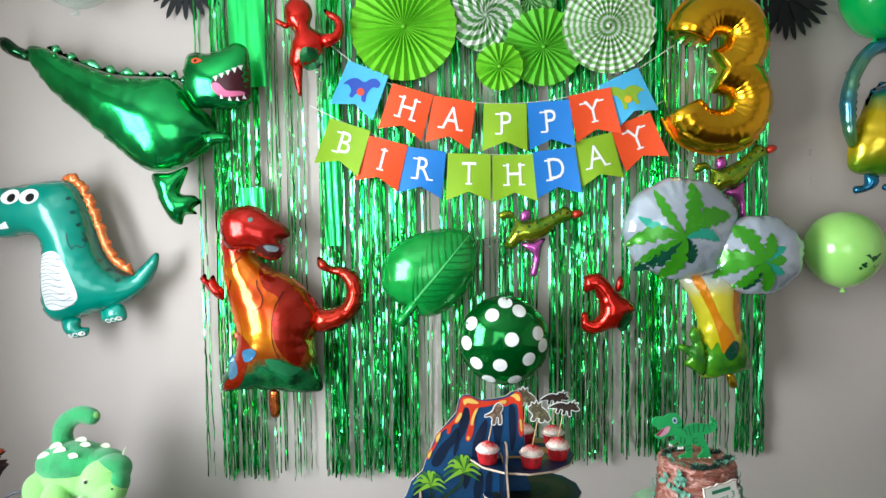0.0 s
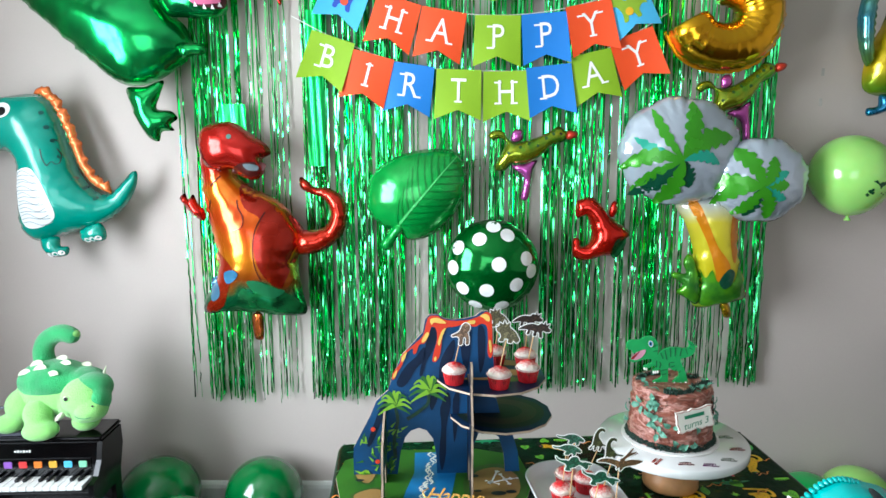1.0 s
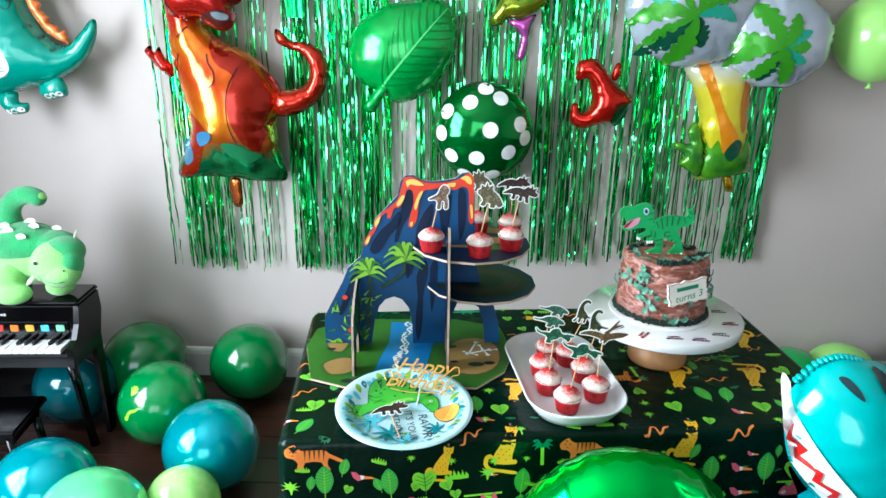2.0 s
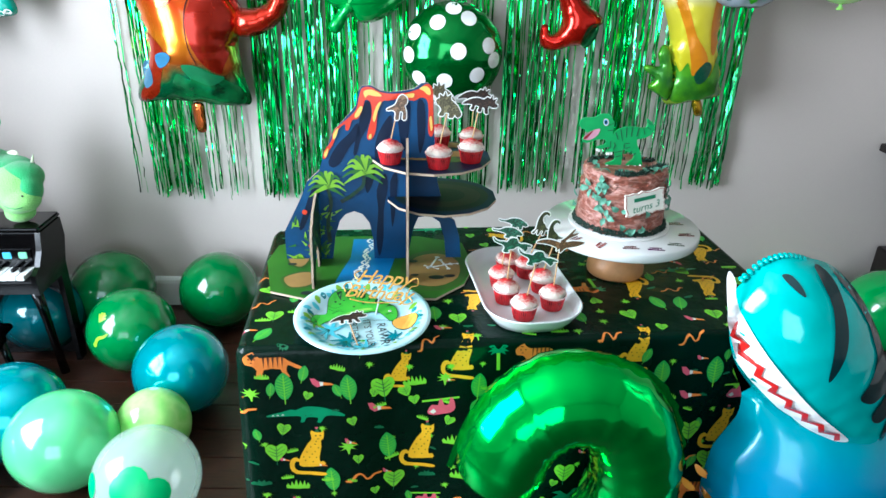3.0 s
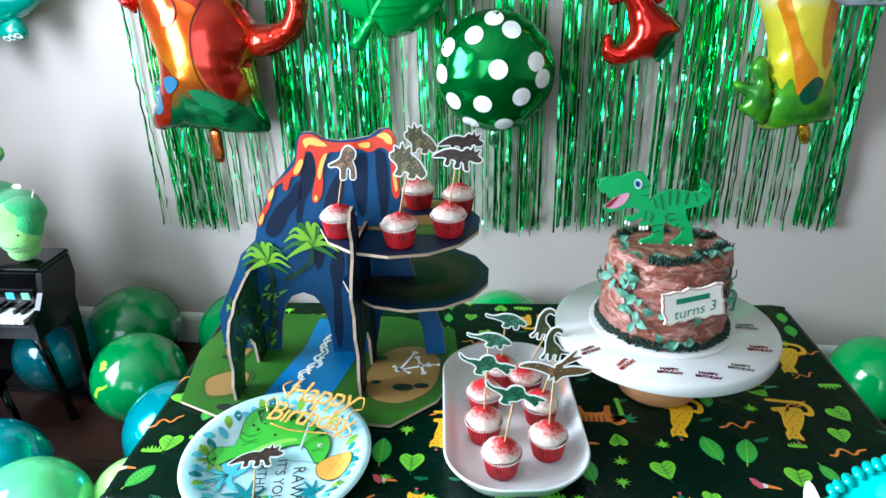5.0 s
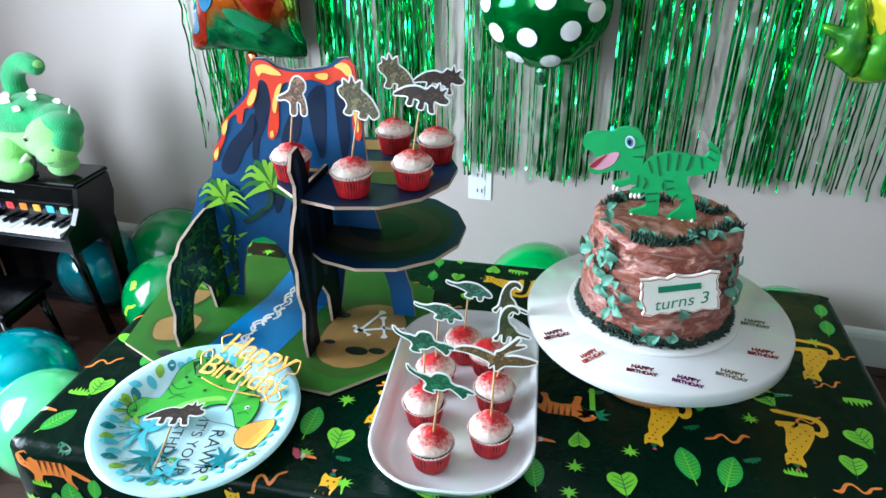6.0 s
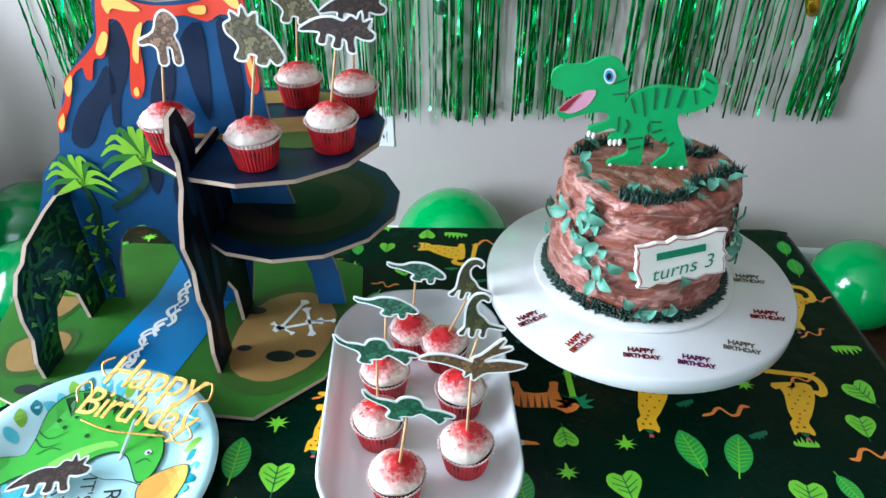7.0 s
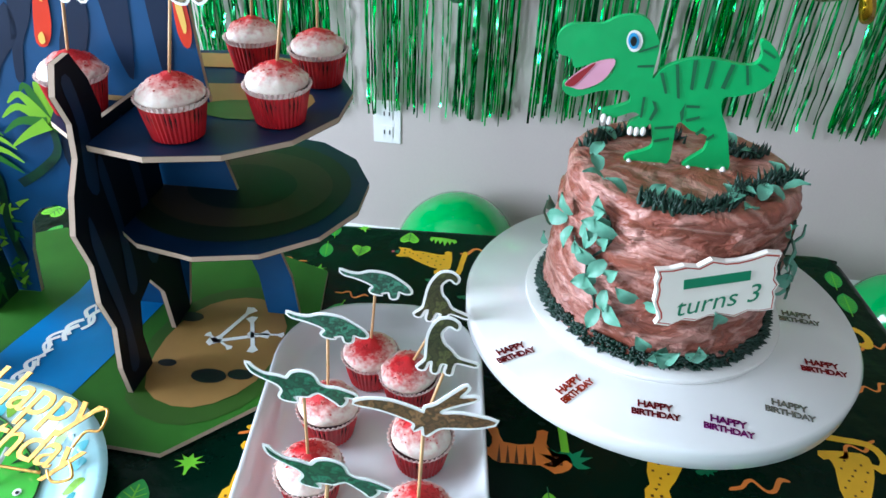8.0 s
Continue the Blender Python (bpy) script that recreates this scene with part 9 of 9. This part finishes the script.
frog = thing("toy_figure", pose(1.93, 2.42, 0.712), "small green rubber toy on the shelf", "toy")
part("body", ball("body", 0.022, (0, 0, 0.018), (1, 0.8, 0.85), 16, 10), plush_light, frog)
for dx in (-0.018, 0.0, 0.018):
    part("toe", tube("toe", [(dx * 0.5, -0.008, 0.024), (dx, -0.012, 0.040), (dx * 1.2, -0.010, 0.052)], [0.007, 0.006, 0.004], 10), plush_light, frog)

# ---- clear tape tabs on the wall ----
tape = shader("clear_tape", "#d6d2cc", 0.25, alpha=0.6)
for x, z in ((1.44, 1.685), (1.44, 1.58)):
    tagged(part("tape_tab", box("tape_tab", 0.010, 0.001, 0.026, 0, (x, WALL - 0.001, z)), tape), "small clear tape tab stuck on the wall", "tape")

# ---- window frames round the area lamps; the back one is unseen and added ----
def window(name, m, w, h):
    ob = thing(name, m, "white framed window with clear panes, out of view", "window", kind="structure")
    for nm, bw, bh, x, z in (("frame", w + 0.08, 0.05, 0, h / 2), ("frame", w + 0.08, 0.05, 0, -h / 2), ("frame", 0.05, h, -w / 2, 0), ("frame", 0.05, h, w / 2, 0), ("mullion", 0.03, h, 0, 0), ("transom", w, 0.03, 0, 0.1)):
        part(nm, box(nm, bw, 0.05, bh, 0.004, (x, 0, z)), white_paint, ob)


window("window_1", pose(X0 - 0.03, 0.75, 1.42, 0, 0, 90), 1.40, 1.55)
window("added_window_2", pose(-0.65, Y0 - 0.03, 1.25), 2.10, 2.2)

# ---- floor boards ----
plank_len, plank_w = 1.2, 0.118
BOARD = box("floor_board", plank_len - 0.002, plank_w - 0.002, 0.02, 0.0015, (0, 0, -0.010))
BOARD.materials.append(wood_floor)
floor = tagged(new("floor"), "dark brown wooden floor boards", "floor", kind="structure")
r_ = 0
y = 0.95
while y < WALL - 0.03:
    x = X0 + 0.001
    while x < X1 - plank_len:
        ob = new("floor_board", BOARD)
        ob.parent = floor
        ob.matrix_basis = pose(x + plank_len / 2 + 0.4 * (r_ % 3) * 0.9, y + plank_w / 2, 0, 0, 0, 180 * (r_ % 2))
        x += plank_len
    y += plank_w
    r_ += 1
